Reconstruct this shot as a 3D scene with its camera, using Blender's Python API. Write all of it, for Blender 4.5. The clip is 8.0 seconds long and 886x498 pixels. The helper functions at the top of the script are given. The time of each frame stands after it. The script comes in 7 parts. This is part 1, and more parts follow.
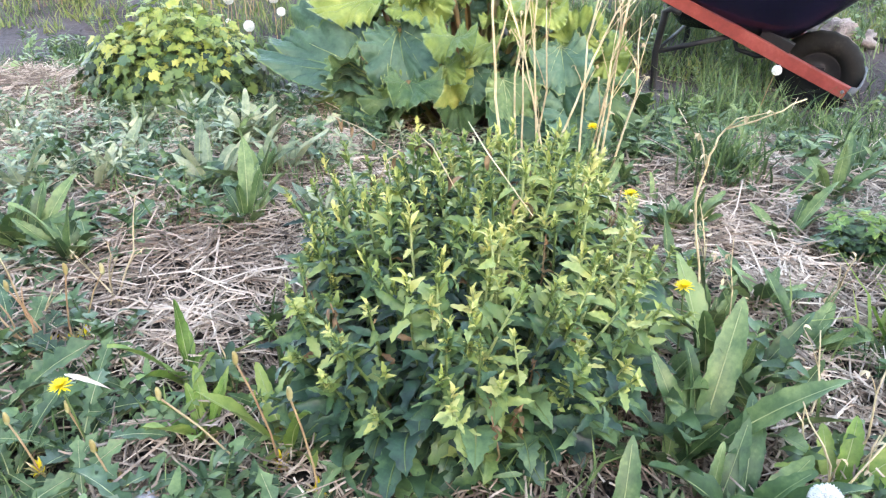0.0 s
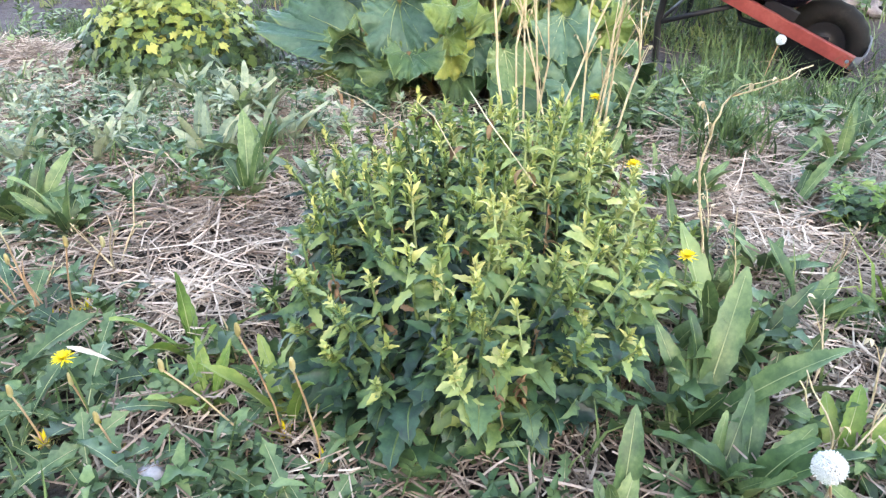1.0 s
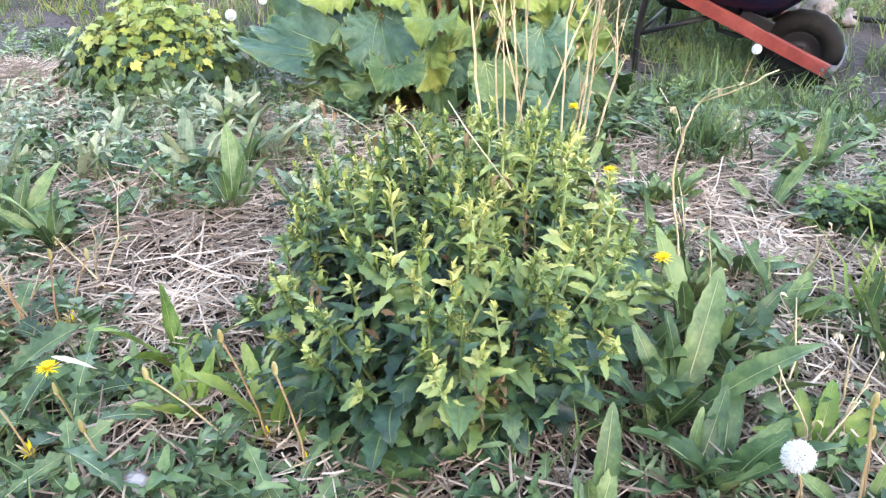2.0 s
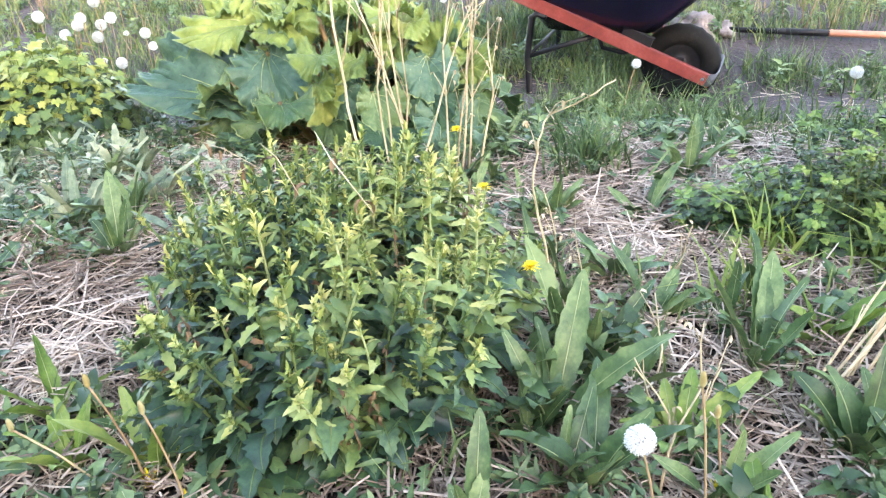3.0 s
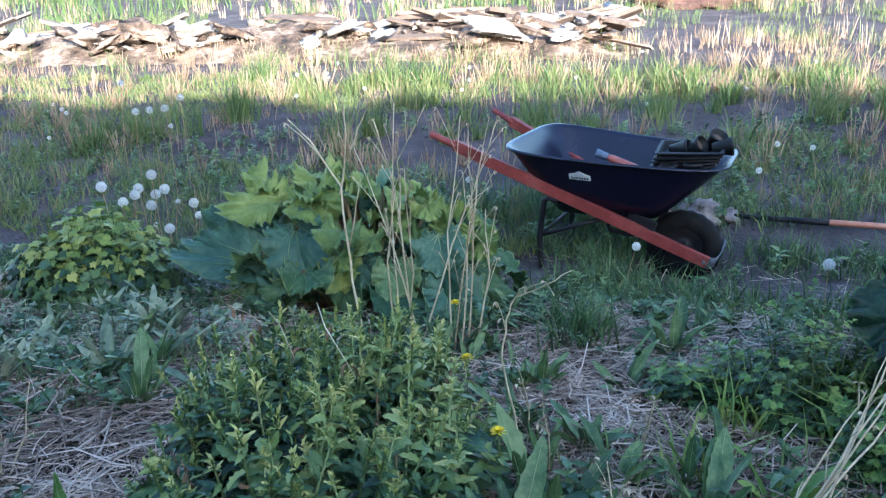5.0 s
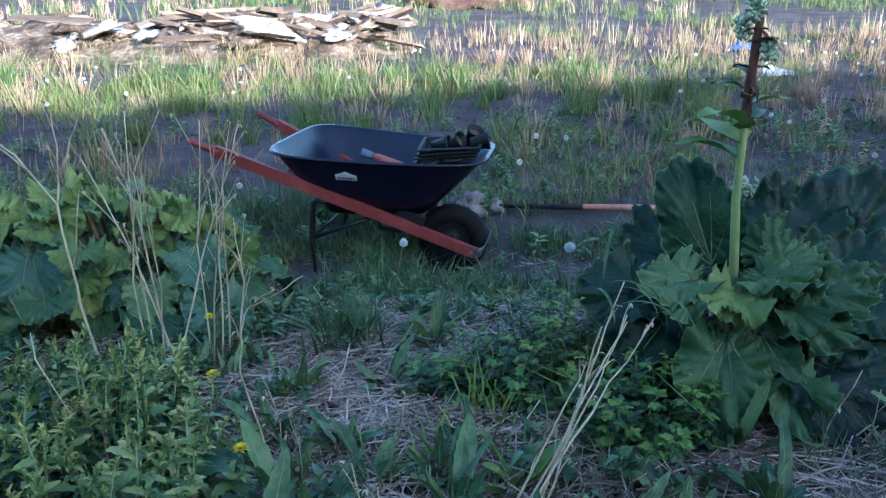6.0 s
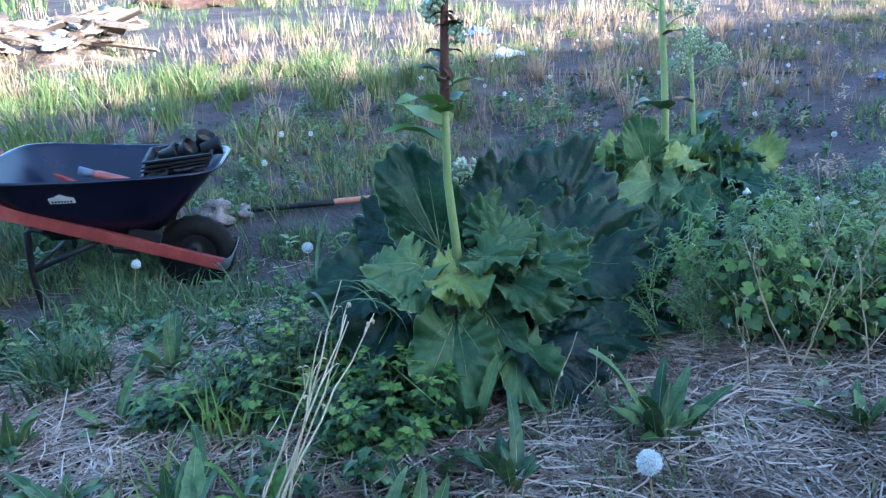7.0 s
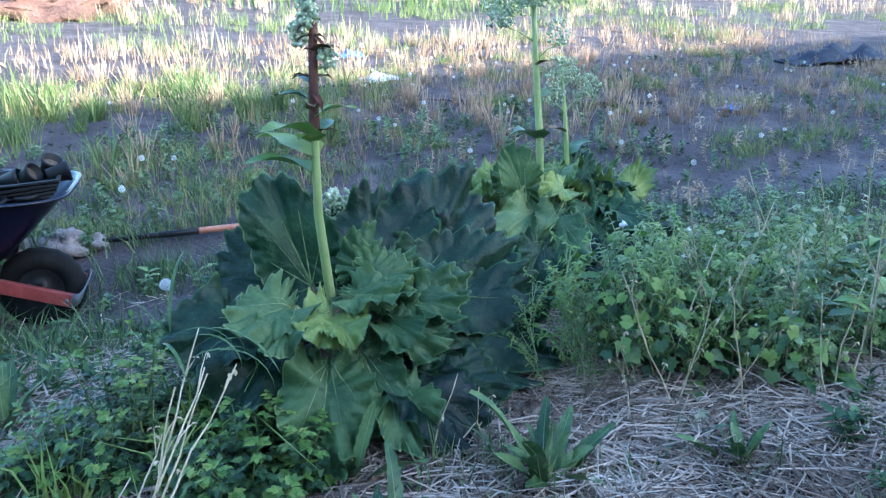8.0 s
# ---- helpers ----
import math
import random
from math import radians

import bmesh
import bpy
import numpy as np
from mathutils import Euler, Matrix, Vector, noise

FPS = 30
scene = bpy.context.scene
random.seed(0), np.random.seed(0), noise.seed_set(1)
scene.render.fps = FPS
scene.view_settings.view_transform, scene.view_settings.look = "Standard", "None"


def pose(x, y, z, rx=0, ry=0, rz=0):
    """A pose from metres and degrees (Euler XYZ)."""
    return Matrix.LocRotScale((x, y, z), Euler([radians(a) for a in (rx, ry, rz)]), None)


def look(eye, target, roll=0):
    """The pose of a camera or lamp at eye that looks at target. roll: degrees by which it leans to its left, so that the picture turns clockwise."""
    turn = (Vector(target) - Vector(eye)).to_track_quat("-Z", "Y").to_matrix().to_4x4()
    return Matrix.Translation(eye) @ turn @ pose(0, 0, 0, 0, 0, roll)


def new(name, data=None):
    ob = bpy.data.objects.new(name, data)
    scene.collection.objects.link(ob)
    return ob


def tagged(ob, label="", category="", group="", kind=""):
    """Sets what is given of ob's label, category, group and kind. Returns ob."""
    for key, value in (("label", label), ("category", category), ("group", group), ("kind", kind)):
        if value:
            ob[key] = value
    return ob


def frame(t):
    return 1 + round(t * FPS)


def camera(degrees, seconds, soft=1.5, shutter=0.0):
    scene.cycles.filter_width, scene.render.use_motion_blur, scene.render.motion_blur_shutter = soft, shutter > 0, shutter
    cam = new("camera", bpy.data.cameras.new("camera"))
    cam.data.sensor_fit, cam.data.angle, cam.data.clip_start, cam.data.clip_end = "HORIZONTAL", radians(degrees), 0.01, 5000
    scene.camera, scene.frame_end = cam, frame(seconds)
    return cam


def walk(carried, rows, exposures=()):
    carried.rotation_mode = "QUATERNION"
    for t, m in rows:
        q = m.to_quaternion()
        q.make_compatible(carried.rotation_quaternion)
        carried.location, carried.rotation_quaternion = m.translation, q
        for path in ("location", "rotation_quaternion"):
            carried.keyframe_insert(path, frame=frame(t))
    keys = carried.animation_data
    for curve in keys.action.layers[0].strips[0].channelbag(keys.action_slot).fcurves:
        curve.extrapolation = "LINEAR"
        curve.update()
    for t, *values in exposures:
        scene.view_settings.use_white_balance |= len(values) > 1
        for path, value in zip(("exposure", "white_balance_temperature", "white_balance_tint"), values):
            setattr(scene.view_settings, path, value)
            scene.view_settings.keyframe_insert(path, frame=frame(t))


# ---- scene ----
cam = camera(58.8, 8.0, soft=1.3)
PATH = [
    (0, (1.506, 0.675, 0.971), (1.074, 2.354, -0.027), 0.09),
    (0.5, (1.504, 0.679, 0.960), (1.055, 2.319, -0.094), -0.70),
    (1, (1.504, 0.677, 0.961), (1.077, 2.324, -0.091), -0.26),
    (1.2, (1.504, 0.675, 0.958), (1.080, 2.330, -0.088), -0.15),
    (2.3, (1.549, 0.650, 0.960), (1.173, 2.340, -0.042), -1.65),
    (2.5, (1.571, 0.655, 0.960), (1.235, 2.362, -0.027), -2.12),
    (3, (1.641, 0.638, 0.958), (1.390, 2.377, 0.003), -2.86),
    (3.5, (1.723, 0.606, 0.965), (1.533, 2.391, 0.084), -3.42),
    (4, (1.775, 0.547, 0.994), (1.576, 2.396, 0.259), -2.21),
    (4.2, (1.776, 0.534, 1.001), (1.568, 2.400, 0.313), -1.82),
    (5.3, (1.789, 0.468, 1.058), (1.404, 2.351, 0.503), -1.51),
    (5.5, (1.818, 0.473, 1.059), (1.572, 2.376, 0.497), -1.33),
    (6, (1.915, 0.505, 1.047), (2.060, 2.413, 0.464), -1.52),
    (6.5, (2.005, 0.516, 1.034), (2.449, 2.360, 0.399), -3.35),
    (7, (2.075, 0.552, 1.033), (2.751, 2.329, 0.411), -4.13),
    (7.5, (2.106, 0.621, 1.032), (2.985, 2.312, 0.426), -2.22),
    (8, (2.126, 0.652, 1.031), (3.093, 2.303, 0.448), -1.97),
]
EXPOSURES = [(0, 3.76, 7400, 18), (3.5, 3.9, 7400, 20), (4.2, 3.27, 6350, 16), (5.3, 2.0, 4950, 9), (6.0, 1.8, 4750, 7), (6.5, 2.14, 4500, 6), (7.0, 2.42, 4700, 8), (8, 2.63, 4900, 8)]
walk(cam, [(t, look(eye, target, roll)) for t, eye, target, roll in PATH], EXPOSURES)

# ---- light: a low evening sun behind the garden, which an added, unseen hedge keeps in shade ----
SUN_ELEVATION, SUN_AZIMUTH = 13.0, 155.0   # degrees; azimuth clockwise from +y, where the sun stands
world = bpy.data.worlds.new("sky")
scene.world = world
world.use_nodes = True
wn, wl = world.node_tree.nodes, world.node_tree.links
sky = wn.new("ShaderNodeTexSky")
sky.sky_type, sky.sun_disc = "NISHITA", False
sky.sun_elevation, sky.sun_rotation = radians(SUN_ELEVATION), radians(SUN_AZIMUTH)
sky.air_density, sky.dust_density, sky.ozone_density = 1.0, 1.5, 1.0
wl.new(sky.outputs[0], wn["Background"].inputs["Color"])
wn["Background"].inputs["Strength"].default_value = 0.15
sun = new("sun", bpy.data.lights.new("sun", "SUN"))
sun.data.energy, sun.data.angle, sun.data.color = 3.9, radians(0.6), (1.0, 0.86, 0.66)
sx, sy = math.sin(radians(SUN_AZIMUTH)), math.cos(radians(SUN_AZIMUTH))
sun.matrix_world = look((sx * 20, sy * 20, 20 * math.tan(radians(SUN_ELEVATION))), (0, 0, 0))


# ---- materials ----
def nodes_of(name):
    m = bpy.data.materials.new(name)
    m.use_nodes = True
    return m, m.node_tree.nodes, m.node_tree.links


def ramp(n, l, fac, stops):
    r = n.new("ShaderNodeValToRGB")
    while len(r.color_ramp.elements) < len(stops):
        r.color_ramp.elements.new(0.5)
    for e, (p, c) in zip(r.color_ramp.elements, stops):
        e.position, e.color = p, (*c, 1)
    l.new(fac, r.inputs[0])
    return r.outputs[0]


def noise_node(n, l, scale, detail=4.0, rough=0.6, coords="Object"):
    tc, nt = n.new("ShaderNodeTexCoord"), n.new("ShaderNodeTexNoise")
    nt.inputs["Scale"].default_value, nt.inputs["Detail"].default_value, nt.inputs["Roughness"].default_value = scale, detail, rough
    l.new(tc.outputs[coords], nt.inputs["Vector"])
    return nt.outputs["Fac"]


def bump(n, l, height, bsdf, strength=0.3, distance=0.01):
    b = n.new("ShaderNodeBump")
    b.inputs["Strength"].default_value, b.inputs["Distance"].default_value = strength, distance
    l.new(height, b.inputs["Height"])
    l.new(b.outputs[0], bsdf.inputs["Normal"])


def surface(name, stops, scale=8.0, rough=0.7, metal=0.0, fine=60.0, relief=0.3, distance=0.005, random_part=0.0, sheen=0.0):
    """A noisy surface: colour by coarse and fine noise, and by a random value of each island and object."""
    m, n, l = nodes_of(name)
    b = n["Principled BSDF"]
    b.inputs["Roughness"].default_value, b.inputs["Metallic"].default_value = rough, metal
    coarse, grain = noise_node(n, l, scale), noise_node(n, l, fine, 3.0)
    mix = n.new("ShaderNodeMath")
    mix.operation = "MULTIPLY_ADD"
    l.new(grain, mix.inputs[0])
    mix.inputs[1].default_value = 0.35
    l.new(coarse, mix.inputs[2])
    shift = n.new("ShaderNodeMath")
    shift.operation = "SUBTRACT"
    l.new(mix.outputs[0], shift.inputs[0])
    shift.inputs[1].default_value = 0.175
    out = shift.outputs[0]
    if random_part:
        geo, info = n.new("ShaderNodeNewGeometry"), n.new("ShaderNodeObjectInfo")
        add = n.new("ShaderNodeMath")
        add.operation = "ADD"
        l.new(geo.outputs["Random Per Island"], add.inputs[0])
        l.new(info.outputs["Random"], add.inputs[1])
        mad = n.new("ShaderNodeMath")
        mad.operation = "MULTIPLY_ADD"
        l.new(add.outputs[0], mad.inputs[0])
        mad.inputs[1].default_value = random_part
        sub = n.new("ShaderNodeMath")
        sub.operation = "SUBTRACT"
        l.new(out, sub.inputs[0])
        sub.inputs[1].default_value = random_part
        l.new(sub.outputs[0], mad.inputs[2])
        out = mad.outputs[0]
    l.new(ramp(n, l, out, stops), b.inputs["Base Color"])
    if relief:
        bump(n, l, grain, b, relief, distance)
    return m


def leafy(name, stops, rough=0.5, through_light=0.3, scale=25.0, random_part=0.35, green=True, fine=140.0, relief=0.25, distance=0.002, gloss=0.38):
    """A leaf: noisy green that varies from leaf to leaf, with some light passing through it."""
    if green:
        stops = [(p, (r * 1.1 + 0.002, g * 0.97, b * 1.1 + 0.003)) for p, (r, g, b) in stops]
    m = surface(name, stops, scale, rough, fine=fine, relief=relief, distance=distance, random_part=random_part)
    n, l = m.node_tree.nodes, m.node_tree.links
    b, out = n["Principled BSDF"], n["Material Output"]
    b.inputs["Specular IOR Level"].default_value = gloss
    tr, mx = n.new("ShaderNodeBsdfTranslucent"), n.new("ShaderNodeMixShader")
    src = b.inputs["Base Color"].links[0].from_socket
    l.new(src, tr.inputs["Color"])
    mx.inputs[0].default_value = through_light * 0.55
    l.new(b.outputs[0], mx.inputs[1])
    l.new(tr.outputs[0], mx.inputs[2])
    l.new(mx.outputs[0], out.inputs["Surface"])
    return m


M = {}


def soil_material():
    """Bare grey-brown field soil, and dark bed soil with plant litter that has the gaps' shade in its colour."""
    m = surface("garden_soil", [(0.25, (0.034, 0.026, 0.028)), (0.5, (0.075, 0.06, 0.064)), (0.75, (0.15, 0.124, 0.126))], 2.2, 0.95, fine=45.0, relief=0.9, distance=0.03)
    n, l = m.node_tree.nodes, m.node_tree.links
    b = n["Principled BSDF"]
    field = b.inputs["Base Color"].links[0].from_socket
    # Bed soil darkened so that gaps between straw and plants look shaded.
    shaded_bed = ramp(n, l, noise_node(n, l, 30.0, 5.0), [(0.3, (0.012, 0.009, 0.007)), (0.55, (0.035, 0.026, 0.019)), (0.8, (0.1, 0.078, 0.055))])
    tc, sep = n.new("ShaderNodeTexCoord"), n.new("ShaderNodeSeparateXYZ")
    l.new(tc.outputs["Object"], sep.inputs[0])
    edge = n.new("ShaderNodeMath")
    edge.operation = "MULTIPLY_ADD"
    l.new(noise_node(n, l, 1.6, 5.0), edge.inputs[0])
    edge.inputs[1].default_value = -1.6
    l.new(sep.outputs["Y"], edge.inputs[2])
    where = n.new("ShaderNodeMapRange")
    where.inputs["From Min"].default_value, where.inputs["From Max"].default_value = 2.2, 2.8
    l.new(edge.outputs[0], where.inputs["Value"])
    mx = n.new("ShaderNodeMix")
    mx.data_type = "RGBA"
    l.new(where.outputs[0], mx.inputs["Factor"])
    l.new(shaded_bed, mx.inputs[6])
    l.new(field, mx.inputs[7])
    l.new(mx.outputs[2], b.inputs["Base Color"])
    return m


M["soil"] = soil_material()
M["straw"] = surface("weathered_straw", [(0.15, (0.13, 0.088, 0.06)), (0.45, (0.43, 0.335, 0.26)), (0.78, (0.74, 0.63, 0.52))], 3.0, 0.7, fine=90.0, relief=0.2, random_part=0.55)
M["dry"] = surface("dry_stalk", [(0.2, (0.25, 0.18, 0.1)), (0.5, (0.5, 0.4, 0.25)), (0.8, (0.68, 0.58, 0.4))], 12.0, 0.75, fine=120.0, relief=0.3, random_part=0.25)
M["dry_dark"] = surface("withered_leaf", [(0.2, (0.06, 0.035, 0.02)), (0.5, (0.17, 0.1, 0.05)), (0.8, (0.32, 0.22, 0.12))], 20.0, 0.8, fine=120.0, random_part=0.25)
# Lower leaves: dark old green, deepened to put the crown's inner shade in colour.
M["bush_old_shaded"] = leafy("bush_leaf", [(0.2, (0.008, 0.03, 0.017)), (0.48, (0.027, 0.08, 0.034)), (0.78, (0.1, 0.19, 0.062))], 0.4, 0.13, random_part=0.52)
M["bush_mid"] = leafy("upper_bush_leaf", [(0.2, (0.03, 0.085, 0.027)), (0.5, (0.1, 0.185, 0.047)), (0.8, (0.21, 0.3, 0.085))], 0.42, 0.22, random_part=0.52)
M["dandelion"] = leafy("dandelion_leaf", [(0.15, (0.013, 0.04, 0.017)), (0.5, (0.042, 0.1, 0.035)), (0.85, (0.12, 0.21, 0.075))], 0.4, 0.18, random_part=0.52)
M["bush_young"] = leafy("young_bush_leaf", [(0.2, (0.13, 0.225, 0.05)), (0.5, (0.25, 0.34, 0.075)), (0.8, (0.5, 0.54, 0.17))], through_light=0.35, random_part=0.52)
# Lighter leaf green that carries the brightness of the bush's lit side.
M["bush_lit"] = leafy("lit_bush_leaf", [(0.2, (0.085, 0.16, 0.04)), (0.5, (0.21, 0.31, 0.08)), (0.8, (0.42, 0.49, 0.17))], 0.4, 0.3, random_part=0.5)
M["bush_stem"] = surface("green_stem", [(0.2, (0.05, 0.085, 0.025)), (0.6, (0.11, 0.16, 0.045)), (0.9, (0.2, 0.15, 0.07))], 14.0, 0.6, random_part=0.2)
M["pale_stem"] = surface("pale_green_stem", [(0.2, (0.2, 0.27, 0.1)), (0.6, (0.34, 0.4, 0.18)), (0.9, (0.46, 0.44, 0.26))], 14.0, 0.6, random_part=0.2)
M["currant"] = leafy("currant_leaf", [(0.2, (0.01, 0.032, 0.01)), (0.5, (0.03, 0.08, 0.02)), (0.8, (0.1, 0.175, 0.04))], 0.42, 0.18, random_part=0.52)
M["currant_young"] = leafy("young_currant_leaf", [(0.2, (0.1, 0.18, 0.032)), (0.5, (0.21, 0.3, 0.052)), (0.8, (0.4, 0.44, 0.095))], through_light=0.4)
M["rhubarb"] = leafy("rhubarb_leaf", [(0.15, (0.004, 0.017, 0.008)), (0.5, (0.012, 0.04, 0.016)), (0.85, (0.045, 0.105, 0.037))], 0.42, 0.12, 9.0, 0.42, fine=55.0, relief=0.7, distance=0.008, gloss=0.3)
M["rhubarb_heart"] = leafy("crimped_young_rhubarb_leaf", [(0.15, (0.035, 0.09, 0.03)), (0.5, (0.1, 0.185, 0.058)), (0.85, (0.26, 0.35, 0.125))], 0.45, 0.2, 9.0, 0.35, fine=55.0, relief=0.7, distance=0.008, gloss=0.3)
M["rhubarb_blue"] = leafy("blue_green_rhubarb_leaf", [(0.15, (0.024, 0.075, 0.042)), (0.5, (0.07, 0.155, 0.08)), (0.85, (0.18, 0.29, 0.15))], 0.4, 0.12, 9.0, 0.25, fine=55.0, relief=0.7, distance=0.008, gloss=0.3)
M["dry_red"] = surface("red_brown_withered_leaf", [(0.2, (0.03, 0.012, 0.008)), (0.5, (0.09, 0.03, 0.018)), (0.8, (0.17, 0.08, 0.045))], 20.0, 0.8, fine=120.0)
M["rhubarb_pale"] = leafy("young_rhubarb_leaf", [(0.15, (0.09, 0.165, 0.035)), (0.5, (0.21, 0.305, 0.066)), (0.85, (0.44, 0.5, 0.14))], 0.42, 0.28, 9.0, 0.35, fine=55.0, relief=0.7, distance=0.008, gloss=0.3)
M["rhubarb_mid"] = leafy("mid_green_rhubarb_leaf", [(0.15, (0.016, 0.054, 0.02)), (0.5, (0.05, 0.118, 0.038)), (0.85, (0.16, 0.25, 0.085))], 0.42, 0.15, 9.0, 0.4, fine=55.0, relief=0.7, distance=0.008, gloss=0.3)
M["petiole"] = surface("rhubarb_stalk", [(0.2, (0.16, 0.045, 0.03)), (0.5, (0.2, 0.12, 0.05)), (0.8, (0.16, 0.22, 0.06))], 5.0, 0.45, fine=70.0, random_part=0.3)
M["bolt"] = surface("pale_green_flower_stalk", [(0.2, (0.16, 0.22, 0.07)), (0.5, (0.3, 0.37, 0.13)), (0.8, (0.44, 0.5, 0.22))], 6.0, 0.5, fine=50.0)
M["panicle"] = leafy("cream_green_flower_bud", [(0.2, (0.46, 0.54, 0.32)), (0.5, (0.68, 0.73, 0.5)), (0.8, (0.82, 0.84, 0.68))], 0.7, 0.45, green=False)
# Pale ribs and curled rims, with the rims' highlights added to the colour.
M["rhubarb_edge"] = leafy("highlit_pale_rhubarb_margin", [(0.2, (0.08, 0.16, 0.05)), (0.5, (0.18, 0.27, 0.09)), (0.8, (0.4, 0.46, 0.2))], 0.45, 0.25)
M["rib"] = surface("pale_leaf_rib", [(0.2, (0.2, 0.26, 0.1)), (0.6, (0.34, 0.38, 0.18)), (0.9, (0.4, 0.3, 0.2))], 14.0, 0.5, random_part=0.2)
M["weed"] = leafy("weed_leaf", [(0.15, (0.02, 0.056, 0.018)), (0.5, (0.06, 0.13, 0.038)), (0.85, (0.17, 0.27, 0.085))], 0.42, 0.2, random_part=0.52)
M["weed_grey"] = leafy("grey_green_weed_leaf", [(0.15, (0.06, 0.11, 0.06)), (0.5, (0.155, 0.23, 0.12)), (0.85, (0.34, 0.4, 0.22))], 0.5, 0.22, random_part=0.52)
M["weed_bright"] = leafy("bright_green_weed_leaf", [(0.15, (0.06, 0.14, 0.02)), (0.5, (0.13, 0.25, 0.04)), (0.85, (0.26, 0.36, 0.08))], 0.5, 0.35, random_part=0.52)
M["weed_pale"] = leafy("pale_weed_leaf", [(0.15, (0.1, 0.17, 0.07)), (0.5, (0.2, 0.29, 0.12)), (0.85, (0.36, 0.44, 0.22))], 0.5, 0.3, random_part=0.52)
M["grass"] = leafy("grass_blade", [(0.1, (0.04, 0.09, 0.02)), (0.5, (0.1, 0.18, 0.045)), (0.9, (0.24, 0.29, 0.09))], 0.5, 0.35, 1.5, 0.4)
M["stubble"] = surface("dry_stubble", [(0.1, (0.2, 0.12, 0.07)), (0.5, (0.4, 0.285, 0.18)), (0.9, (0.6, 0.48, 0.34))], 2.0, 0.8, fine=50.0, random_part=0.35)
M["yellow"] = leafy("yellow_petal", [(0.2, (0.75, 0.55, 0.01)), (0.5, (0.88, 0.7, 0.015)), (0.8, (0.92, 0.8, 0.06))], 0.6, 0.3, green=False)
M["fluff"] = leafy("white_seed_fluff", [(0.2, (0.62, 0.62, 0.6)), (0.5, (0.78, 0.78, 0.76)), (0.8, (0.88, 0.88, 0.86))], 0.9, 0.5, green=False)
M["seed"] = surface("brown_seed", [(0.3, (0.12, 0.09, 0.06)), (0.7, (0.3, 0.24, 0.17))], 30.0, 0.8)
M["bud"] = leafy("closed_bud", [(0.2, (0.26, 0.2, 0.07)), (0.5, (0.38, 0.3, 0.12)), (0.8, (0.5, 0.46, 0.25))], 0.7, 0.2, green=False)
M["pink_stem"] = surface("pinkish_flower_stem", [(0.2, (0.26, 0.13, 0.07)), (0.5, (0.38, 0.24, 0.13)), (0.8, (0.42, 0.36, 0.2))], 10.0, 0.6, random_part=0.2)
# Black enamel whose blue tint stands in for the sky mirrored in the tray.
M["tray"] = surface("sky_tinted_black_enamel", [(0.25, (0.003, 0.003, 0.013)), (0.6, (0.006, 0.006, 0.024)), (0.85, (0.014, 0.014, 0.042))], 5.0, 0.27, fine=90.0, relief=0.08)
M["black_steel"] = surface("black_steel_tube", [(0.3, (0.01, 0.01, 0.012)), (0.7, (0.02, 0.02, 0.022))], 9.0, 0.5, fine=90.0, relief=0.1)
M["black_steel"].node_tree.nodes["Principled BSDF"].inputs["Specular IOR Level"].default_value = 0.25
M["red_wood"] = surface("red_painted_wood", [(0.2, (0.11, 0.018, 0.016)), (0.5, (0.21, 0.036, 0.03)), (0.8, (0.3, 0.09, 0.075))], 6.0, 0.5, fine=70.0, relief=0.25)
M["rubber"] = surface("black_rubber", [(0.25, (0.005, 0.005, 0.006)), (0.6, (0.009, 0.009, 0.009)), (0.85, (0.028, 0.025, 0.023))], 8.0, 0.75, fine=80.0, relief=0.2)
M["rubber"].node_tree.nodes["Principled BSDF"].inputs["Specular IOR Level"].default_value = 0.18
M["zinc"] = surface("galvanised_steel", [(0.2, (0.12, 0.13, 0.15)), (0.5, (0.2, 0.215, 0.24)), (0.8, (0.34, 0.36, 0.39))], 14.0, 0.6, 0.6, fine=90.0, relief=0.1)
M["guard"] = surface("dull_steel_plate", [(0.2, (0.06, 0.066, 0.078)), (0.5, (0.11, 0.12, 0.14)), (0.8, (0.2, 0.215, 0.24))], 14.0, 0.6, 0.3, fine=90.0, relief=0.1)
M["badge"] = surface("silver_badge", [(0.3, (0.62, 0.63, 0.64)), (0.7, (0.78, 0.78, 0.78))], 20.0, 0.45, 0.2)
M["pot"] = surface("black_plastic", [(0.3, (0.008, 0.008, 0.009)), (0.7, (0.02, 0.02, 0.022))], 9.0, 0.55, fine=60.0, relief=0.05)
M["pot"].node_tree.nodes["Principled BSDF"].inputs["Specular IOR Level"].default_value = 0.3
M["pot_inside"] = surface("pale_brown_peat_plug", [(0.3, (0.07, 0.055, 0.045)), (0.7, (0.16, 0.13, 0.11))], 30.0, 0.9)
M["orange"] = surface("orange_fibreglass", [(0.2, (0.34, 0.13, 0.075)), (0.5, (0.47, 0.2, 0.12)), (0.8, (0.58, 0.33, 0.22))], 7.0, 0.5, fine=60.0, relief=0.1)
M["red_plastic"] = surface("faded_red_plastic", [(0.3, (0.26, 0.07, 0.055)), (0.7, (0.4, 0.15, 0.12))], 7.0, 0.45, fine=60.0, relief=0.1)
M["stone"] = surface("pinkish_stone", [(0.2, (0.11, 0.09, 0.09)), (0.5, (0.25, 0.215, 0.21)), (0.8, (0.42, 0.38, 0.375))], 9.0, 0.9, fine=60.0, relief=0.7, distance=0.02)
M["pebble"] = surface("grey_pebble", [(0.2, (0.2, 0.2, 0.21)), (0.5, (0.34, 0.34, 0.36)), (0.8, (0.46, 0.46, 0.48))], 30.0, 0.8, fine=120.0, relief=0.3)
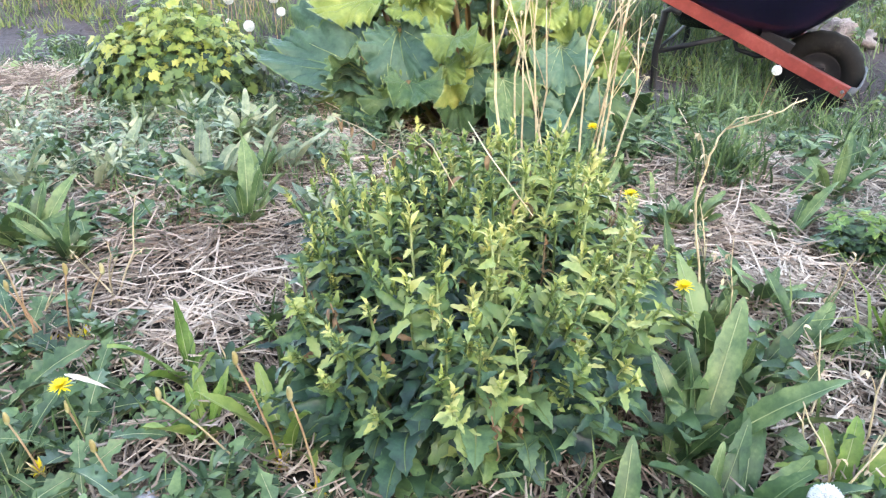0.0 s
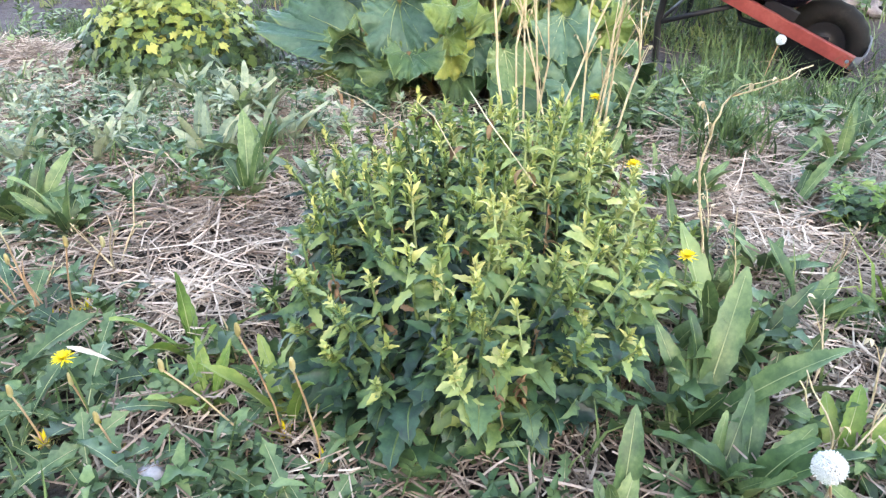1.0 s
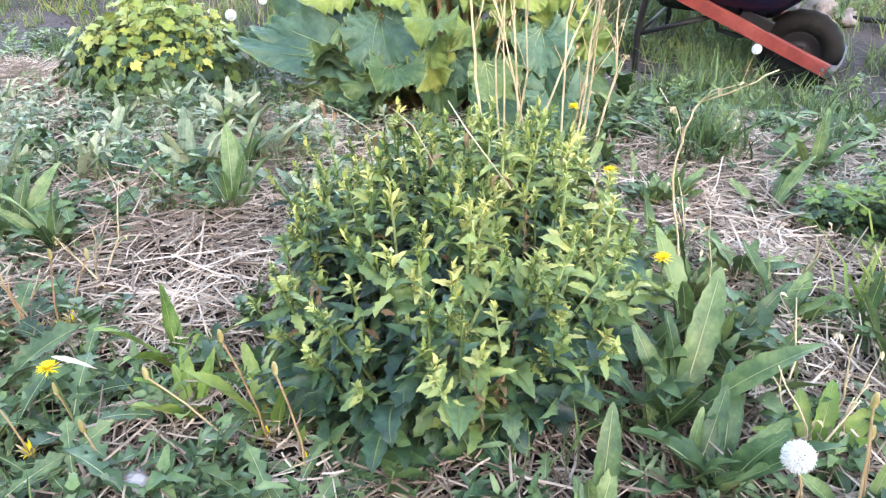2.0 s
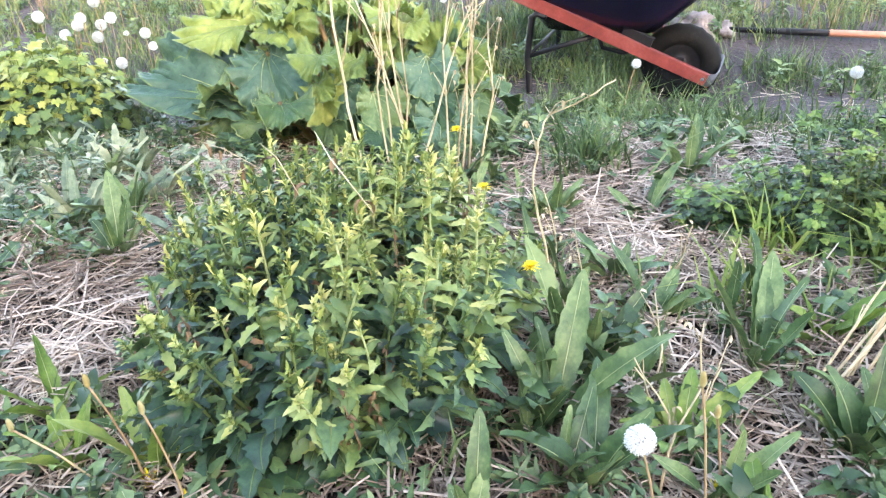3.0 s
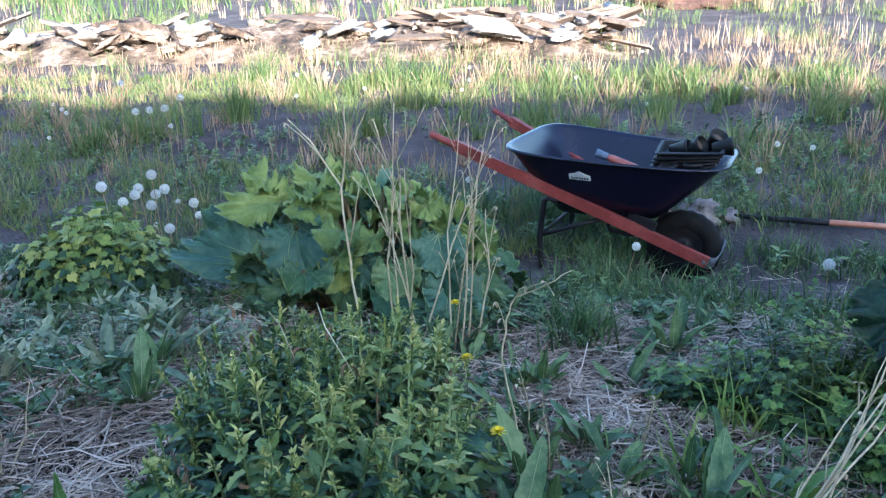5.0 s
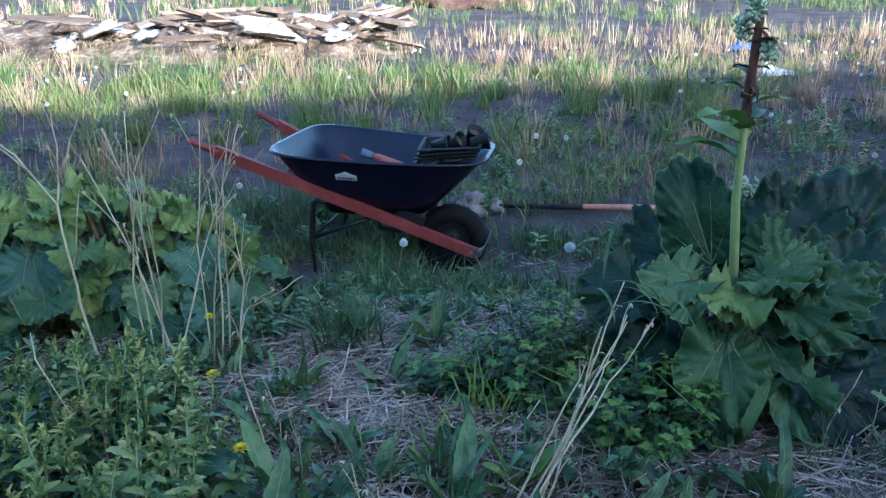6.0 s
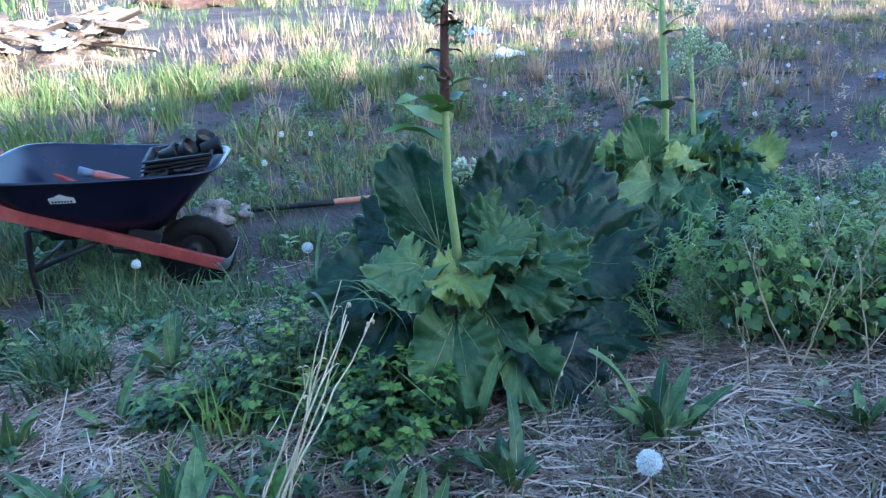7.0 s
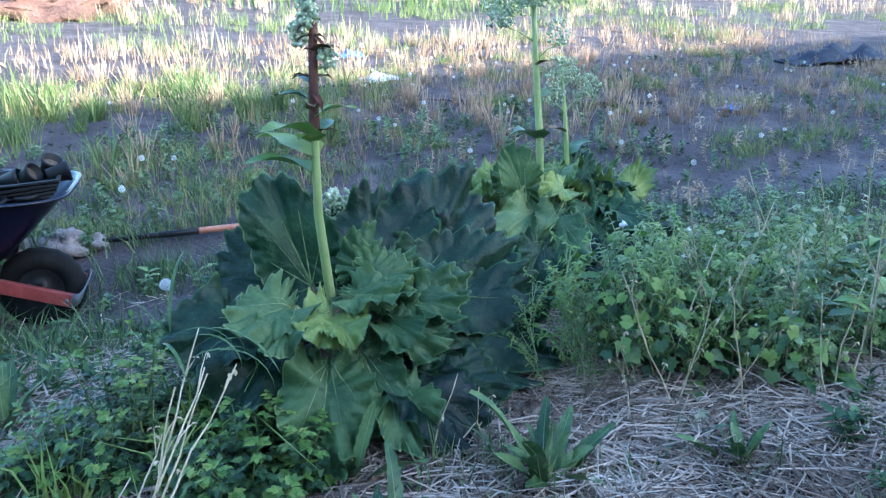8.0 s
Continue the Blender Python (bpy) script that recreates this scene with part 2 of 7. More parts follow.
M["old_wood"] = surface("weathered_grey_wood", [(0.15, (0.07, 0.048, 0.036)), (0.5, (0.19, 0.135, 0.1)), (0.85, (0.4, 0.315, 0.25))], 2.5, 0.85, fine=40.0, relief=0.5, distance=0.01, random_part=0.3)
M["pale_rubble"] = surface("pale_rubble", [(0.15, (0.24, 0.2, 0.17)), (0.5, (0.48, 0.42, 0.37)), (0.85, (0.7, 0.64, 0.58))], 2.0, 0.9, fine=20.0, relief=0.8, distance=0.04, random_part=0.2)
M["bark"] = surface("crumbly_bark", [(0.3, (0.03, 0.024, 0.02)), (0.48, (0.15, 0.1, 0.07)), (0.66, (0.42, 0.32, 0.24))], 2.6, 0.95, fine=12.0, relief=1.0, distance=0.08)
M["red_earth"] = surface("reddish_earth", [(0.2, (0.05, 0.028, 0.022)), (0.5, (0.13, 0.07, 0.052)), (0.8, (0.24, 0.15, 0.115))], 1.5, 0.95, fine=14.0, relief=0.9, distance=0.06)
M["plastic_sheet"] = surface("pale_blue_plastic_sheet", [(0.2, (0.3, 0.35, 0.43)), (0.5, (0.45, 0.5, 0.57)), (0.8, (0.62, 0.66, 0.7))], 4.0, 0.35, fine=30.0, relief=0.3)
M["grey_blue"] = surface("grey_blue_plastic", [(0.3, (0.07, 0.1, 0.16)), (0.7, (0.13, 0.17, 0.24))], 7.0, 0.5, fine=60.0, relief=0.1)
M["blue_plastic"] = surface("blue_plastic_sheet", [(0.2, (0.04, 0.09, 0.3)), (0.5, (0.07, 0.15, 0.42)), (0.8, (0.14, 0.24, 0.52))], 4.0, 0.4, fine=30.0, relief=0.3)
M["hose"] = surface("black_hose", [(0.3, (0.012, 0.012, 0.014)), (0.7, (0.03, 0.03, 0.034))], 5.0, 0.5)
M["tarp"] = surface("blue_black_tarpaulin", [(0.3, (0.008, 0.01, 0.02)), (0.7, (0.022, 0.026, 0.045))], 4.0, 0.65, fine=30.0, relief=0.4)
M["hedge"] = leafy("hedge_foliage", [(0.2, (0.02, 0.05, 0.015)), (0.5, (0.05, 0.1, 0.03)), (0.8, (0.1, 0.16, 0.05))], 0.6, 0.1, 1.2)


# ---- building helpers ----
R = random.Random(7)
GY = [-300, 2.2, 2.5, 3.0, 3.4, 4.0, 4.4, 5.0, 6.0, 8, 10, 14, 20, 60, 400]
GZ = [0.06, 0.06, 0.04, -0.01, -0.08, -0.205, -0.22, -0.10, -0.02, 0.2, 0.4, 0.8, 1.5, 6, 44]


def rolling(x, y):
    """The smooth lie of the land."""
    return sum(float(np.interp(y + d, GY, GZ)) for d in (-0.4, -0.2, 0, 0.2, 0.4)) / 5


def lie(x, y):
    """The ground's height, with its small clods and hollows."""
    near = max(0.0, 1 - max(0, abs(x - 1.5) - 8) / 10) * max(0.0, 1 - max(0, y - 10) / 10)
    rough = 0.02 * noise.noise((x * 1.7, y * 1.7, 0)) + 0.012 * noise.noise((x * 6, y * 6, 3))
    far = 0.25 * noise.noise((x * 0.11, y * 0.11, 9)) * min(1, max(0, (y - 9) / 12))
    hollow = 0.05 * math.exp(-((x - 2.25) ** 2 + (y - 4.32) ** 2) / 0.05)
    return rolling(x, y) + rough * near + far - hollow


class Buf:
    """Vertices and faces gathered for one mesh, each face with the number of its material."""

    def __init__(self):
        self.v, self.f, self.m = [], [], []

    def add(self, verts, faces, mi=0):
        o = len(self.v)
        self.v += [tuple(p) for p in verts]
        self.f += [tuple(o + i for i in f) for f in faces]
        self.m += [mi] * len(faces)

    def mesh(self, name, mats, smooth=True):
        me = bpy.data.meshes.new(name)
        me.from_pydata(self.v, [], self.f)
        for k in mats:
            me.materials.append(M[k])
        me.polygons.foreach_set("material_index", self.m)
        me.polygons.foreach_set("use_smooth", [smooth] * len(self.f))
        me.update()
        return me


def thing(name, label, category, group="", kind="", at=None):
    """An Empty at a thing's base, under which its parts go."""
    ob = new(name)
    ob.empty_display_size = 0.1
    if at is not None:
        ob.matrix_basis = at
    return tagged(ob, label, category, group, kind)


def part(name, mesh, parent, label="", at=None):
    ob = new(name, mesh)
    ob.parent = parent
    if at is not None:
        ob.matrix_basis = at
    return tagged(ob, label) if label else ob


def tube(B, pts, radii, sides=5, mi=0, cap=True):
    """A tube through points, with a radius at each."""
    pts = [Vector(p) for p in pts]
    rings, ref = [], None
    for i, p in enumerate(pts):
        d = (pts[min(i + 1, len(pts) - 1)] - pts[max(i - 1, 0)]).normalized()
        if ref is None:
            ref = d.orthogonal().normalized()
        ref = (ref - d * ref.dot(d)).normalized()
        b = d.cross(ref)
        rings.append([p + (ref * math.cos(a) + b * math.sin(a)) * radii[i] for a in (2 * math.pi * k / sides for k in range(sides))])
    faces = [(i * sides + k, i * sides + (k + 1) % sides, (i + 1) * sides + (k + 1) % sides, (i + 1) * sides + k) for i in range(len(pts) - 1) for k in range(sides)]
    if cap:
        faces += [tuple(range(sides))[::-1], tuple((len(pts) - 1) * sides + k for k in range(sides))]
    B.add([p for r in rings for p in r], faces, mi)


def box(B, m, sx, sy, sz, mi=0, cut=0.12):
    """A box with chamfered long edges, centred on the pose m; its length is along x."""
    c = cut * min(sy, sz)
    ring = [(sy - c, -sz), (sy, -sz + c), (sy, sz - c), (sy - c, sz), (-sy + c, sz), (-sy, sz - c), (-sy, -sz + c), (-sy + c, -sz)]
    vs = [m @ Vector((x, y, z)) for x in (-sx, sx) for y, z in ring]
    fs = [(k, (k + 1) % 8, 8 + (k + 1) % 8, 8 + k) for k in range(8)] + [tuple(range(8))[::-1], tuple(range(8, 16))]
    B.add(vs, fs, mi)


def lance(s):
    return math.sin(math.pi * min(1, s ** 0.75)) ** 0.9 + 0.02


def ovate(s):
    return math.sin(math.pi * s ** 0.55) ** 0.8 * (1 - 0.25 * s) + 0.02


def dock(s):
    return 0.12 + 0.9 * math.sin(math.pi * min(1, max(0, (s - 0.12) / 0.88)) ** 0.85) ** 0.7 if s > 0.12 else 0.1


def tongue(s):
    return (0.16 + 0.84 * s ** 0.7) * (1 if s < 0.8 else max(0.03, 1 - ((s - 0.8) / 0.2) ** 2))


def leaf(B, o, d, length, width, droop=0.6, fold=0.35, prof=lance, n=5, mi=0, jag=0.0, twist=0.0, wave=0.0, rnd=None, rib=None):
    """One leaf with a folded midrib: from o, first along d, bending down by droop radians to its tip."""
    o, d = Vector(o), Vector(d).normalized()
    side = d.cross(Vector((0, 0, 1)))
    if side.length < 0.05:
        side = Vector((1, 0, 0))
    side.normalize()
    side = Matrix.Rotation(twist, 3, d) @ side
    vs, p = [], o
    ph = (rnd or R).random() * 6
    for i in range(n + 1):
        s = i / n
        dd = Matrix.Rotation(-droop * s, 3, side) @ d
        nn = side.cross(dd)
        if i:
            p = p + dd * (length / n)
        w = width * 0.5 * prof(s)
        if jag:
            w *= 1 + jag * (1 if i % 2 else -1)
        wl_, wr_ = (math.sin(ph + s * 9) * wave * width, math.sin(ph + 2 + s * 9) * wave * width) if wave else (0, 0)
        vs += [p + side * w + nn * (w * fold + wl_), p, p - side * w + nn * (w * fold + wr_)]
    fs = []
    for i in range(n):
        a = i * 3
        fs += [(a, a + 1, a + 4, a + 3), (a + 1, a + 2, a + 5, a + 4)]
    B.add(vs, fs, mi)
    if rib is not None:
        mids = vs[1::3]
        tube(B, mids[:-1], [width * 0.045 * (1 - 0.75 * i / n) for i in range(n)], 4, rib, False)


def lobed(B, o, d, size, mi=0, droop=0.5, lobes=3, depth=0.35, rnd=None):
    """A lobed, slightly cupped leaf blade, like a maple's or a currant's."""
    r = rnd or R
    o, d = Vector(o), Vector(d).normalized()
    side = d.cross(Vector((0, 0, 1)))
    if side.length < 0.05:
        side = Vector((1, 0, 0))
    side.normalize()
    side = Matrix.Rotation(r.uniform(-0.5, 0.5), 3, d) @ side
    nn = side.cross(d)
    half = [(0.0, 1.0), (0.2, 0.76), (0.34, 0.74), (0.55, 1 - depth), (0.85, 0.72), (1.12, 0.86), (1.3, 0.66), (1.6, 0.62), (1.85, 0.48), (2.3, 0.52), (2.7, 0.4), (2.95, 0.12)]
    rim = [(-a, q) for a, q in half[:0:-1]] + half
    vs, k = [o + d * size * 0.4], len(rim)
    for a, q in rim:
        q *= 0.6 * size * r.uniform(0.9, 1.1)
        x, y = q * math.cos(a) + 0.4 * size, q * math.sin(a)
        vs.append(o + d * x + side * y - nn * (droop * (x * x + y * y) / size * 0.6) + nn * abs(y) * 0.18)
    B.add(vs, [(0, i, i + 1) for i in range(1, k)] + [(0, k, 1)], mi)


def blades(base, height, lean, width, rnd, bend=0.5):
    """Grass blades as arrays: base (n, 3), height and width (n,), lean (n, 2) the tip's offset as a share of the height."""
    n = len(base)
    a = rnd.uniform(0, 2 * np.pi, n)
    sd = np.stack([np.cos(a), np.sin(a), np.zeros(n)], 1) * width[:, None] * 0.5
    mid, tip = base.copy(), base.copy()
    mid[:, :2] += lean * height[:, None] * (0.5 - 0.28 * bend)
    mid[:, 2] += height * 0.55
    tip[:, :2] += lean * height[:, None]
    tip[:, 2] += height * (1 - 0.25 * bend * np.hypot(lean[:, 0], lean[:, 1]))
    v = np.stack([base - sd, base + sd, mid - sd * 0.8, mid + sd * 0.8, tip], 1).reshape(-1, 3)
    o = (np.arange(n) * 5)[:, None]
    f = np.concatenate([o + [0, 1, 3], o + [0, 3, 2], o + [2, 3, 4]], 1).reshape(-1, 3)
    return v, f


def sheet(name, v, f, mat, label, category, kind="stuff"):
    me = bpy.data.meshes.new(name)
    me.from_pydata(v.tolist(), [], f.tolist())
    me.materials.append(M[mat])
    me.polygons.foreach_set("use_smooth", [True] * len(me.polygons))
    me.update()
    return tagged(new(name, me), label, category, kind=kind)


def upright(x, y, turn=0.0, size=1.0, dz=-0.01, tx=0.0, ty=0.0):
    return pose(x, y, lie(x, y) + dz, tx, ty, turn) @ Matrix.Scale(size, 4)


# ---- ground ----
def make_ground():
    u = np.linspace(-1, 1, 190)
    xs = 1.6 + 1.5 * np.sinh(u * 5.6)
    w = np.linspace(-0.8, 1, 190)
    ys = 2.6 + 1.6 * np.sinh(w * 5.7)
    v = [(x, y, lie(x, y)) for y in ys for x in xs]
    k = len(xs)
    f = [(j * k + i, j * k + i + 1, (j + 1) * k + i + 1, (j + 1) * k + i) for j in range(len(ys) - 1) for i in range(k - 1)]
    B = Buf()
    B.add(v, f)
    return tagged(new("ground", B.mesh("ground", ["soil"])), "dry grey-brown garden soil rising gently into a field", "ground", kind="structure")


make_ground()


def make_shade_hedge():
    """A tall hedge added out of view round the garden's corner, behind and beside the camera, that shades it from the
    low sun.
    """
    B, n, m = Buf(), 150, 9
    line = [Vector((45, -7, 0)), Vector((-5, -7, 0)), Vector((-6.2, -5.5, 0)), Vector((-6.2, 3.2, 0))]
    lengths = [(b - a).length for a, b in zip(line, line[1:])]
    for j in range(m):
        for i in range(n):
            s = sum(lengths) * i / (n - 1)
            k = 0
            while k < len(lengths) - 1 and s > lengths[k]:
                s -= lengths[k]
                k += 1
            d = (line[k + 1] - line[k]).normalized()
            p = line[k] + d * s
            out = Vector((-d.y, d.x, 0))
            a = math.pi * j / (m - 1)
            h = 4.16 + 0.035 * min(8, max(0, p.x - 8)) + 0.2 * noise.noise((i * 0.3, 0, 1)) + 0.3 * noise.noise((i * 0.9, 4, 1))
            p = p + out * (-0.9 * math.cos(a) + 0.3 * noise.noise((i * 0.5, j, 2)))
            B.v.append((p.x, p.y, h * math.sin(a) ** 0.6 - 0.05))
    for j in range(m - 1):
        for i in range(n - 1):
            B.f.append((j * n + i, j * n + i + 1, (j + 1) * n + i + 1, (j + 1) * n + i))
            B.m.append(0)
    tagged(new("hedgerow", B.mesh("hedgerow", ["hedge"])), "tall dense green hedge, added out of view to shade the garden", "hedge", kind="structure")


make_shade_hedge()


# ---- wheelbarrow ----
def rim_point(a, cx, ax, wr, wf, e=0.36):
    c, s = math.cos(a), math.sin(a)
    x = cx + ax * math.copysign(abs(c) ** e, c)
    k = (x - (cx - ax)) / (2 * ax)
    return x, (wr + (wf - wr) * k) * math.copysign(abs(s) ** e, s)


BM = pose(2.319, 4.353, -0.177, 1.8, 0, -15.7)   # where the wheelbarrow stands


def make_wheelbarrow():
    w = thing("wheelbarrow", "black steel wheelbarrow with red wooden handles, standing on weedy soil", "wheelbarrow",
              at=BM)
    # tray: a lofted pan with a rolled rim
    B, n = Buf(), 48
    levels = [(0.0, 0), (0.25, 0), (0.5, 0), (0.75, 0), (0.94, 0), (1.0, 0)]
    rows = []
    for k, _ in levels:
        ring = []
        for i in range(n):
            a = 2 * math.pi * i / n
            bx, by = rim_point(a, -0.42, 0.25, 0.2, 0.17)
            tx, ty = rim_point(a, -0.371, 0.503, 0.42, 0.29)
            q = k ** 0.92
            zt = 0.623 - 0.078 * (tx + 0.866) - 0.012 * math.sin(math.pi * (tx + 0.866) / 0.99)
            zb = 0.275 - 0.02 * (bx + 0.42)
            ring.append((bx + (tx - bx) * q, by + (ty - by) * q, zb + (zt - zb) * k))
        rows.append(ring)
    lip = [(x + 0.014 * math.copysign(1, x + 0.36) * min(1, abs(x + 0.36) * 2), y * 1.018, z + 0.002) for x, y, z in rows[-1]]
    under = [(x * 1.002, y * 1.025, z - 0.009) for x, y, z in lip]
    rows += [lip, under]
    for ring in rows:
        B.v += ring
    for j in range(len(rows) - 1):
        for i in range(n):
            B.f.append((j * n + i, j * n + (i + 1) % n, (j + 1) * n + (i + 1) % n, (j + 1) * n + i))
    B.f.append(tuple(range(n))[::-1])
    B.m = [0] * len(B.f)
    tray = part("tray", B.mesh("tray", ["tray"]), w, "deep black enamelled steel tray")
    sol = tray.modifiers.new("thickness", "SOLIDIFY")
    sol.thickness, sol.offset = 0.004, 0
    # silver badge on the tray's flank: a small house-like plate
    def flank(x, k):
        a = min((rim_point(2 * math.pi * i / 400, -0.371, 0.503, 0.42, 0.29)[0] - x, i) for i in range(201, 400) if rim_point(2 * math.pi * i / 400, -0.371, 0.503, 0.42, 0.29)[0] >= x)[1] * 2 * math.pi / 400
        bx, by = rim_point(a, -0.42, 0.25, 0.2, 0.17)
        tx, ty = rim_point(a, -0.371, 0.503, 0.42, 0.29)
        q = k ** 0.92
        return Vector((x, by + (ty - by) * q - 0.006, 0.275 + (0.615 - 0.078 * (tx + 0.866) - 0.275) * k))
    o = flank(-0.50, 0.72)
    dx, dz = (flank(-0.42, 0.72) - o).normalized(), (flank(-0.50, 0.85) - o).normalized()
    outward = dx.cross(dz)
    B = Buf()
    shape = [(-0.05, -0.022), (0.05, -0.022), (0.05, 0.006), (0.03, 0.01), (0.0, 0.026), (-0.03, 0.01), (-0.05, 0.006)]
    top = [o + dx * a + dz * b + outward * 0.004 for a, b in shape]
    B.add(top + [p - outward * 0.006 for p in top], [tuple(range(7))] + [(i, 7 + i, 7 + (i + 1) % 7, (i + 1) % 7) for i in range(7)])
    badge = part("badge", B.mesh("badge", ["badge"], False), w, "small silver plate")
    B = Buf()
    for i in range(7):
        c = o + dx * (-0.036 + 0.012 * i) + dz * -0.01 + outward * 0.006
        B.add([c + dx * a + dz * b for a, b in ((-0.004, -0.006), (0.004, -0.006), (0.004, 0.006), (-0.004, 0.006))], [(0, 1, 2, 3)])
    part("lettering_bar", B.mesh("lettering_bar", ["black_steel"], False), badge)
    # beams with rounded grips
    for s in (-1, 1):
        a, b = Vector((0.078, 0.139 * s, 0.071)), Vector((-1.239, 0.403 * s, 0.68))
        d = (b - a).normalized()
        y = Vector((0, 0, 1)).cross(d).normalized()
        m = Matrix((d, y, d.cross(y))).transposed().to_4x4()
        m.translation = a + (b - a) * 0.45
        B = Buf()
        box(B, m, (b - a).length * 0.45 + 0.012, 0.018, 0.027)
        part("beam", B.mesh("beam", ["red_wood"], False), w, "red painted wooden beam")
        B = Buf()
        tube(B, [a + (b - a) * k for k in (0.895, 0.915, 0.94, 0.98, 0.997, 1.0)], [0.024, 0.02, 0.0175, 0.0175, 0.016, 0.008], 10)
        part("grip", B.mesh("grip", ["red_wood"]), w)
        # legs, braces
        top, knee, foot = a + (b - a) * 0.585, Vector((-0.715, 0.272 * s, 0.17)), Vector((-0.71, 0.262 * s, -0.014))
        B = Buf()
        tube(B, [top + Vector((0.07, -0.004 * s, -0.07)), top + Vector((0.03, -0.004 * s, -0.055)), top + Vector((0.004, -0.004 * s, -0.07)), knee, foot, foot + Vector((0.03, 0, -0.002)), foot + Vector((0.09, 0, 0.0))], [0.0155] * 7, 8)
        part("leg", B.mesh("leg", ["black_steel"]), w)
        B = Buf()
        tube(B, [knee + Vector((0, 0, 0.0)), Vector((-0.55, 0.245 * s, 0.225)), Vector((-0.4, 0.214 * s, 0.272))], [0.0125] * 3, 6)
        tube(B, [Vector((-0.42, 0.16 * s, 0.27)), Vector((-0.39, 0.17 * s, 0.2)), Vector((-0.3, 0.19 * s, 0.19)), Vector((-0.2, 0.178 * s, 0.205))], [0.011] * 4, 6)
        part("brace", B.mesh("brace", ["black_steel"]), w)
        B = Buf()
        box(B, pose(-0.06, 0.128 * s, 0.112, 0, 0, 0), 0.03, 0.006, 0.05)
        part("axle_bracket", B.mesh("axle_bracket", ["black_steel"], False), w)
        B = Buf()
        tube(B, [a + d * 0.025 + y * 0.02, a + d * 0.025 + y * 0.028], [0.009, 0.006], 6)
        part("bolt", B.mesh("bolt", ["zinc"]), w)
        # riser block between beam and tray
        B = Buf()
        box(B, pose(-0.24, 0.175 * s, 0.245, 0, 22, 0), 0.07, 0.016, 0.04)
        part("riser", B.mesh("riser", ["black_steel"], False), w)
    B = Buf()
    tube(B, [(-0.715, -0.272, 0.17), (-0.715, 0.272, 0.17)], [0.009] * 2, 6)
    part("cross_stay", B.mesh("cross_stay", ["black_steel"]), w)
    # nose guard in front of the wheel
    B = Buf()
    path = [(0.075, -0.165, 0.072), (0.1, -0.16, 0.072), (0.112, -0.12, 0.074), (0.115, 0, 0.076), (0.112, 0.12, 0.074), (0.1, 0.16, 0.072), (0.075, 0.165, 0.072)]
    for (x, y, z) in path:
        B.v += [(x - 0.01, y, z - 0.022), (x + 0.014, y, z + 0.034)]
    B.f += [(2 * i, 2 * i + 2, 2 * i + 3, 2 * i + 1) for i in range(len(path) - 1)]
    B.m = [0] * len(B.f)
    g = part("nose_guard", B.mesh("nose_guard", ["guard"]), w, "bent galvanised steel nose guard")
    sol = g.modifiers.new("thickness", "SOLIDIFY")
    sol.thickness = 0.004
    # wheel
    wheel = thing_part("wheel", w, pose(-0.06, -0.005, 0.102, 90, 0, 0))
    B, n, k = Buf(), 40, 14
    for i in range(n):
        a = 2 * math.pi * i / n
        for j in range(k):
            b = 2 * math.pi * j / k
            r = 0.132 + 0.05 * math.cos(b) * (1 + (0.05 if abs(b - 0) < 0.9 or b > 5.4 else 0) * (1 if i % 2 else -1))
            B.v.append((r * math.cos(a), r * math.sin(a), 0.054 * math.sin(b)))
    for i in range(n):
        for j in range(k):
            B.f.append((i * k + j, ((i + 1) % n) * k + j, ((i + 1) % n) * k + (j + 1) % k, i * k + (j + 1) % k))
    B.m = [0] * len(B.f)
    part("tyre", B.mesh("tyre", ["rubber"]), wheel, "ribbed black rubber tyre")
    B = Buf()
    prof = [(0.0, 0.052), (0.02, 0.052), (0.022, 0.03), (0.06, 0.018), (0.085, 0.03), (0.096, 0.032), (0.096, -0.032), (0.085, -0.03), (0.06, -0.018), (0.022, -0.03), (0.02, -0.052), (0.0, -0.052)]
    for i in range(24):
        a = 2 * math.pi * i / 24
        B.v += [(r * math.cos(a), r * math.sin(a), z) for r, z in prof]
    q = len(prof)
    B.f = [(i * q + j, ((i + 1) % 24) * q + j, ((i + 1) % 24) * q + j + 1, i * q + j + 1) for i in range(24) for j in range(q - 1)]
    B.m = [0] * len(B.f)
    part("rim", B.mesh("rim", ["black_steel"]), wheel)
    B = Buf()
    tube(B, [(0, 0, -0.135), (0, 0, 0.135)], [0.009] * 2, 8)
    part("axle", B.mesh("axle", ["zinc"]), wheel)
    return w


def thing_part(name, parent, at):
    ob = new(name)
    ob.parent = parent
    ob.matrix_basis = at
    ob.empty_display_size = 0.1
    return ob


barrow = make_wheelbarrow()


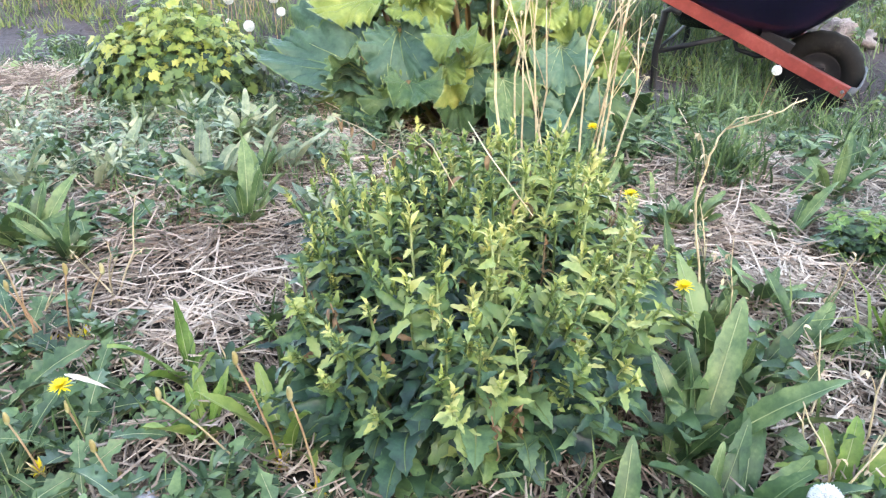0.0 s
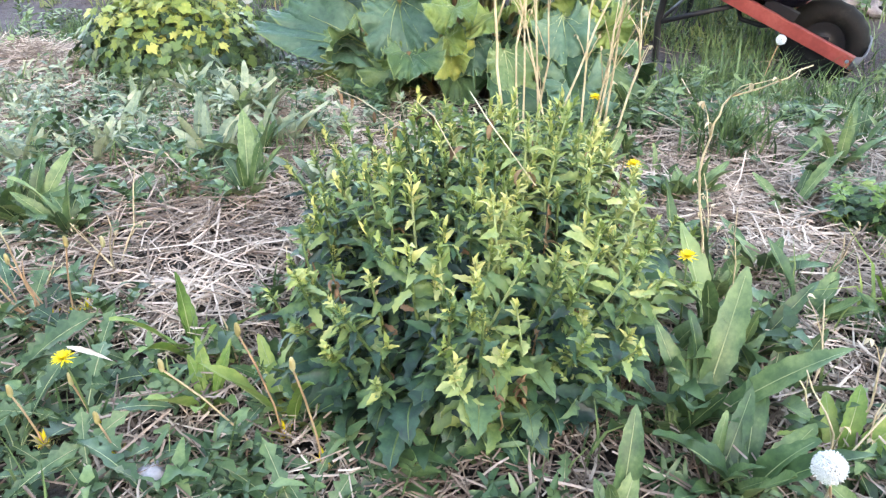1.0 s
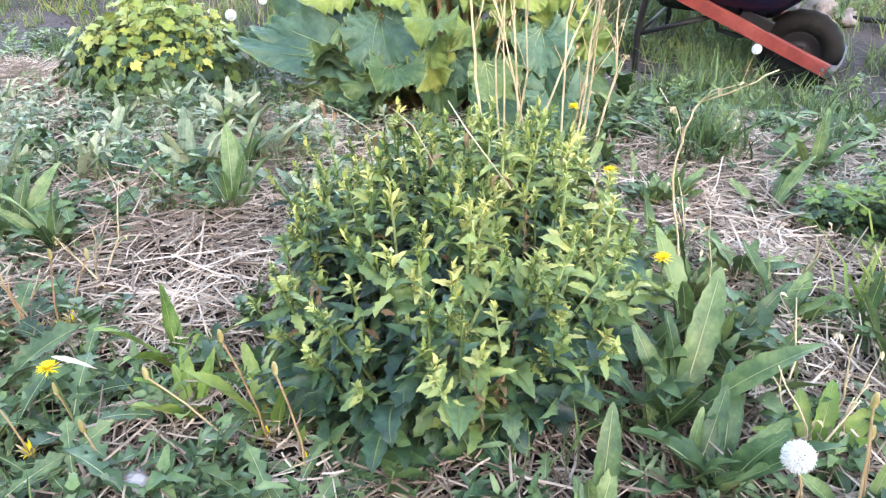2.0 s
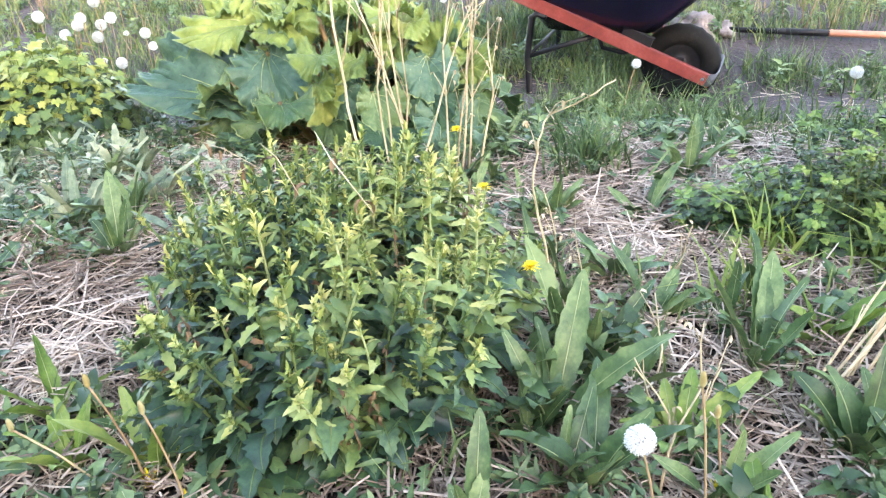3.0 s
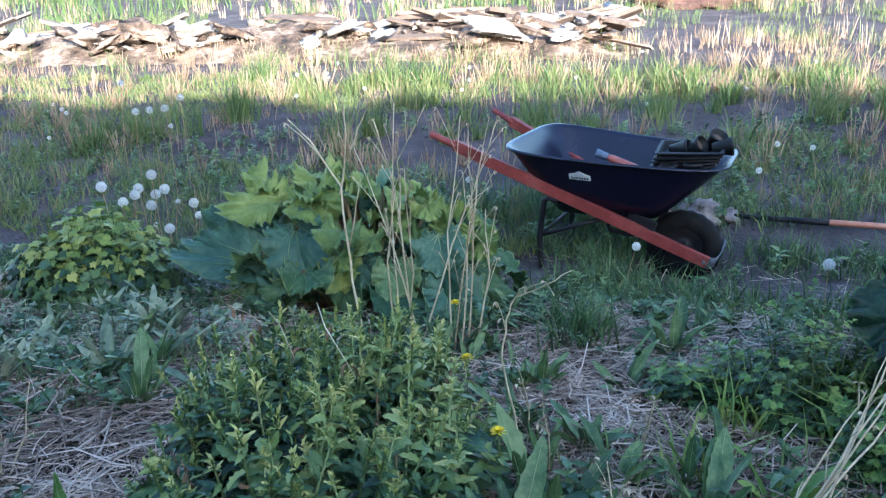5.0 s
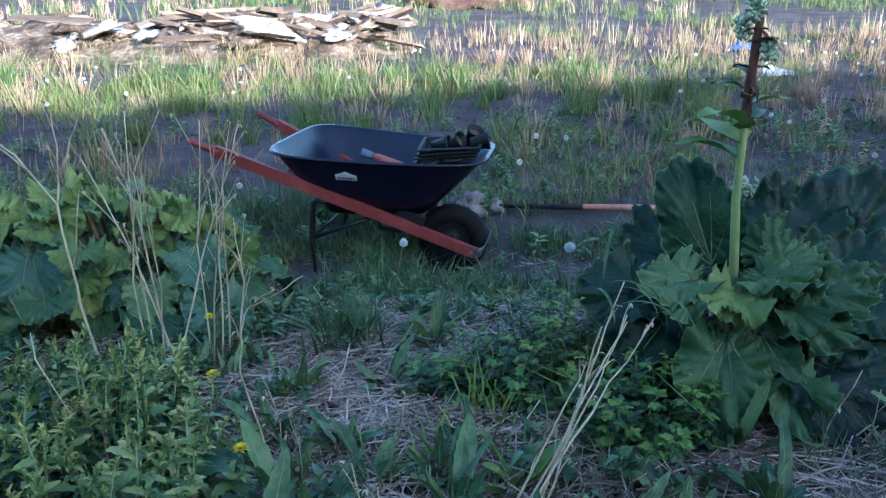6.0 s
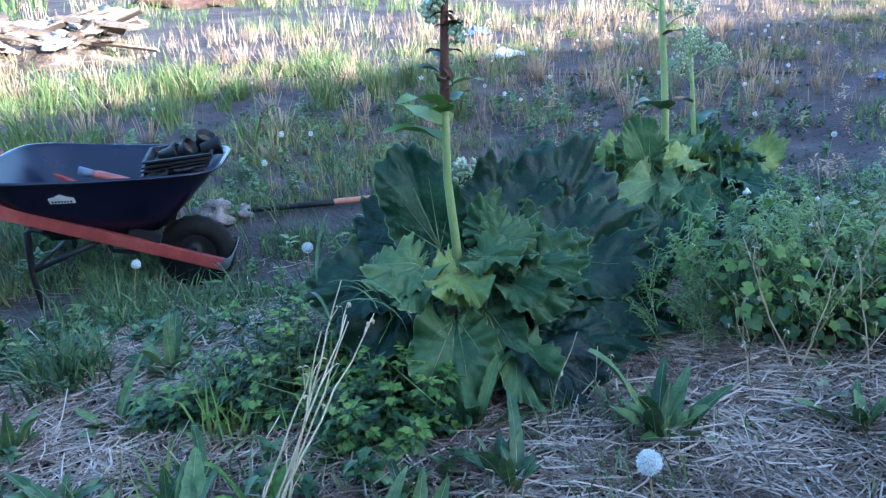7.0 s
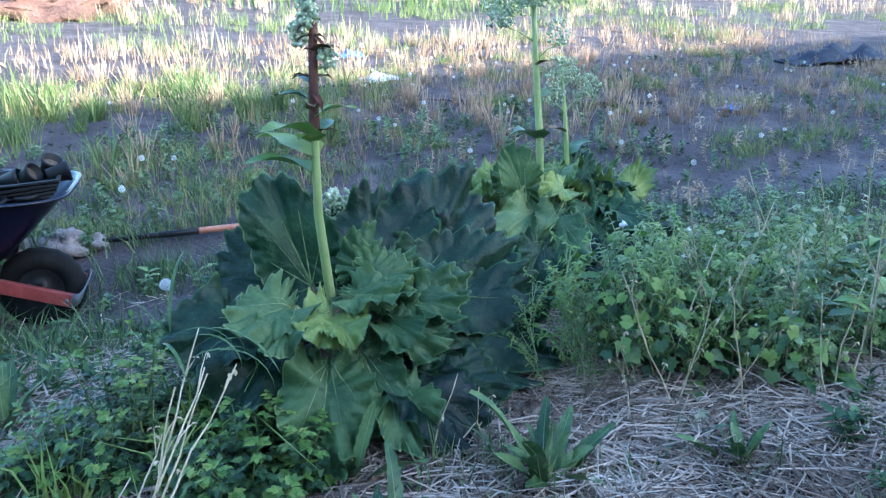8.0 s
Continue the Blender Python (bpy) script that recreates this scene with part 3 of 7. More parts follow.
def make_cell_trays():
    """A leaning stack of black seedling trays and pots in the front of the barrow."""
    for i in range(5):
        B = Buf()
        w, d, h = 0.14, 0.105, 0.03
        o, t = [(-w, -d), (w, -d), (w, d), (-w, d)], 0.012
        vs = [(x * 0.9, y * 0.9, 0) for x, y in o] + [(x, y, h) for x, y in o] + [(x * (1 + t / w), y * (1 + t / d), h) for x, y in o] + [(x * (1 + t / w), y * (1 + t / d), h - 0.006) for x, y in o]
        fs = [(3, 2, 1, 0)] + [(4 * k + a, 4 * k + (a + 1) % 4, 4 * k + 4 + (a + 1) % 4, 4 * k + 4 + a) for k in range(3) for a in range(4)]
        B.add(vs, fs)
        ob = new("seedling_tray", B.mesh("seedling_tray", ["pot"], False))
        sol = ob.modifiers.new("thickness", "SOLIDIFY")
        sol.thickness = 0.003
        ob.matrix_basis = BM @ pose(-0.075 + 0.007 * i, -0.03 + 0.004 * (i % 3), 0.5 + 0.018 * i, 5, -7 + 1.2 * i, 3 + 2 * (i % 2))
        tagged(ob, "black plastic seedling tray stacked in the wheelbarrow", "tray", "stacked seedling trays")
    for i, (x, y, z, tilt) in enumerate(((-0.115, -0.165, 0.455, 8), (-0.015, -0.165, 0.46, -6), (0.03, 0.04, 0.585, 35), (-0.07, 0.0, 0.575, 60), (-0.15, 0.01, 0.57, 75), (0.05, -0.05, 0.6, 80))):
        B = Buf()
        n, prof = 18, [(0.0, 0.0), (0.028, 0.0), (0.04, 0.075), (0.044, 0.075), (0.044, 0.09), (0.039, 0.09), (0.036, 0.06), (0.0, 0.058)]
        for k in range(n):
            a = 2 * math.pi * k / n
            B.v += [(r * math.cos(a), r * math.sin(a), zz) for r, zz in prof]
        q = len(prof)
        for k in range(n):
            for j in range(q - 1):
                B.f.append((k * q + j, ((k + 1) % n) * q + j, ((k + 1) % n) * q + j + 1, k * q + j + 1))
                B.m.append(1 if j == q - 2 else 0)
        ob = new("plant_pot", B.mesh("plant_pot", ["pot", "pot_inside"]))
        ob.matrix_basis = BM @ pose(x, y, z, tilt, 8 * (i - 1), 20 * i)
        tagged(ob, "small black plastic plant pot lying in the wheelbarrow", "plant pot", "pots in the wheelbarrow")
    t = thing("hand_tool", "short garden tool with a faded red handle lying in the wheelbarrow", "hand tool", at=BM @ pose(-0.3, -0.085, 0.492, 0, 18, 5))
    B = Buf()
    tube(B, [(-0.14, 0, 0.01), (-0.12, 0, 0.01), (0.0, 0, 0.008), (0.1, 0, 0.0)], [0.012, 0.02, 0.017, 0.013], 10)
    part("handle", B.mesh("handle", ["red_plastic"]), t)
    B = Buf()
    tube(B, [(-0.2, 0, 0.012), (-0.14, 0, 0.01)], [0.022, 0.018], 10)
    part("end_cap", B.mesh("end_cap", ["grey_blue"]), t, "dull grey-blue plastic end cap")
    B = Buf()
    tube(B, [(0.1, 0, 0), (0.18, 0, -0.02), (0.27, 0, -0.06)], [0.007, 0.007, 0.004], 6)
    part("blade", B.mesh("blade", ["black_steel"]), t)


make_cell_trays()


def make_long_tool():
    a, b = Vector((2.57, 5.0, lie(2.57, 5.0) + 0.035)), Vector((3.58, 4.82, lie(3.58, 4.82) + 0.05))
    t = thing("garden_hoe", "long-handled garden hoe with an orange grip lying on the soil", "hoe", at=Matrix.Translation(a))
    d = b - a
    B = Buf()
    tube(B, [Vector((0, 0, 0)), d * 0.3, d * 0.58], [0.014, 0.016, 0.016], 8)
    part("shaft", B.mesh("shaft", ["black_steel"]), t, "dark shaft")
    B = Buf()
    tube(B, [d * 0.3, d * 0.5], [0.018, 0.019], 8)
    part("collar", B.mesh("collar", ["black_steel"]), t)
    B = Buf()
    tube(B, [d * 0.5, d * 0.51, d * 0.8, d * 0.985, d], [0.015, 0.0185, 0.0175, 0.018, 0.012], 10)
    part("grip", B.mesh("grip", ["orange"]), t, "orange fibreglass grip")
    B = Buf()
    box(B, pose(-0.03, 0.01, -0.02, 20, 35, 10), 0.075, 0.05, 0.006)
    part("blade", B.mesh("blade", ["zinc"], False), t)


make_long_tool()


def lump(name, mat, seed, sx, sy, sz, rough=0.25, n=16):
    """An uneven stone or clod, flattened below."""
    B = Buf()
    for j in range(n // 2 + 1):
        for i in range(n):
            a, b = 2 * math.pi * i / n, math.pi * j / (n // 2)
            p = Vector((math.cos(a) * math.sin(b), math.sin(a) * math.sin(b), math.cos(b)))
            r = 1 + rough * noise.noise(p * 1.6 + Vector((seed * 3.1, seed, 0))) + rough * 0.4 * noise.noise(p * 5 + Vector((seed, 0, seed)))
            B.v.append((p.x * r * sx, p.y * r * sy, max(-0.55, p.z) * r * sz))
    for j in range(n // 2):
        for i in range(n):
            B.f.append((j * n + i, (j + 1) * n + i, (j + 1) * n + (i + 1) % n, j * n + (i + 1) % n))
            B.m.append(0)
    return B.mesh(name, [mat])


def make_stones():
    for i, (x, y, s) in enumerate(((2.43, 4.98, 0.085), (2.55, 5.0, 0.055), (2.26, 5.1, 0.045))):
        ob = new("stone", lump("stone", "stone", i + 1, s * 1.25, s, s * 0.95, 0.8, 20))
        ob.matrix_basis = pose(x, y, lie(x, y) + s * 0.45, 0, 0, 40 * i)
        tagged(ob, "rough pinkish-grey stone lying behind the wheelbarrow's wheel", "stone", "stones by the wheelbarrow")


make_stones()
pebble = new("pebble", lump("pebble", "pebble", 9, 0.02, 0.017, 0.015, 0.4, 14))
pebble.matrix_basis = pose(0.904, 1.330, lie(0.904, 1.330) + 0.03, 0, 0, 30)
tagged(pebble, "smooth grey pebble half hidden in straw mulch", "pebble")


# ---- plants ----
def shoot_mesh(k, pale=False):
    """A leafy shoot: toothed dark leaves below, a pale rosette at the tip; pale: in the colours of the bush's lit side.
    """
    r = random.Random(100 + k)
    B = Buf()
    h = r.uniform(0.36, 0.46)
    bend = Vector((r.uniform(-0.05, 0.05), r.uniform(-0.05, 0.05), 0))
    pts = [Vector((0, 0, h * s)) + bend * s * s for s in (0, 0.33, 0.66, 0.9, 1)]
    tube(B, pts, [0.004, 0.0036, 0.003, 0.0022, 0.001], 5, 2, False)
    n = 22
    for i in range(n):
        s = 0.1 + 0.8 * (i / n) ** 0.85
        p = Vector((0, 0, h * s)) + bend * s * s
        a = i * 2.4 + r.uniform(-0.4, 0.4)
        d = Vector((math.cos(a), math.sin(a), r.uniform(0.1, 0.6) + 0.7 * s))
        L = (0.092 - 0.05 * s) * r.uniform(0.55, 1.25)
        wide = r.uniform(0.42, 0.62) if s < 0.4 else r.uniform(0.22, 0.36)
        withered = r.random() < 0.025
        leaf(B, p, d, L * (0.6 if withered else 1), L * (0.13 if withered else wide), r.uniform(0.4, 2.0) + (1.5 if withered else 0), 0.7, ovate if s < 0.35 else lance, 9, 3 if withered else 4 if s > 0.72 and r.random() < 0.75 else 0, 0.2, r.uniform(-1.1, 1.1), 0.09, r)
    for i in range(13):
        a = i * 2.4 + r.uniform(-0.5, 0.5)
        e = i / 13
        d = Vector((math.cos(a), math.sin(a), 1.5 + 3.0 * e + r.uniform(-0.4, 0.6)))
        L = (0.032 - 0.015 * e) * r.uniform(0.6, 1.3)
        leaf(B, pts[-1] + Vector((0, 0, -0.05 + 0.056 * e)), d, L, L * r.uniform(0.26, 0.4), r.uniform(0.0, 1.3), 0.6, lance, 6, 4 if r.random() < 0.65 - 0.6 * e else 1, 0.14, r.uniform(-0.7, 0.7), 0.07, r)
    return B.mesh("shoot", ["bush_mid", "bush_young", "pale_stem", "dry_dark", "bush_lit"] if pale else ["bush_old_shaded", "bush_young", "bush_stem", "dry_dark", "bush_mid"])


SHOOTS = [shoot_mesh(k) for k in range(12)]
LIT_SHOOTS = [shoot_mesh(20 + k, True) for k in range(12)]


def make_centre_bush():
    cx, cy, rx, ry, h = 1.265, 1.87, 0.3, 0.42, 0.365
    z = lie(cx, cy)
    bush = thing("leafy_bush", "dense dome of leafy green stems with yellow-green tips", "bush", at=pose(cx, cy, z))
    r = random.Random(5)
    n = 260
    for i in range(n):
        q, a = math.sqrt((i + 0.5) / n), i * 2.39996
        x, y = q * math.cos(a) * rx, q * math.sin(a) * ry
        bx, by = x * 0.86 + r.uniform(-0.03, 0.03), y * 0.86 + r.uniform(-0.03, 0.03)
        top = h * (1 - 0.38 * q ** 2.6) * r.uniform(0.82, 1.13)
        v = Vector((x * 1.1 - bx, y * 1.1 - by, top))
        s = v.length / 0.42
        m = v.to_track_quat("Z", "Y").to_matrix().to_4x4() @ pose(0, 0, 0, r.gauss(0, 7), r.gauss(0, 7), r.uniform(0, 360)) @ Matrix.Diagonal((*[r.uniform(0.75, 1.1)] * 2, s, 1))
        m.translation = (bx, by, -0.01)
        # The right and back half takes paler shoots: its brighter light is put into colour.
        part("shoot", (LIT_SHOOTS if x / rx + 0.45 * y / ry + r.gauss(0, 0.45) > 0.15 else SHOOTS)[i % 12], bush, at=m)
    # broad old leaves round the skirt, the shade there partly put into their colour
    for i in range(150):
        a = i * 2.39996
        B = Buf()
        L = r.uniform(0.05, 0.095)
        o = Vector((math.cos(a) * rx * r.uniform(0.75, 1.0), math.sin(a) * ry * r.uniform(0.75, 1.0), r.uniform(0.02, 0.17)))
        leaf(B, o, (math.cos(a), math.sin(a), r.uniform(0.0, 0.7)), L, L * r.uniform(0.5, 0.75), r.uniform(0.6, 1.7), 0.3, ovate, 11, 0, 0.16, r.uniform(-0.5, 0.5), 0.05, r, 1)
        part("leaf", B.mesh("leaf", ["bush_old_shaded", "bush_stem"]), bush)
    # brown dead stems among the green ones
    for i in range(26):
        a, q = r.uniform(0, 6.28), math.sqrt(r.random()) * 0.9
        b = Vector((math.cos(a) * rx * q, math.sin(a) * ry * q, 0))
        t = b * 1.15 + Vector((r.uniform(-0.03, 0.03), r.uniform(-0.03, 0.03), h * r.uniform(0.6, 0.9) * (1 - 0.35 * q ** 2.6)))
        B = Buf()
        tube(B, [b, b.lerp(t, 0.5) + Vector((r.uniform(-0.02, 0.02), 0, 0)), t], [0.002, 0.0018, 0.0012], 5)
        for k in range(7):
            p = b.lerp(t, r.uniform(0.5, 1))
            leaf(B, p, (r.uniform(-1, 1), r.uniform(-1, 1), r.uniform(-0.6, 0.8)), r.uniform(0.012, 0.028), 0.007, r.uniform(1, 3), 0.9, lance, 5, 1, 0, r.uniform(-1, 1), 0.1, r)
        part("dead_stem", B.mesh("dead_stem", ["dry_dark", "dry_dark"]), bush, "brown withered stem")
    # dead twigs lying through the crown
    for i, (a, b) in enumerate((((-0.05, 0.12, 0.40), (0.11, -0.14, 0.36)), ((-0.14, 0.07, 0.395), (-0.02, -0.1, 0.37)), ((-0.15, 0.02, 0.37), (-0.19, 0.0, 0.31)), ((-0.57, 0.72, 0.15), (-0.3, 0.5, 0.15)))):
        a, b = Vector(a), Vector(b)
        B = Buf()
        mid = (a + b) / 2 + Vector((r.uniform(-0.02, 0.02), 0, 0.02))
        tube(B, [a, mid, b], [0.0009, 0.0013, 0.0008], 5)
        for k in range(4):
            p = a + (b - a) * r.random()
            leaf(B, p, (r.uniform(-1, 1), r.uniform(-1, 1), r.uniform(-0.6, 0.4)), 0.035, 0.01, 1.5, 0.9, lance, 4, 1, rnd=r)
        part("dead_twig", B.mesh("dead_twig", ["dry", "dry_dark"]), bush, "thin dry twig")


make_centre_bush()


def branch_mesh(k, lobes, size, n, length, old, young, from_=0.82, deep=0.48):
    """A leafy branch of a small shrub with lobed leaves on thin stalks."""
    r = random.Random(300 + k)
    B = Buf()
    pts = [Vector((0, 0, length * s)) + Vector((r.uniform(-0.02, 0.02), r.uniform(-0.02, 0.02), 0)) * s for s in (0, 0.35, 0.7, 1)]
    tube(B, pts, [0.004, 0.0033, 0.0024, 0.0012], 5, 2, False)
    for i in range(n):
        s = 0.3 + 0.7 * i / n
        p = Vector((0, 0, length * s))
        a = i * 2.4 + r.uniform(-0.4, 0.4)
        st = Vector((math.cos(a), math.sin(a), r.uniform(0.2, 0.9))) * r.uniform(0.02, 0.05) * (1.3 - 0.5 * s)
        tube(B, [p, p + st], [0.001, 0.0008], 3, 2, False)
        d = Vector((math.cos(a), math.sin(a), r.uniform(-0.7, 0.25)))
        lobed(B, p + st, d, size * r.uniform(0.65, 1.15) * (1.1 - 0.35 * s), 1 if s > from_ else 0, r.uniform(0.3, 1.0), lobes, deep, r)
    return B.mesh("branch", [old, young, "bush_stem"])


def make_shrub(name, label, x, y, rx, ry, h, n, meshes, length, seed, droop=0.5, squash=0.62, low=None, vary=(0.82, 1.12)):
    s = thing(name, label, "shrub", at=pose(x, y, lie(x, y)))
    r = random.Random(seed)
    for i in range(n):
        q, a = math.sqrt((i + 0.5) / n), i * 2.39996
        px, py = q * math.cos(a) * rx, q * math.sin(a) * ry
        top = h * (1 - droop * q ** 2.4) * r.uniform(*vary)
        b = Vector((px * squash * 0.7, py * squash * 0.7, 0))
        v = Vector((px, py, top)) - b
        m = v.to_track_quat("Z", "Y").to_matrix().to_4x4() @ pose(0, 0, 0, 0, 0, r.uniform(0, 360)) @ Matrix.Diagonal((1, 1, v.length / length, 1))
        m.translation = b
        part("branch", (low or meshes)[i % len(meshes)] if q > 0.72 else meshes[i % len(meshes)], s, at=m)
    return s


CURRANT = [branch_mesh(k, 3, 0.07, 20, 0.4, "currant", "currant_young", 0.72) for k in range(6)]
CURRANT_LOW = [branch_mesh(10 + k, 3, 0.078, 20, 0.4, "currant", "currant_young", 2.0) for k in range(6)]
make_shrub("currant_bush", "rounded currant bush with lobed green leaves and yellow tips", -0.19, 3.24, 0.40, 0.36, 0.37, 140, CURRANT, 0.4, 11, droop=0.8, low=CURRANT_LOW)


def rhubarb_blade(r, L, W, droop, ruffle, mat):
    """A heart-shaped rhubarb leaf with puckered skin, raised ribs and a crimped margin; the stalk joins it at the origin, its tip is along x."""
    B, n, m = Buf(), 124, 10
    ph = [r.random() * 6.28 for _ in range(7)]
    w1, w2, w3 = r.choice((3, 4, 5)), r.choice((9, 11, 13)), r.choice((25, 27, 31))
    shift = Vector((r.random() * 9, r.random() * 9, r.random() * 9))

    def skin(a, e):
        q = 0.58 * L * (1 + 0.24 * math.cos(a)) * (1 - 0.36 * math.exp(-((math.pi - abs(a)) / 0.3) ** 2))
        q *= 1 + (0.03 * math.sin(3 * a + ph[0]) + 0.1 * abs(math.sin(0.5 * w2 * a + ph[3] + 0.8 * math.sin(3 * a))) + 0.05 * abs(math.sin(0.5 * w3 * a + ph[4] + 1.2 * math.sin(2 * a + ph[5]))) - 0.08) * e ** 4 * (1 if abs(a) < 2.9 else 0)
        x, y = 0.28 * L + q * e * math.cos(a), q * e * math.sin(a) * W / (1.18 * L)
        f, d = math.atan2(y, x + 0.02 * L), math.hypot(x, y) / L
        z = 0.2 * abs(y) + 0.05 * W * abs(math.sin(4.2 * f)) ** 0.7 * min(1, d * 2.2) + W * (0.085 * noise.noise(Vector((x, y, 0)) * (6 / L) + shift) + 0.05 * noise.noise(Vector((x, y, 0)) * (15 / L) + shift)) * e
        z += W * ruffle * (0.42 * e ** 2.2 * math.sin(w1 * a + ph[2]) + 0.5 * e ** 3 * (abs(math.sin(0.5 * w2 * a + ph[3] + 0.8 * math.sin(3 * a))) - 0.6) + 0.4 * e ** 6 * (abs(math.sin(0.5 * w3 * a + ph[4] + 1.2 * math.sin(2 * a + ph[5]))) - 0.6))
        t = droop * max(x, 0) / L
        bx, bz = (L * math.sin(t) / droop, -L * (1 - math.cos(t)) / droop) if x > 0 else (x, 0)
        return Vector((bx + z * math.sin(t), y, bz + z * math.cos(t)))

    rings = [0.12, 0.3, 0.46, 0.6, 0.71, 0.8, 0.87, 0.93, 0.97, 1.0]
    angles = [-math.pi + 2 * math.pi * (i + 0.5) / n for i in range(n)]
    vs = [skin(0, 0)] + [skin(a, e) for e in rings for a in angles]
    B.add(vs, [(0, 1 + i, 1 + (i + 1) % n) for i in range(n)])
    for j in range(m - 1):
        B.f += [(1 + j * n + i, 1 + (j + 1) * n + i, 1 + (j + 1) * n + (i + 1) % n, 1 + j * n + (i + 1) % n) for i in range(n)]
        B.m += [1 if j == m - 2 else 0] * n
    for g, far in ((0.0, 0.92), (0.62, 0.8), (-0.62, 0.8), (1.25, 0.7), (-1.25, 0.7), (2.0, 0.6), (-2.0, 0.6)):
        line = []
        for k in range(8):
            e = far * k / 7
            q = Vector((0.28 * L + 0.62 * L * math.cos(g), 0.6 * W * math.sin(g) * 0.8, 0))
            x, y = q.x * e, q.y * e
            a = math.atan2(y * 1.18 * L / W, x - 0.28 * L)
            full = 0.58 * L * (1 + 0.24 * math.cos(a)) * (1 - 0.36 * math.exp(-((math.pi - abs(a)) / 0.3) ** 2))
            line.append(skin(a, min(0.96, math.hypot(x - 0.28 * L, y * 1.18 * L / W) / full)) + Vector((0, 0, 0.0005)))
        tube(B, line, [(0.0042 if g == 0 else 0.0026) * (1 - 0.85 * k / 7) * L / 0.28 for k in range(8)], 4, 2, False)
    # The outermost ring is paler: rim tone plus the ruffles' highlights as colour.
    return B.mesh("leaf", [mat, "rhubarb_mid" if mat == "rhubarb" else "rhubarb_edge", "rhubarb_mid" if mat == "rhubarb" else "rhubarb_edge"])


KINDS = ("rhubarb", "rhubarb_pale", "rhubarb_mid", "rhubarb_blue", "rhubarb_heart")


def stalked(p, lf, o, end, bow):
    """A ribbed leaf stalk from the crown at o to the leaf's joint at end."""
    B = Buf()
    inv = lf.matrix_basis.inverted()
    mid = o + (end - o) * 0.5 + bow
    tube(B, [inv @ o, inv @ mid, inv @ end, Vector((0.012, 0, -0.012))], [0.014, 0.011, 0.009, 0.005], 8)
    part("stalk", B.mesh("stalk", ["petiole"]), lf)


def set_leaves(p, rows, seed):
    """Large leaves of a rhubarb plant: the joint, the tip, the width, the way the leaf faces, its droop and its kind."""
    r = random.Random(seed)
    base = p.matrix_basis.translation
    for joint, tip, width, facing, droop, kind in rows:
        joint, tip = Vector(joint), Vector(tip)
        x = (tip - joint).normalized()
        z = (Vector(facing) - x * x.dot(Vector(facing))).normalized()
        y = z.cross(x)
        m = Matrix((x, y, z)).transposed().to_4x4() @ Matrix.Rotation(-droop / 2, 4, "Y")
        m.translation = joint - base
        L = (tip - joint).length * (droop / 2) / math.sin(droop / 2)
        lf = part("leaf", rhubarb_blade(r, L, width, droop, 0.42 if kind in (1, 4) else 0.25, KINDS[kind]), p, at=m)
        o = Vector((joint.x - base.x, joint.y - base.y, 0)) * 0.5
        stalked(p, lf, o, joint - base, Vector((0, 0, -0.01)))


def rhubarb(name, label, x, y, leaves, seed):
    """leaves: rows of azimuth (degrees, from +x towards +y), stalk length, stalk steepness (degrees), blade length, width, blade tilt, droop, pale."""
    p = thing(name, label, "rhubarb plant", "rhubarb plants", at=pose(x, y, lie(x, y)))
    r = random.Random(seed)
    for az, sl, st, L, W, tilt, droop, pale, *way in leaves:
        a = radians(az)
        o = Vector((0.05 * math.cos(a), 0.05 * math.sin(a), 0))
        end = o + Vector((math.cos(a) * math.cos(radians(st)), math.sin(a) * math.cos(radians(st)), math.sin(radians(st)))) * sl
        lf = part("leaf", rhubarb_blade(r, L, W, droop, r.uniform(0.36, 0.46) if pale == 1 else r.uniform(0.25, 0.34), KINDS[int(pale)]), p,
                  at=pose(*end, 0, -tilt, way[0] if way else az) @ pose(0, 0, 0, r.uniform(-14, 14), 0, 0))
        stalked(p, lf, o, end, Vector((-0.02 * math.cos(a), -0.02 * math.sin(a), 0.02)))
    return p


def fan(r, n, a0, a1, sl, st, L, ratio, tilt, droop, pale=0.2, swirl=0):
    """n leaves between two azimuths, with their sizes varied."""
    rows = []
    for i in range(n):
        az = a0 + (a1 - a0) * (i + r.uniform(0.2, 0.8)) / n
        l = r.uniform(*L)
        rows.append((az, r.uniform(*sl), r.uniform(*st), l, l * r.uniform(*ratio), r.uniform(*tilt), r.uniform(*droop), r.random() < pale, az + r.uniform(-swirl, swirl)))
    return rows


rr = random.Random(21)
RH1 = (fan(rr, 12, 0, 360, (0.3, 0.46), (16, 34), (0.18, 0.26), (0.95, 1.15), (-25, 5), (0.5, 1.2), 0.1, 30) + fan(rr, 14, 0, 360, (0.34, 0.5), (34, 52), (0.13, 0.2), (0.95, 1.2), (-35, 12), (0.6, 1.3), 0.2, 50)
       + fan(rr, 13, 0, 360, (0.38, 0.5), (52, 74), (0.11, 0.17), (0.95, 1.25), (-30, 25), (0.6, 1.4), 0.8, 70) + fan(rr, 13, 0, 360, (0.4, 0.5), (70, 89), (0.11, 0.16), (0.95, 1.25), (-15, 35), (0.6, 1.4), 0.9, 170)
       + fan(rr, 10, 0, 360, (0.2, 0.34), (35, 75), (0.16, 0.22), (0.95, 1.2), (-15, 30), (0.7, 1.4), 0.2, 120))
RH1 = [row[:7] + ((2, 3, 4)[k % 3] if not row[7] else row[7],) + row[8:] for k, row in enumerate(RH1)]
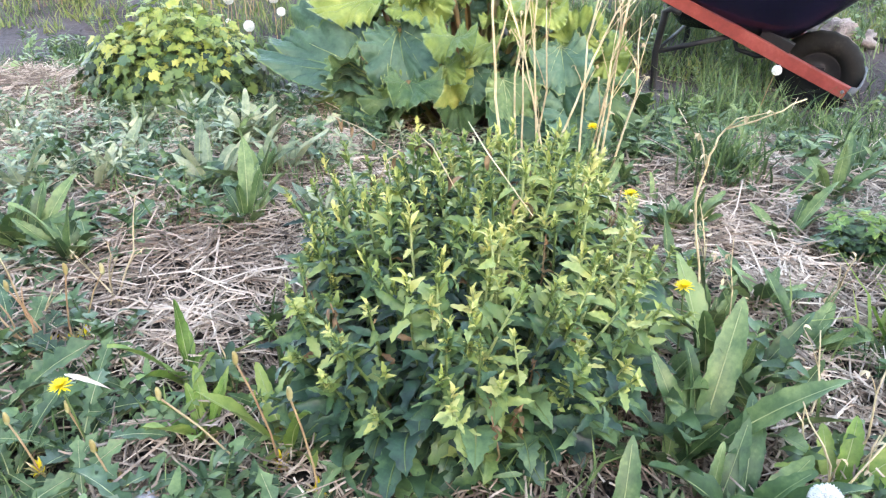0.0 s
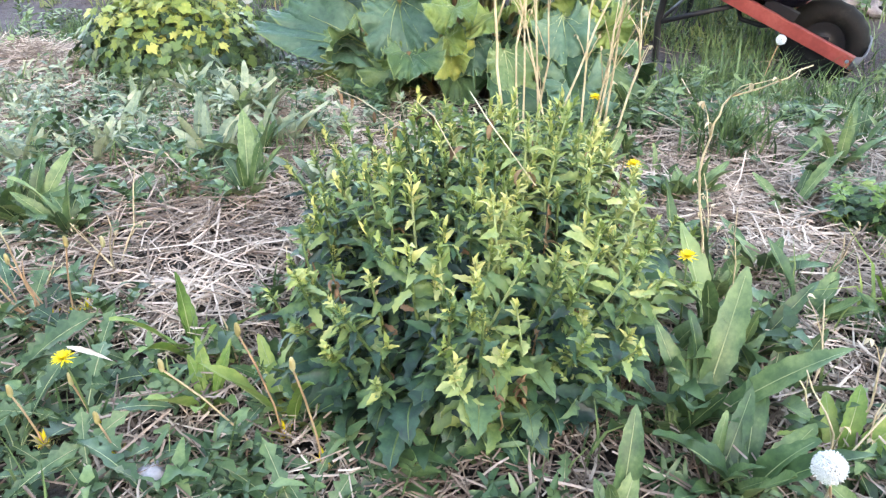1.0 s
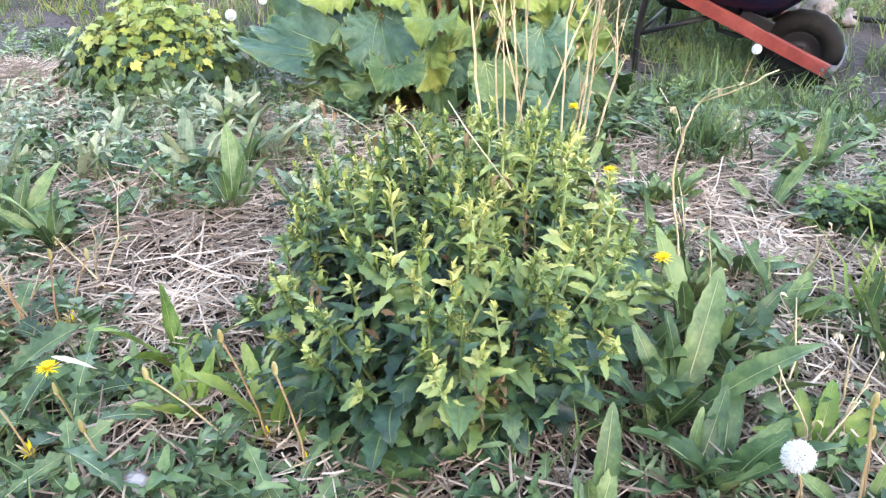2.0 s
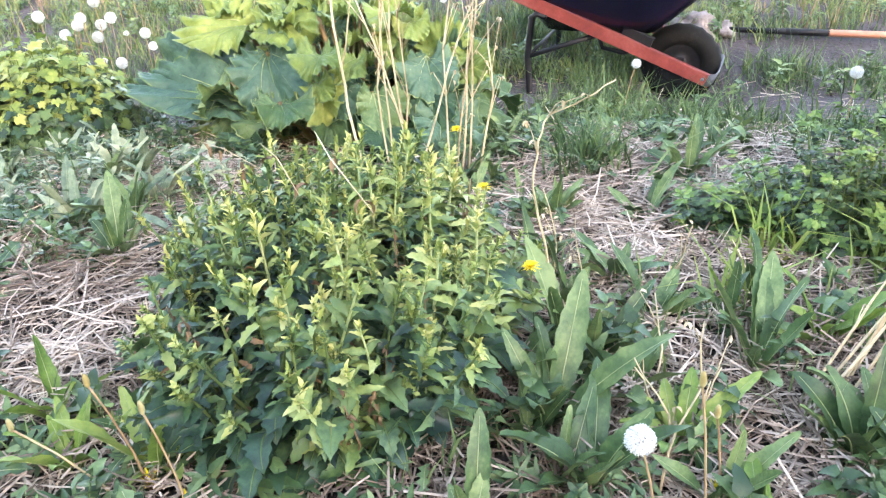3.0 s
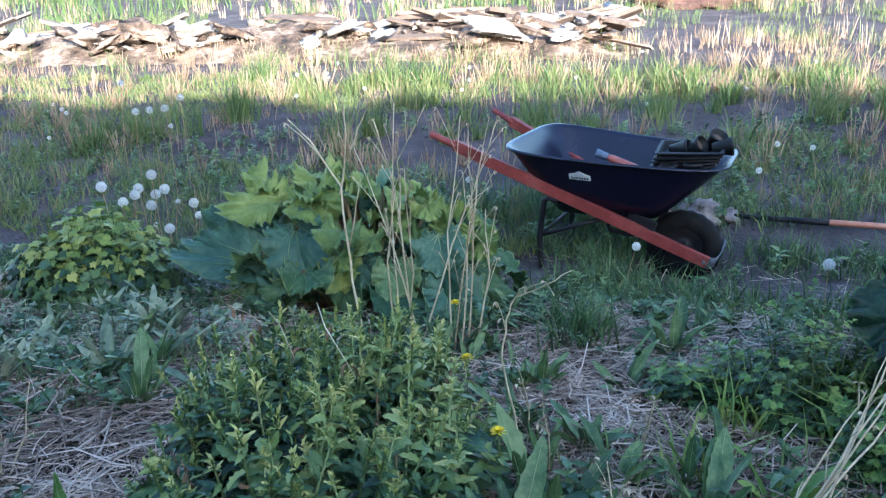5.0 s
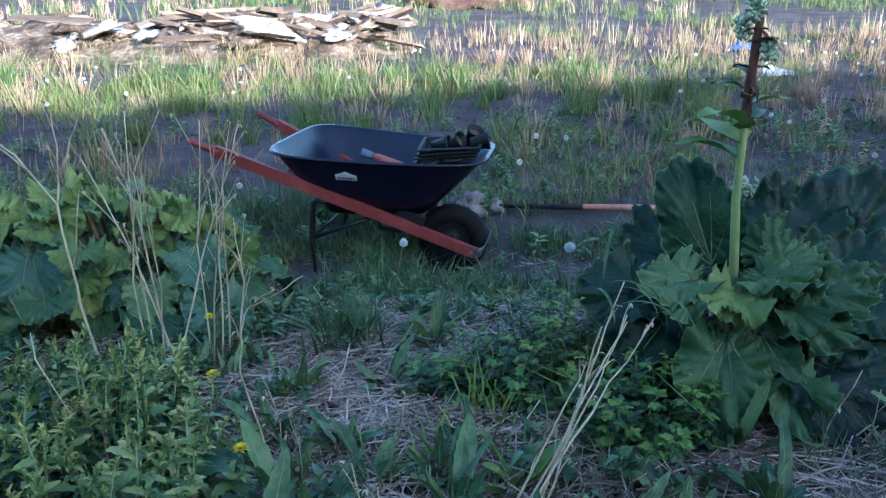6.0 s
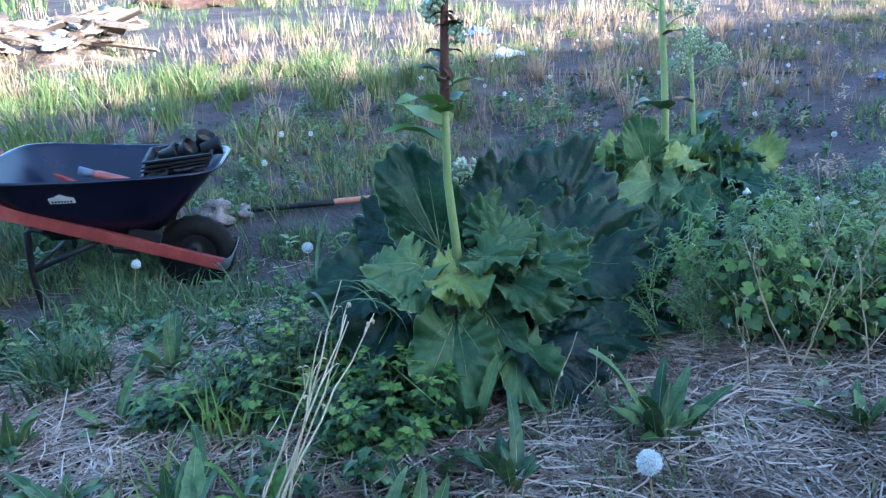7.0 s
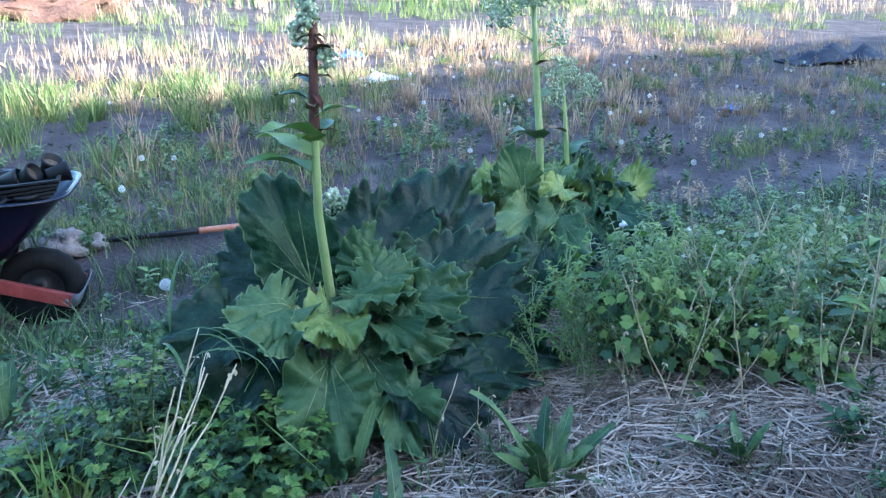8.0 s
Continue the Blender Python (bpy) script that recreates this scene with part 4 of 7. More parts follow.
LOW_LEAVES = [
    ((0.65, 3.20, 0.14), (0.19, 3.36, 0.21), 0.30, (-0.2, -0.4, 0.9), 0.35, 3),
    ((0.64, 3.16, 0.12), (0.20, 3.20, 0.18), 0.24, (-0.1, -0.5, 0.8), 0.5, 3),
    ((0.70, 3.20, 0.30), (0.79, 3.08, 0.09), 0.25, (0, -0.85, 0.5), 0.8, 3),
    ((0.61, 3.35, 0.36), (0.40, 3.25, 0.31), 0.22, (-0.1, -0.6, 0.8), 0.7, 1),
    ((0.71, 3.30, 0.39), (0.84, 3.20, 0.31), 0.22, (0.1, -0.7, 0.7), 0.8, 1),
    ((0.53, 3.45, 0.39), (0.45, 3.35, 0.40), 0.20, (0, -0.6, 0.8), 0.9, 1),
    ((0.71, 3.50, 0.38), (0.68, 3.62, 0.43), 0.22, (0, -0.9, 0.4), 0.4, 1),
    ((0.84, 3.40, 0.28), (0.85, 3.50, 0.39), 0.24, (0, -0.95, 0.3), 0.3, 3),
    ((1.26, 3.30, 0.21), (1.34, 3.35, 0.35), 0.18, (0, -0.9, 0.4), 0.4, 1),
    ((1.04, 3.20, 0.18), (1.05, 3.12, 0.06), 0.17, (0, -0.95, 0.2), 0.5, 2),
    ((0.89, 3.10, 0.22), (0.95, 3.05, 0.18), 0.10, (0, -0.8, 0.6), 1, 1),
    ((0.58, 3.15, 0.13), (0.56, 3.10, 0.03), 0.16, (-0.2, -0.9, 0.3), 0.6, 2),
    ((1.24, 3.25, 0.26), (1.28, 3.15, 0.14), 0.20, (0.1, -0.85, 0.5), 0.8, 3),
    ((1.14, 3.35, 0.30), (1.11, 3.45, 0.40), 0.20, (0, -0.9, 0.4), 0.4, 1),
    ((0.77, 3.10, 0.14), (0.71, 3.06, 0.08), 0.12, (0, -0.8, 0.5), 0.9, 1),
    ((0.97, 3.15, 0.21), (0.94, 3.08, 0.10), 0.17, (0, -0.9, 0.4), 0.7, 3),
    ((1.36, 3.30, 0.20), (1.46, 3.30, 0.27), 0.16, (0.2, -0.7, 0.7), 0.6, 1),
]
low_rhubarb = rhubarb("rhubarb_plant", "low broad rhubarb plant with ruffled yellow-green and blue-green leaves", 0.93, 3.42, RH1, 31)
set_leaves(low_rhubarb, LOW_LEAVES, 35)
RH2 = fan(rr, 7, 180, 340, (0.12, 0.22), (35, 65), (0.15, 0.2), (0.95, 1.2), (-10, 25), (0.8, 1.4), 0.1) + fan(rr, 6, 20, 160, (0.25, 0.34), (35, 60), (0.2, 0.26), (0.95, 1.2), (-15, 20), (0.6, 1.2), 0.0)
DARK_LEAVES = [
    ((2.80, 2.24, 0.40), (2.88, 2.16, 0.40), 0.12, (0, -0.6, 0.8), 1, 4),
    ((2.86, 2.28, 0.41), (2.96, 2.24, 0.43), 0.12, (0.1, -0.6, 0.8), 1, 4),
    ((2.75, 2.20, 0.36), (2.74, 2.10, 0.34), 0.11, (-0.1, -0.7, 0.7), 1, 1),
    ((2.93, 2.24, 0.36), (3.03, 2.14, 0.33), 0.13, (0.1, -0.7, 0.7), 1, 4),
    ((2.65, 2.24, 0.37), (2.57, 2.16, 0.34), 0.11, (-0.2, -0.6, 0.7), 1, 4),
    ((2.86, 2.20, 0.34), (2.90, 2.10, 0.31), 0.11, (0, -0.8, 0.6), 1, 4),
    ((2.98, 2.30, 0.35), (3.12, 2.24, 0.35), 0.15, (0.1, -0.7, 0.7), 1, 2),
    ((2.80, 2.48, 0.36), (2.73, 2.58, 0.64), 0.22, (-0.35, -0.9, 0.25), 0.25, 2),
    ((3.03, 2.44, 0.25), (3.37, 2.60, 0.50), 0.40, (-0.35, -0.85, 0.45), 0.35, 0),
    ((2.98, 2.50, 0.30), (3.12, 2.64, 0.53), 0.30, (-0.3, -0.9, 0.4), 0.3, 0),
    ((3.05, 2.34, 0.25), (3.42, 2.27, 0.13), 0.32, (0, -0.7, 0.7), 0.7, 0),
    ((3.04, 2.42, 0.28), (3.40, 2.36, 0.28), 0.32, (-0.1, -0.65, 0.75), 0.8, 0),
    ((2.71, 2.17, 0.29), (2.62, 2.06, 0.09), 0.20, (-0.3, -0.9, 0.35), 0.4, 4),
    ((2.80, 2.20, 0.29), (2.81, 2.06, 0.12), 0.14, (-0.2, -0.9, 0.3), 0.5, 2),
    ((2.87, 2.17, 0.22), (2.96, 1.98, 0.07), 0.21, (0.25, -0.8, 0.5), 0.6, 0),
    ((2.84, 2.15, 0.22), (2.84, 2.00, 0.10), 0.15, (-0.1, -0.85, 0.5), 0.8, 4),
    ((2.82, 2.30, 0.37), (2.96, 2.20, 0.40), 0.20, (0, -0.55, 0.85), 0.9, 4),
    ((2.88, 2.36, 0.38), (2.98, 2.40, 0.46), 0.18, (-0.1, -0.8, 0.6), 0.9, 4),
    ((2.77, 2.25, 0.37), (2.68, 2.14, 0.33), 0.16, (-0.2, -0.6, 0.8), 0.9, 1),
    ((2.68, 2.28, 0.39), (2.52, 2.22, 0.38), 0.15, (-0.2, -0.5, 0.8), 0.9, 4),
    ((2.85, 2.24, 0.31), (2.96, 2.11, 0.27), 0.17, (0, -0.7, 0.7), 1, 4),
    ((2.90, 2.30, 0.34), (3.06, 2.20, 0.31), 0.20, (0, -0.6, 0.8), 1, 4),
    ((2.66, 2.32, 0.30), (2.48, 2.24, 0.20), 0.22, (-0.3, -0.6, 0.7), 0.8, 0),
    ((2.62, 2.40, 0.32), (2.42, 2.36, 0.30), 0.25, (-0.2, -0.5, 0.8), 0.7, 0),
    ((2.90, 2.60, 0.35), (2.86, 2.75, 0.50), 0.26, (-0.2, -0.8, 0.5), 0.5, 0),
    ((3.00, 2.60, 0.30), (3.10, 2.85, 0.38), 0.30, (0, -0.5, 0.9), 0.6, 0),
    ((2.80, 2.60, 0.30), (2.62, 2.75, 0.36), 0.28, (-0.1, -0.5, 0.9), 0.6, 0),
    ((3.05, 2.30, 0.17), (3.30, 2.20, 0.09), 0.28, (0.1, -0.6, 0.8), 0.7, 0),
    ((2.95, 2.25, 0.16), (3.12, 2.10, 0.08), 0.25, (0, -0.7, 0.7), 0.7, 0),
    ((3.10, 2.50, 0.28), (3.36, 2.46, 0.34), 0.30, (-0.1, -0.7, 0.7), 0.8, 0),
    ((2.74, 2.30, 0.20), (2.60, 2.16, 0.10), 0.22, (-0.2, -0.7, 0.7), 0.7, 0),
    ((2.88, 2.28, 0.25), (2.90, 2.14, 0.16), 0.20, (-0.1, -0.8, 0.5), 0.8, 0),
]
dark_rhubarb = rhubarb("rhubarb_plant", "large rhubarb with dark green ruffled leaves, in straw mulch", 2.9, 2.42, RH2, 32)
set_leaves(dark_rhubarb, DARK_LEAVES, 36)


def make_withered_leaf(p, o, k):
    r = random.Random(37 + k)
    B = Buf()
    leaf(B, o, (r.uniform(-0.5, 0.5), -0.6, 0.5), 0.16, 0.05, 2.4, 0.9, ovate, 9, 0, 0.1, r.uniform(-0.5, 0.5), 0.15, r)
    part("withered_leaf", B.mesh("withered_leaf", ["dry_red"]), p, "dark red-brown withered leaf")


for k, o in enumerate(((-0.1, -0.1, 0.25), (-0.07, -0.1, 0.22), (-0.12, -0.08, 0.18))):
    make_withered_leaf(dark_rhubarb, o, k)
RH3 = (fan(rr, 17, 0, 360, (0.3, 0.5), (15, 40), (0.22, 0.32), (0.8, 1.0), (-25, 10), (0.5, 1.3), 0.1) + fan(rr, 14, 0, 360, (0.28, 0.44), (45, 70), (0.17, 0.27), (0.75, 1.0), (-35, 15), (0.6, 1.4), 0.35, 40))
RH3 += fan(rr, 16, 0, 360, (0.3, 0.46), (64, 88), (0.14, 0.2), (0.85, 1.1), (-20, 30), (0.6, 1.6), 0.6, 170) + fan(rr, 14, 180, 340, (0.2, 0.42), (35, 60), (0.14, 0.2), (0.9, 1.1), (-25, 10), (0.7, 1.5), 0.3, 60)
RH3 += fan(rr, 10, 0, 360, (0.14, 0.24), (45, 75), (0.15, 0.22), (0.9, 1.1), (-20, 25), (0.6, 1.4), 0.25, 90)
RH3 = [row[:7] + (2 if not row[7] and k % 3 else row[7],) + row[8:] for k, row in enumerate(RH3)]
CROWDED_LEAVES = [
    ((3.80, 2.90, 0.34), (3.75, 2.95, 0.56), 0.15, (-0.3, -0.9, 0.2), 0.25, 4),
    ((4.27, 2.95, 0.23), (4.49, 3.00, 0.40), 0.14, (-0.2, -0.9, 0.3), 0.3, 1),
    ((4.06, 3.00, 0.29), (4.19, 3.05, 0.48), 0.15, (-0.3, -0.9, 0.2), 0.3, 2),
    ((3.76, 2.80, 0.34), (3.54, 2.70, 0.30), 0.16, (-0.2, -0.7, 0.6), 0.9, 4),
    ((3.83, 2.75, 0.35), (3.68, 2.65, 0.24), 0.16, (-0.2, -0.8, 0.5), 0.9, 4),
    ((3.96, 2.75, 0.29), (3.97, 2.65, 0.16), 0.17, (0, -0.8, 0.5), 0.9, 2),
    ((3.84, 2.70, 0.30), (3.76, 2.60, 0.15), 0.17, (-0.2, -0.85, 0.4), 0.8, 0),
    ((4.22, 2.85, 0.22), (4.42, 2.80, 0.11), 0.20, (0, -0.7, 0.7), 0.8, 0),
    ((3.68, 2.65, 0.28), (3.57, 2.60, 0.17), 0.17, (-0.3, -0.8, 0.4), 0.8, 0),
    ((4.24, 3.00, 0.26), (4.42, 3.10, 0.36), 0.14, (-0.2, -0.9, 0.3), 0.4, 4),
    ((3.83, 3.00, 0.39), (3.75, 3.05, 0.45), 0.14, (-0.3, -0.8, 0.5), 0.6, 4),
    ((4.14, 2.70, 0.16), (4.14, 2.60, 0.01), 0.20, (0, -0.8, 0.5), 0.8, 0),
    ((3.94, 2.85, 0.38), (3.76, 2.75, 0.40), 0.12, (-0.2, -0.7, 0.7), 1, 1),
]
set_leaves(rhubarb("rhubarb_plant", "rhubarb with crowded dark leaves and bolting flower stalks", 3.98, 3.02, RH3[::2] + RH3[1::4], 33), CROWDED_LEAVES, 38)


def panicle(B, r, p, h, w, n, mi):
    """A flower head of many small clustered buds on short side branches."""
    for i in range(int(n * 1.9)):
        a, s = r.uniform(0, 6.28), r.random()
        q = Vector((math.cos(a), math.sin(a), 0)) * w * (0.45 + 1.1 * math.sin(2.6 * s + 0.3) * 0.6) * r.random() ** 0.6 * (1 + 0.4 * math.sin(a * 3 + s * 9)) + Vector((0, 0, h * s))
        c = p + q
        k = r.uniform(0.0025, 0.0075)
        vs = [c + Vector(d) * k * r.uniform(0.7, 1.3) for d in ((1, 0, 0), (0, 1, 0), (-1, 0, 0), (0, -1, 0), (0, 0, 1.2), (0, 0, -1.2))]
        B.add(vs, [(0, 1, 4), (1, 2, 4), (2, 3, 4), (3, 0, 4), (1, 0, 5), (2, 1, 5), (3, 2, 5), (0, 3, 5)], mi)


def flower_stalk(label, pts, radius, heads, leaves, seed, husk=None):
    r = random.Random(seed)
    p0 = Vector(pts[0])
    t = thing("flower_stalk", label, "flower stalk", "rhubarb flower stalks", at=Matrix.Translation(p0))
    B = Buf()
    ps = [Vector(p) - p0 for p in pts]
    tube(B, ps, [radius * (1 - 0.55 * i / (len(ps) - 1)) for i in range(len(ps))], 10)
    part("stem", B.mesh("stem", ["bolt"]), t)
    if husk:
        B = Buf()
        lo, hi = husk
        line = []
        for q in range(9):
            f = (lo + (hi - lo) * q / 8) * (len(ps) - 1)
            i = min(int(f), len(ps) - 2)
            line.append(ps[i] + (ps[i + 1] - ps[i]) * (f - i))
        tube(B, line, [radius * (0.85 - 0.3 * q / 8) * r.uniform(0.95, 1.25) for q in range(9)], 9)
        for q in range(14):
            p = line[r.randrange(9)]
            a = r.uniform(0, 6.28)
            leaf(B, p, (math.cos(a), math.sin(a), r.uniform(-0.2, 1.2)), r.uniform(0.025, 0.06), 0.018, 1.2, 0.5, ovate, 5, 0, 0.1, 0, 0.1, r)
        part("husk", B.mesh("husk", ["dry_red"]), t, "dark withered leaf sheath")
    for k, (s, h, w, n, off) in enumerate(heads):
        B = Buf()
        f = s * (len(ps) - 1)
        i = min(int(f), len(ps) - 2)
        p = ps[i] + (ps[i + 1] - ps[i]) * (f - i)
        tip = p + Vector(off)
        tube(B, [p, (p + tip) / 2 + Vector((0, 0, 0.01)), tip], [0.004, 0.003, 0.002], 5, 1)
        panicle(B, r, tip, h, w, n, 0)
        part("flower_head", B.mesh("flower_head", ["panicle", "bolt"]), t, "cream-green cluster of small flower buds")
    for s, L, az, mat in leaves:
        B = Buf()
        f = s * (len(ps) - 1)
        i = min(int(f), len(ps) - 2)
        p = ps[i] + (ps[i + 1] - ps[i]) * (f - i)
        leaf(B, p, (math.cos(radians(az)), math.sin(radians(az)), 0.9), L, L * 0.55, 0.9, 0.3, ovate, 8, 0, 0.08, 0, 0.06, r)
        part("stem_leaf", B.mesh("stem_leaf", [mat]), t)
    return t


flower_stalk("tall pale green rhubarb flower stalk with budding tip", [(2.9, 2.44, 0.08), (2.79, 2.32, 0.34), (2.755, 2.275, 0.6), (2.765, 2.28, 0.82), (2.785, 2.29, 1.04)], 0.014,
             [(0.96, 0.06, 0.022, 90, (-0.01, 0, 0.0)), (0.92, 0.05, 0.018, 60, (-0.025, 0.02, 0.0)), (0.85, 0.05, 0.018, 45, (0.03, -0.015, 0.01))], [(0.6, 0.17, 160, "weed_bright"), (0.64, 0.18, 120, "weed_bright"), (0.69, 0.16, 200, "weed_bright"), (0.7, 0.1, 20, "weed"), (0.76, 0.07, 250, "dry_dark"), (0.82, 0.08, 100, "weed"), (0.9, 0.06, 300, "dry_dark"), (0.68, 0.11, 230, "weed_bright"), (0.74, 0.1, 330, "weed_bright"), (0.78, 0.09, 150, "weed")], 51, (0.7, 0.97))
flower_stalk("short rhubarb flower stalk with a cream flower head", [(2.98, 2.62, 0.1), (2.965, 2.65, 0.35), (2.96, 2.67, 0.47)], 0.009, [(0.95, 0.12, 0.04, 200, (0, 0, -0.02))], [(0.6, 0.1, 60, "weed")], 52)
flower_stalk("tall pale rhubarb flower stalk with a spreading cream head", [(3.92, 2.98, 0.0), (3.9, 2.95, 0.32), (3.9, 2.95, 0.56), (3.88, 2.95, 0.86), (3.87, 2.95, 1.1)], 0.019,
             [(0.93, 0.18, 0.06, 620, (0, 0, 0)), (0.8, 0.12, 0.06, 230, (-0.11, 0.04, 0.06)), (0.86, 0.12, 0.06, 70, (0.12, 0, 0.07)), (0.74, 0.09, 0.05, 60, (0.08, -0.03, 0.05))], [(0.5, 0.2, 200, "weed"), (0.62, 0.12, 20, "weed"), (0.72, 0.09, 300, "dry_dark")], 53)
flower_stalk("rhubarb flower stalk with loose cream buds", [(4.08, 3.0, 0.0), (4.08, 3.0, 0.33), (4.06, 3.0, 0.62), (4.04, 3.0, 0.8)], 0.013,
             [(0.9, 0.1, 0.06, 130, (0, 0, 0)), (0.72, 0.08, 0.05, 110, (0.09, -0.02, 0.05)), (0.7, 0.08, 0.04, 50, (-0.07, -0.02, 0.04))], [(0.5, 0.16, 10, "weed"), (0.6, 0.1, 160, "dry_dark")], 54)


# ---- dry stalks ----
def dry_stalk(parent, pts, r, radius=0.0035, twigs=3, mat="dry"):
    B = Buf()
    ps = [Vector(p) for p in pts]
    fine = []
    for i in range(len(ps) - 1):
        fine += [ps[i].lerp(ps[i + 1], k / 3) + Vector((r.uniform(-1, 1), r.uniform(-1, 1), 0)) * 0.004 for k in range(3)]
    fine.append(ps[-1])
    tube(B, fine, [radius * (1 - 0.6 * i / (len(fine) - 1)) for i in range(len(fine))], 6)
    for _ in range(int(twigs * 1.7)):
        i = r.randrange(len(fine) // 3, len(fine) - 1)
        p = fine[i]
        d = (fine[i + 1] - fine[i]).normalized() + Vector((r.uniform(-1, 1), r.uniform(-1, 1), r.uniform(-0.1, 0.5))) * 0.6
        q = p + d.normalized() * (r.uniform(0.05, 0.18) if radius > 0.0031 else r.uniform(0.03, 0.08))
        tube(B, [p, (p + q) / 2 + Vector((0, 0, 0.006)), q], [radius * 0.5, radius * 0.4, radius * 0.25], 4)
        for _ in range(2):
            leaf(B, q, (r.uniform(-1, 1), r.uniform(-1, 1), r.uniform(-1, 0.5)), 0.014, 0.006, 1.0, 0.8, lance, 3, 0, rnd=r)
    part("stalk", B.mesh("stalk", [mat]), parent)


def make_dry_clumps():
    r = random.Random(61)
    c = thing("dead_stalk_clump", "clump of tall pale dead stalks with branching tips", "dry stalks")
    dry_stalk(c, [(1.25, 2.3, 0.05), (1.23, 2.25, 0.32), (1.21, 2.25, 0.47), (1.2, 2.25, 0.66), (1.13, 2.25, 0.77), (1.08, 2.25, 0.82)], r, 0.004, 1)
    dry_stalk(c, [(1.2, 2.25, 0.64), (1.22, 2.25, 0.75), (1.22, 2.25, 0.86)], r, 0.003, 2)
    dry_stalk(c, [(1.22, 2.25, 0.72), (1.25, 2.25, 0.8), (1.28, 2.25, 0.87)], r, 0.0025, 1)
    dry_stalk(c, [(1.21, 2.25, 0.5), (1.25, 2.25, 0.68)], r, 0.0025, 0)
    for pts, k in (([(1.2, 2.75, 0.0), (1.17, 2.75, 0.31), (1.21, 2.75, 0.54), (1.15, 2.75, 0.75)], 4), ([(1.21, 2.76, 0.0), (1.19, 2.76, 0.35), (1.21, 2.77, 0.8)], 4),
                   ([(1.26, 2.75, 0.0), (1.22, 2.75, 0.37), (1.22, 2.75, 0.63), (1.31, 2.75, 0.8)], 4), ([(1.27, 2.72, 0.02), (1.38, 2.75, 0.37), (1.45, 2.75, 0.55), (1.48, 2.75, 0.67)], 4),
                   ([(1.4, 2.75, 0.0), (1.43, 2.75, 0.37), (1.46, 2.75, 0.58), (1.51, 2.75, 0.73)], 5), ([(1.42, 2.78, 0.0), (1.44, 2.78, 0.4), (1.43, 2.78, 0.72)], 4),
                   ([(1.3, 2.7, 0.0), (1.2, 2.7, 0.4), (1.1, 2.7, 0.68)], 4), ([(1.36, 2.8, 0.0), (1.36, 2.8, 0.4), (1.4, 2.82, 0.76)], 4), ([(1.44, 2.74, 0.0), (1.5, 2.7, 0.3), (1.49, 2.7, 0.5)], 3),
                   ([(1.24, 2.7, 0.0), (1.27, 2.68, 0.3), (1.25, 2.7, 0.62)], 3), ([(1.38, 2.7, 0.0), (1.42, 2.66, 0.25), (1.46, 2.66, 0.6)], 4)):
        dry_stalk(c, pts, r, 0.0035, k)
    s = thing("dead_stalk_clump", "single dry pale stalk arching over beside the bush", "dry stalks")
    dry_stalk(s, [(1.674, 1.93, 0.03), (1.679, 1.930, 0.035), (1.653, 1.930, 0.195), (1.625, 1.930, 0.381), (1.629, 1.930, 0.466), (1.647, 1.930, 0.512), (1.707, 1.930, 0.541), (1.756, 1.930, 0.572)], r, 0.0026, 3)
    dry_stalk(s, [(1.66, 2.06, 0.03), (1.67, 2.05, 0.2), (1.64, 2.03, 0.33)], r, 0.002, 4)
    dry_stalk(s, [(1.7, 1.98, 0.03), (1.72, 1.96, 0.14), (1.7, 1.97, 0.3)], r, 0.0018, 3)
    b = thing("dead_stalk_clump", "bundle of bleached stalks bent over towards the rhubarb", "dry stalks")
    for i in range(6):
        o = Vector((r.uniform(-0.035, 0.035), r.uniform(-0.05, 0.05), 0))
        e = Vector((r.uniform(-0.02, 0.12), r.uniform(-0.02, 0.06), r.uniform(-0.04, 0.03)))
        k = r.uniform(0.6, 1.05)
        base, top = Vector((2.1, 1.76, 0.05)) + o, Vector((2.4, 1.97, 0.48)) + e
        top = base + (top - base) * k
        side = Vector((r.uniform(-1, 1), r.uniform(-1, 1), r.uniform(0, 1))) * 0.02
        dry_stalk(b, [base, base.lerp(top, 0.35) + side, base.lerp(top, 0.7) + side * 0.6, top], r, 0.003, 2)
    for i in range(9):
        p = Vector((2.38 + r.uniform(-0.05, 0.06), 1.98 + r.uniform(-0.04, 0.04), 0.48 + r.uniform(-0.04, 0.03)))
        B = Buf()
        leaf(B, p, (r.uniform(-0.1, 1), r.uniform(-0.6, 0.5), r.uniform(0, 0.6)), r.uniform(0.1, 0.2), 0.007, r.uniform(1.2, 2.4), 0.5, lance, 8, 0, rnd=r)
        part("blade", B.mesh("blade", ["weed"]), b, "limp green blade")

    c = thing("dead_stalk_clump", "fan of bent tan dandelion stems", "dry stalks")
    r = random.Random(65)
    for k in range(8):
        a = Vector((0.5 + r.uniform(-0.02, 0.02), 1.62 + r.uniform(-0.02, 0.02), 0.05))
        t = Vector((0.5 - 0.02 - 0.028 * k, 1.6 + r.uniform(-0.05, 0.05), 0.12 + 0.2 * r.random()))
        dry_stalk(c, [a, a.lerp(t, 0.55) + Vector((0.0, 0, -0.03)), t], r, 0.003, 0, "pink_stem")
    r = random.Random(64)
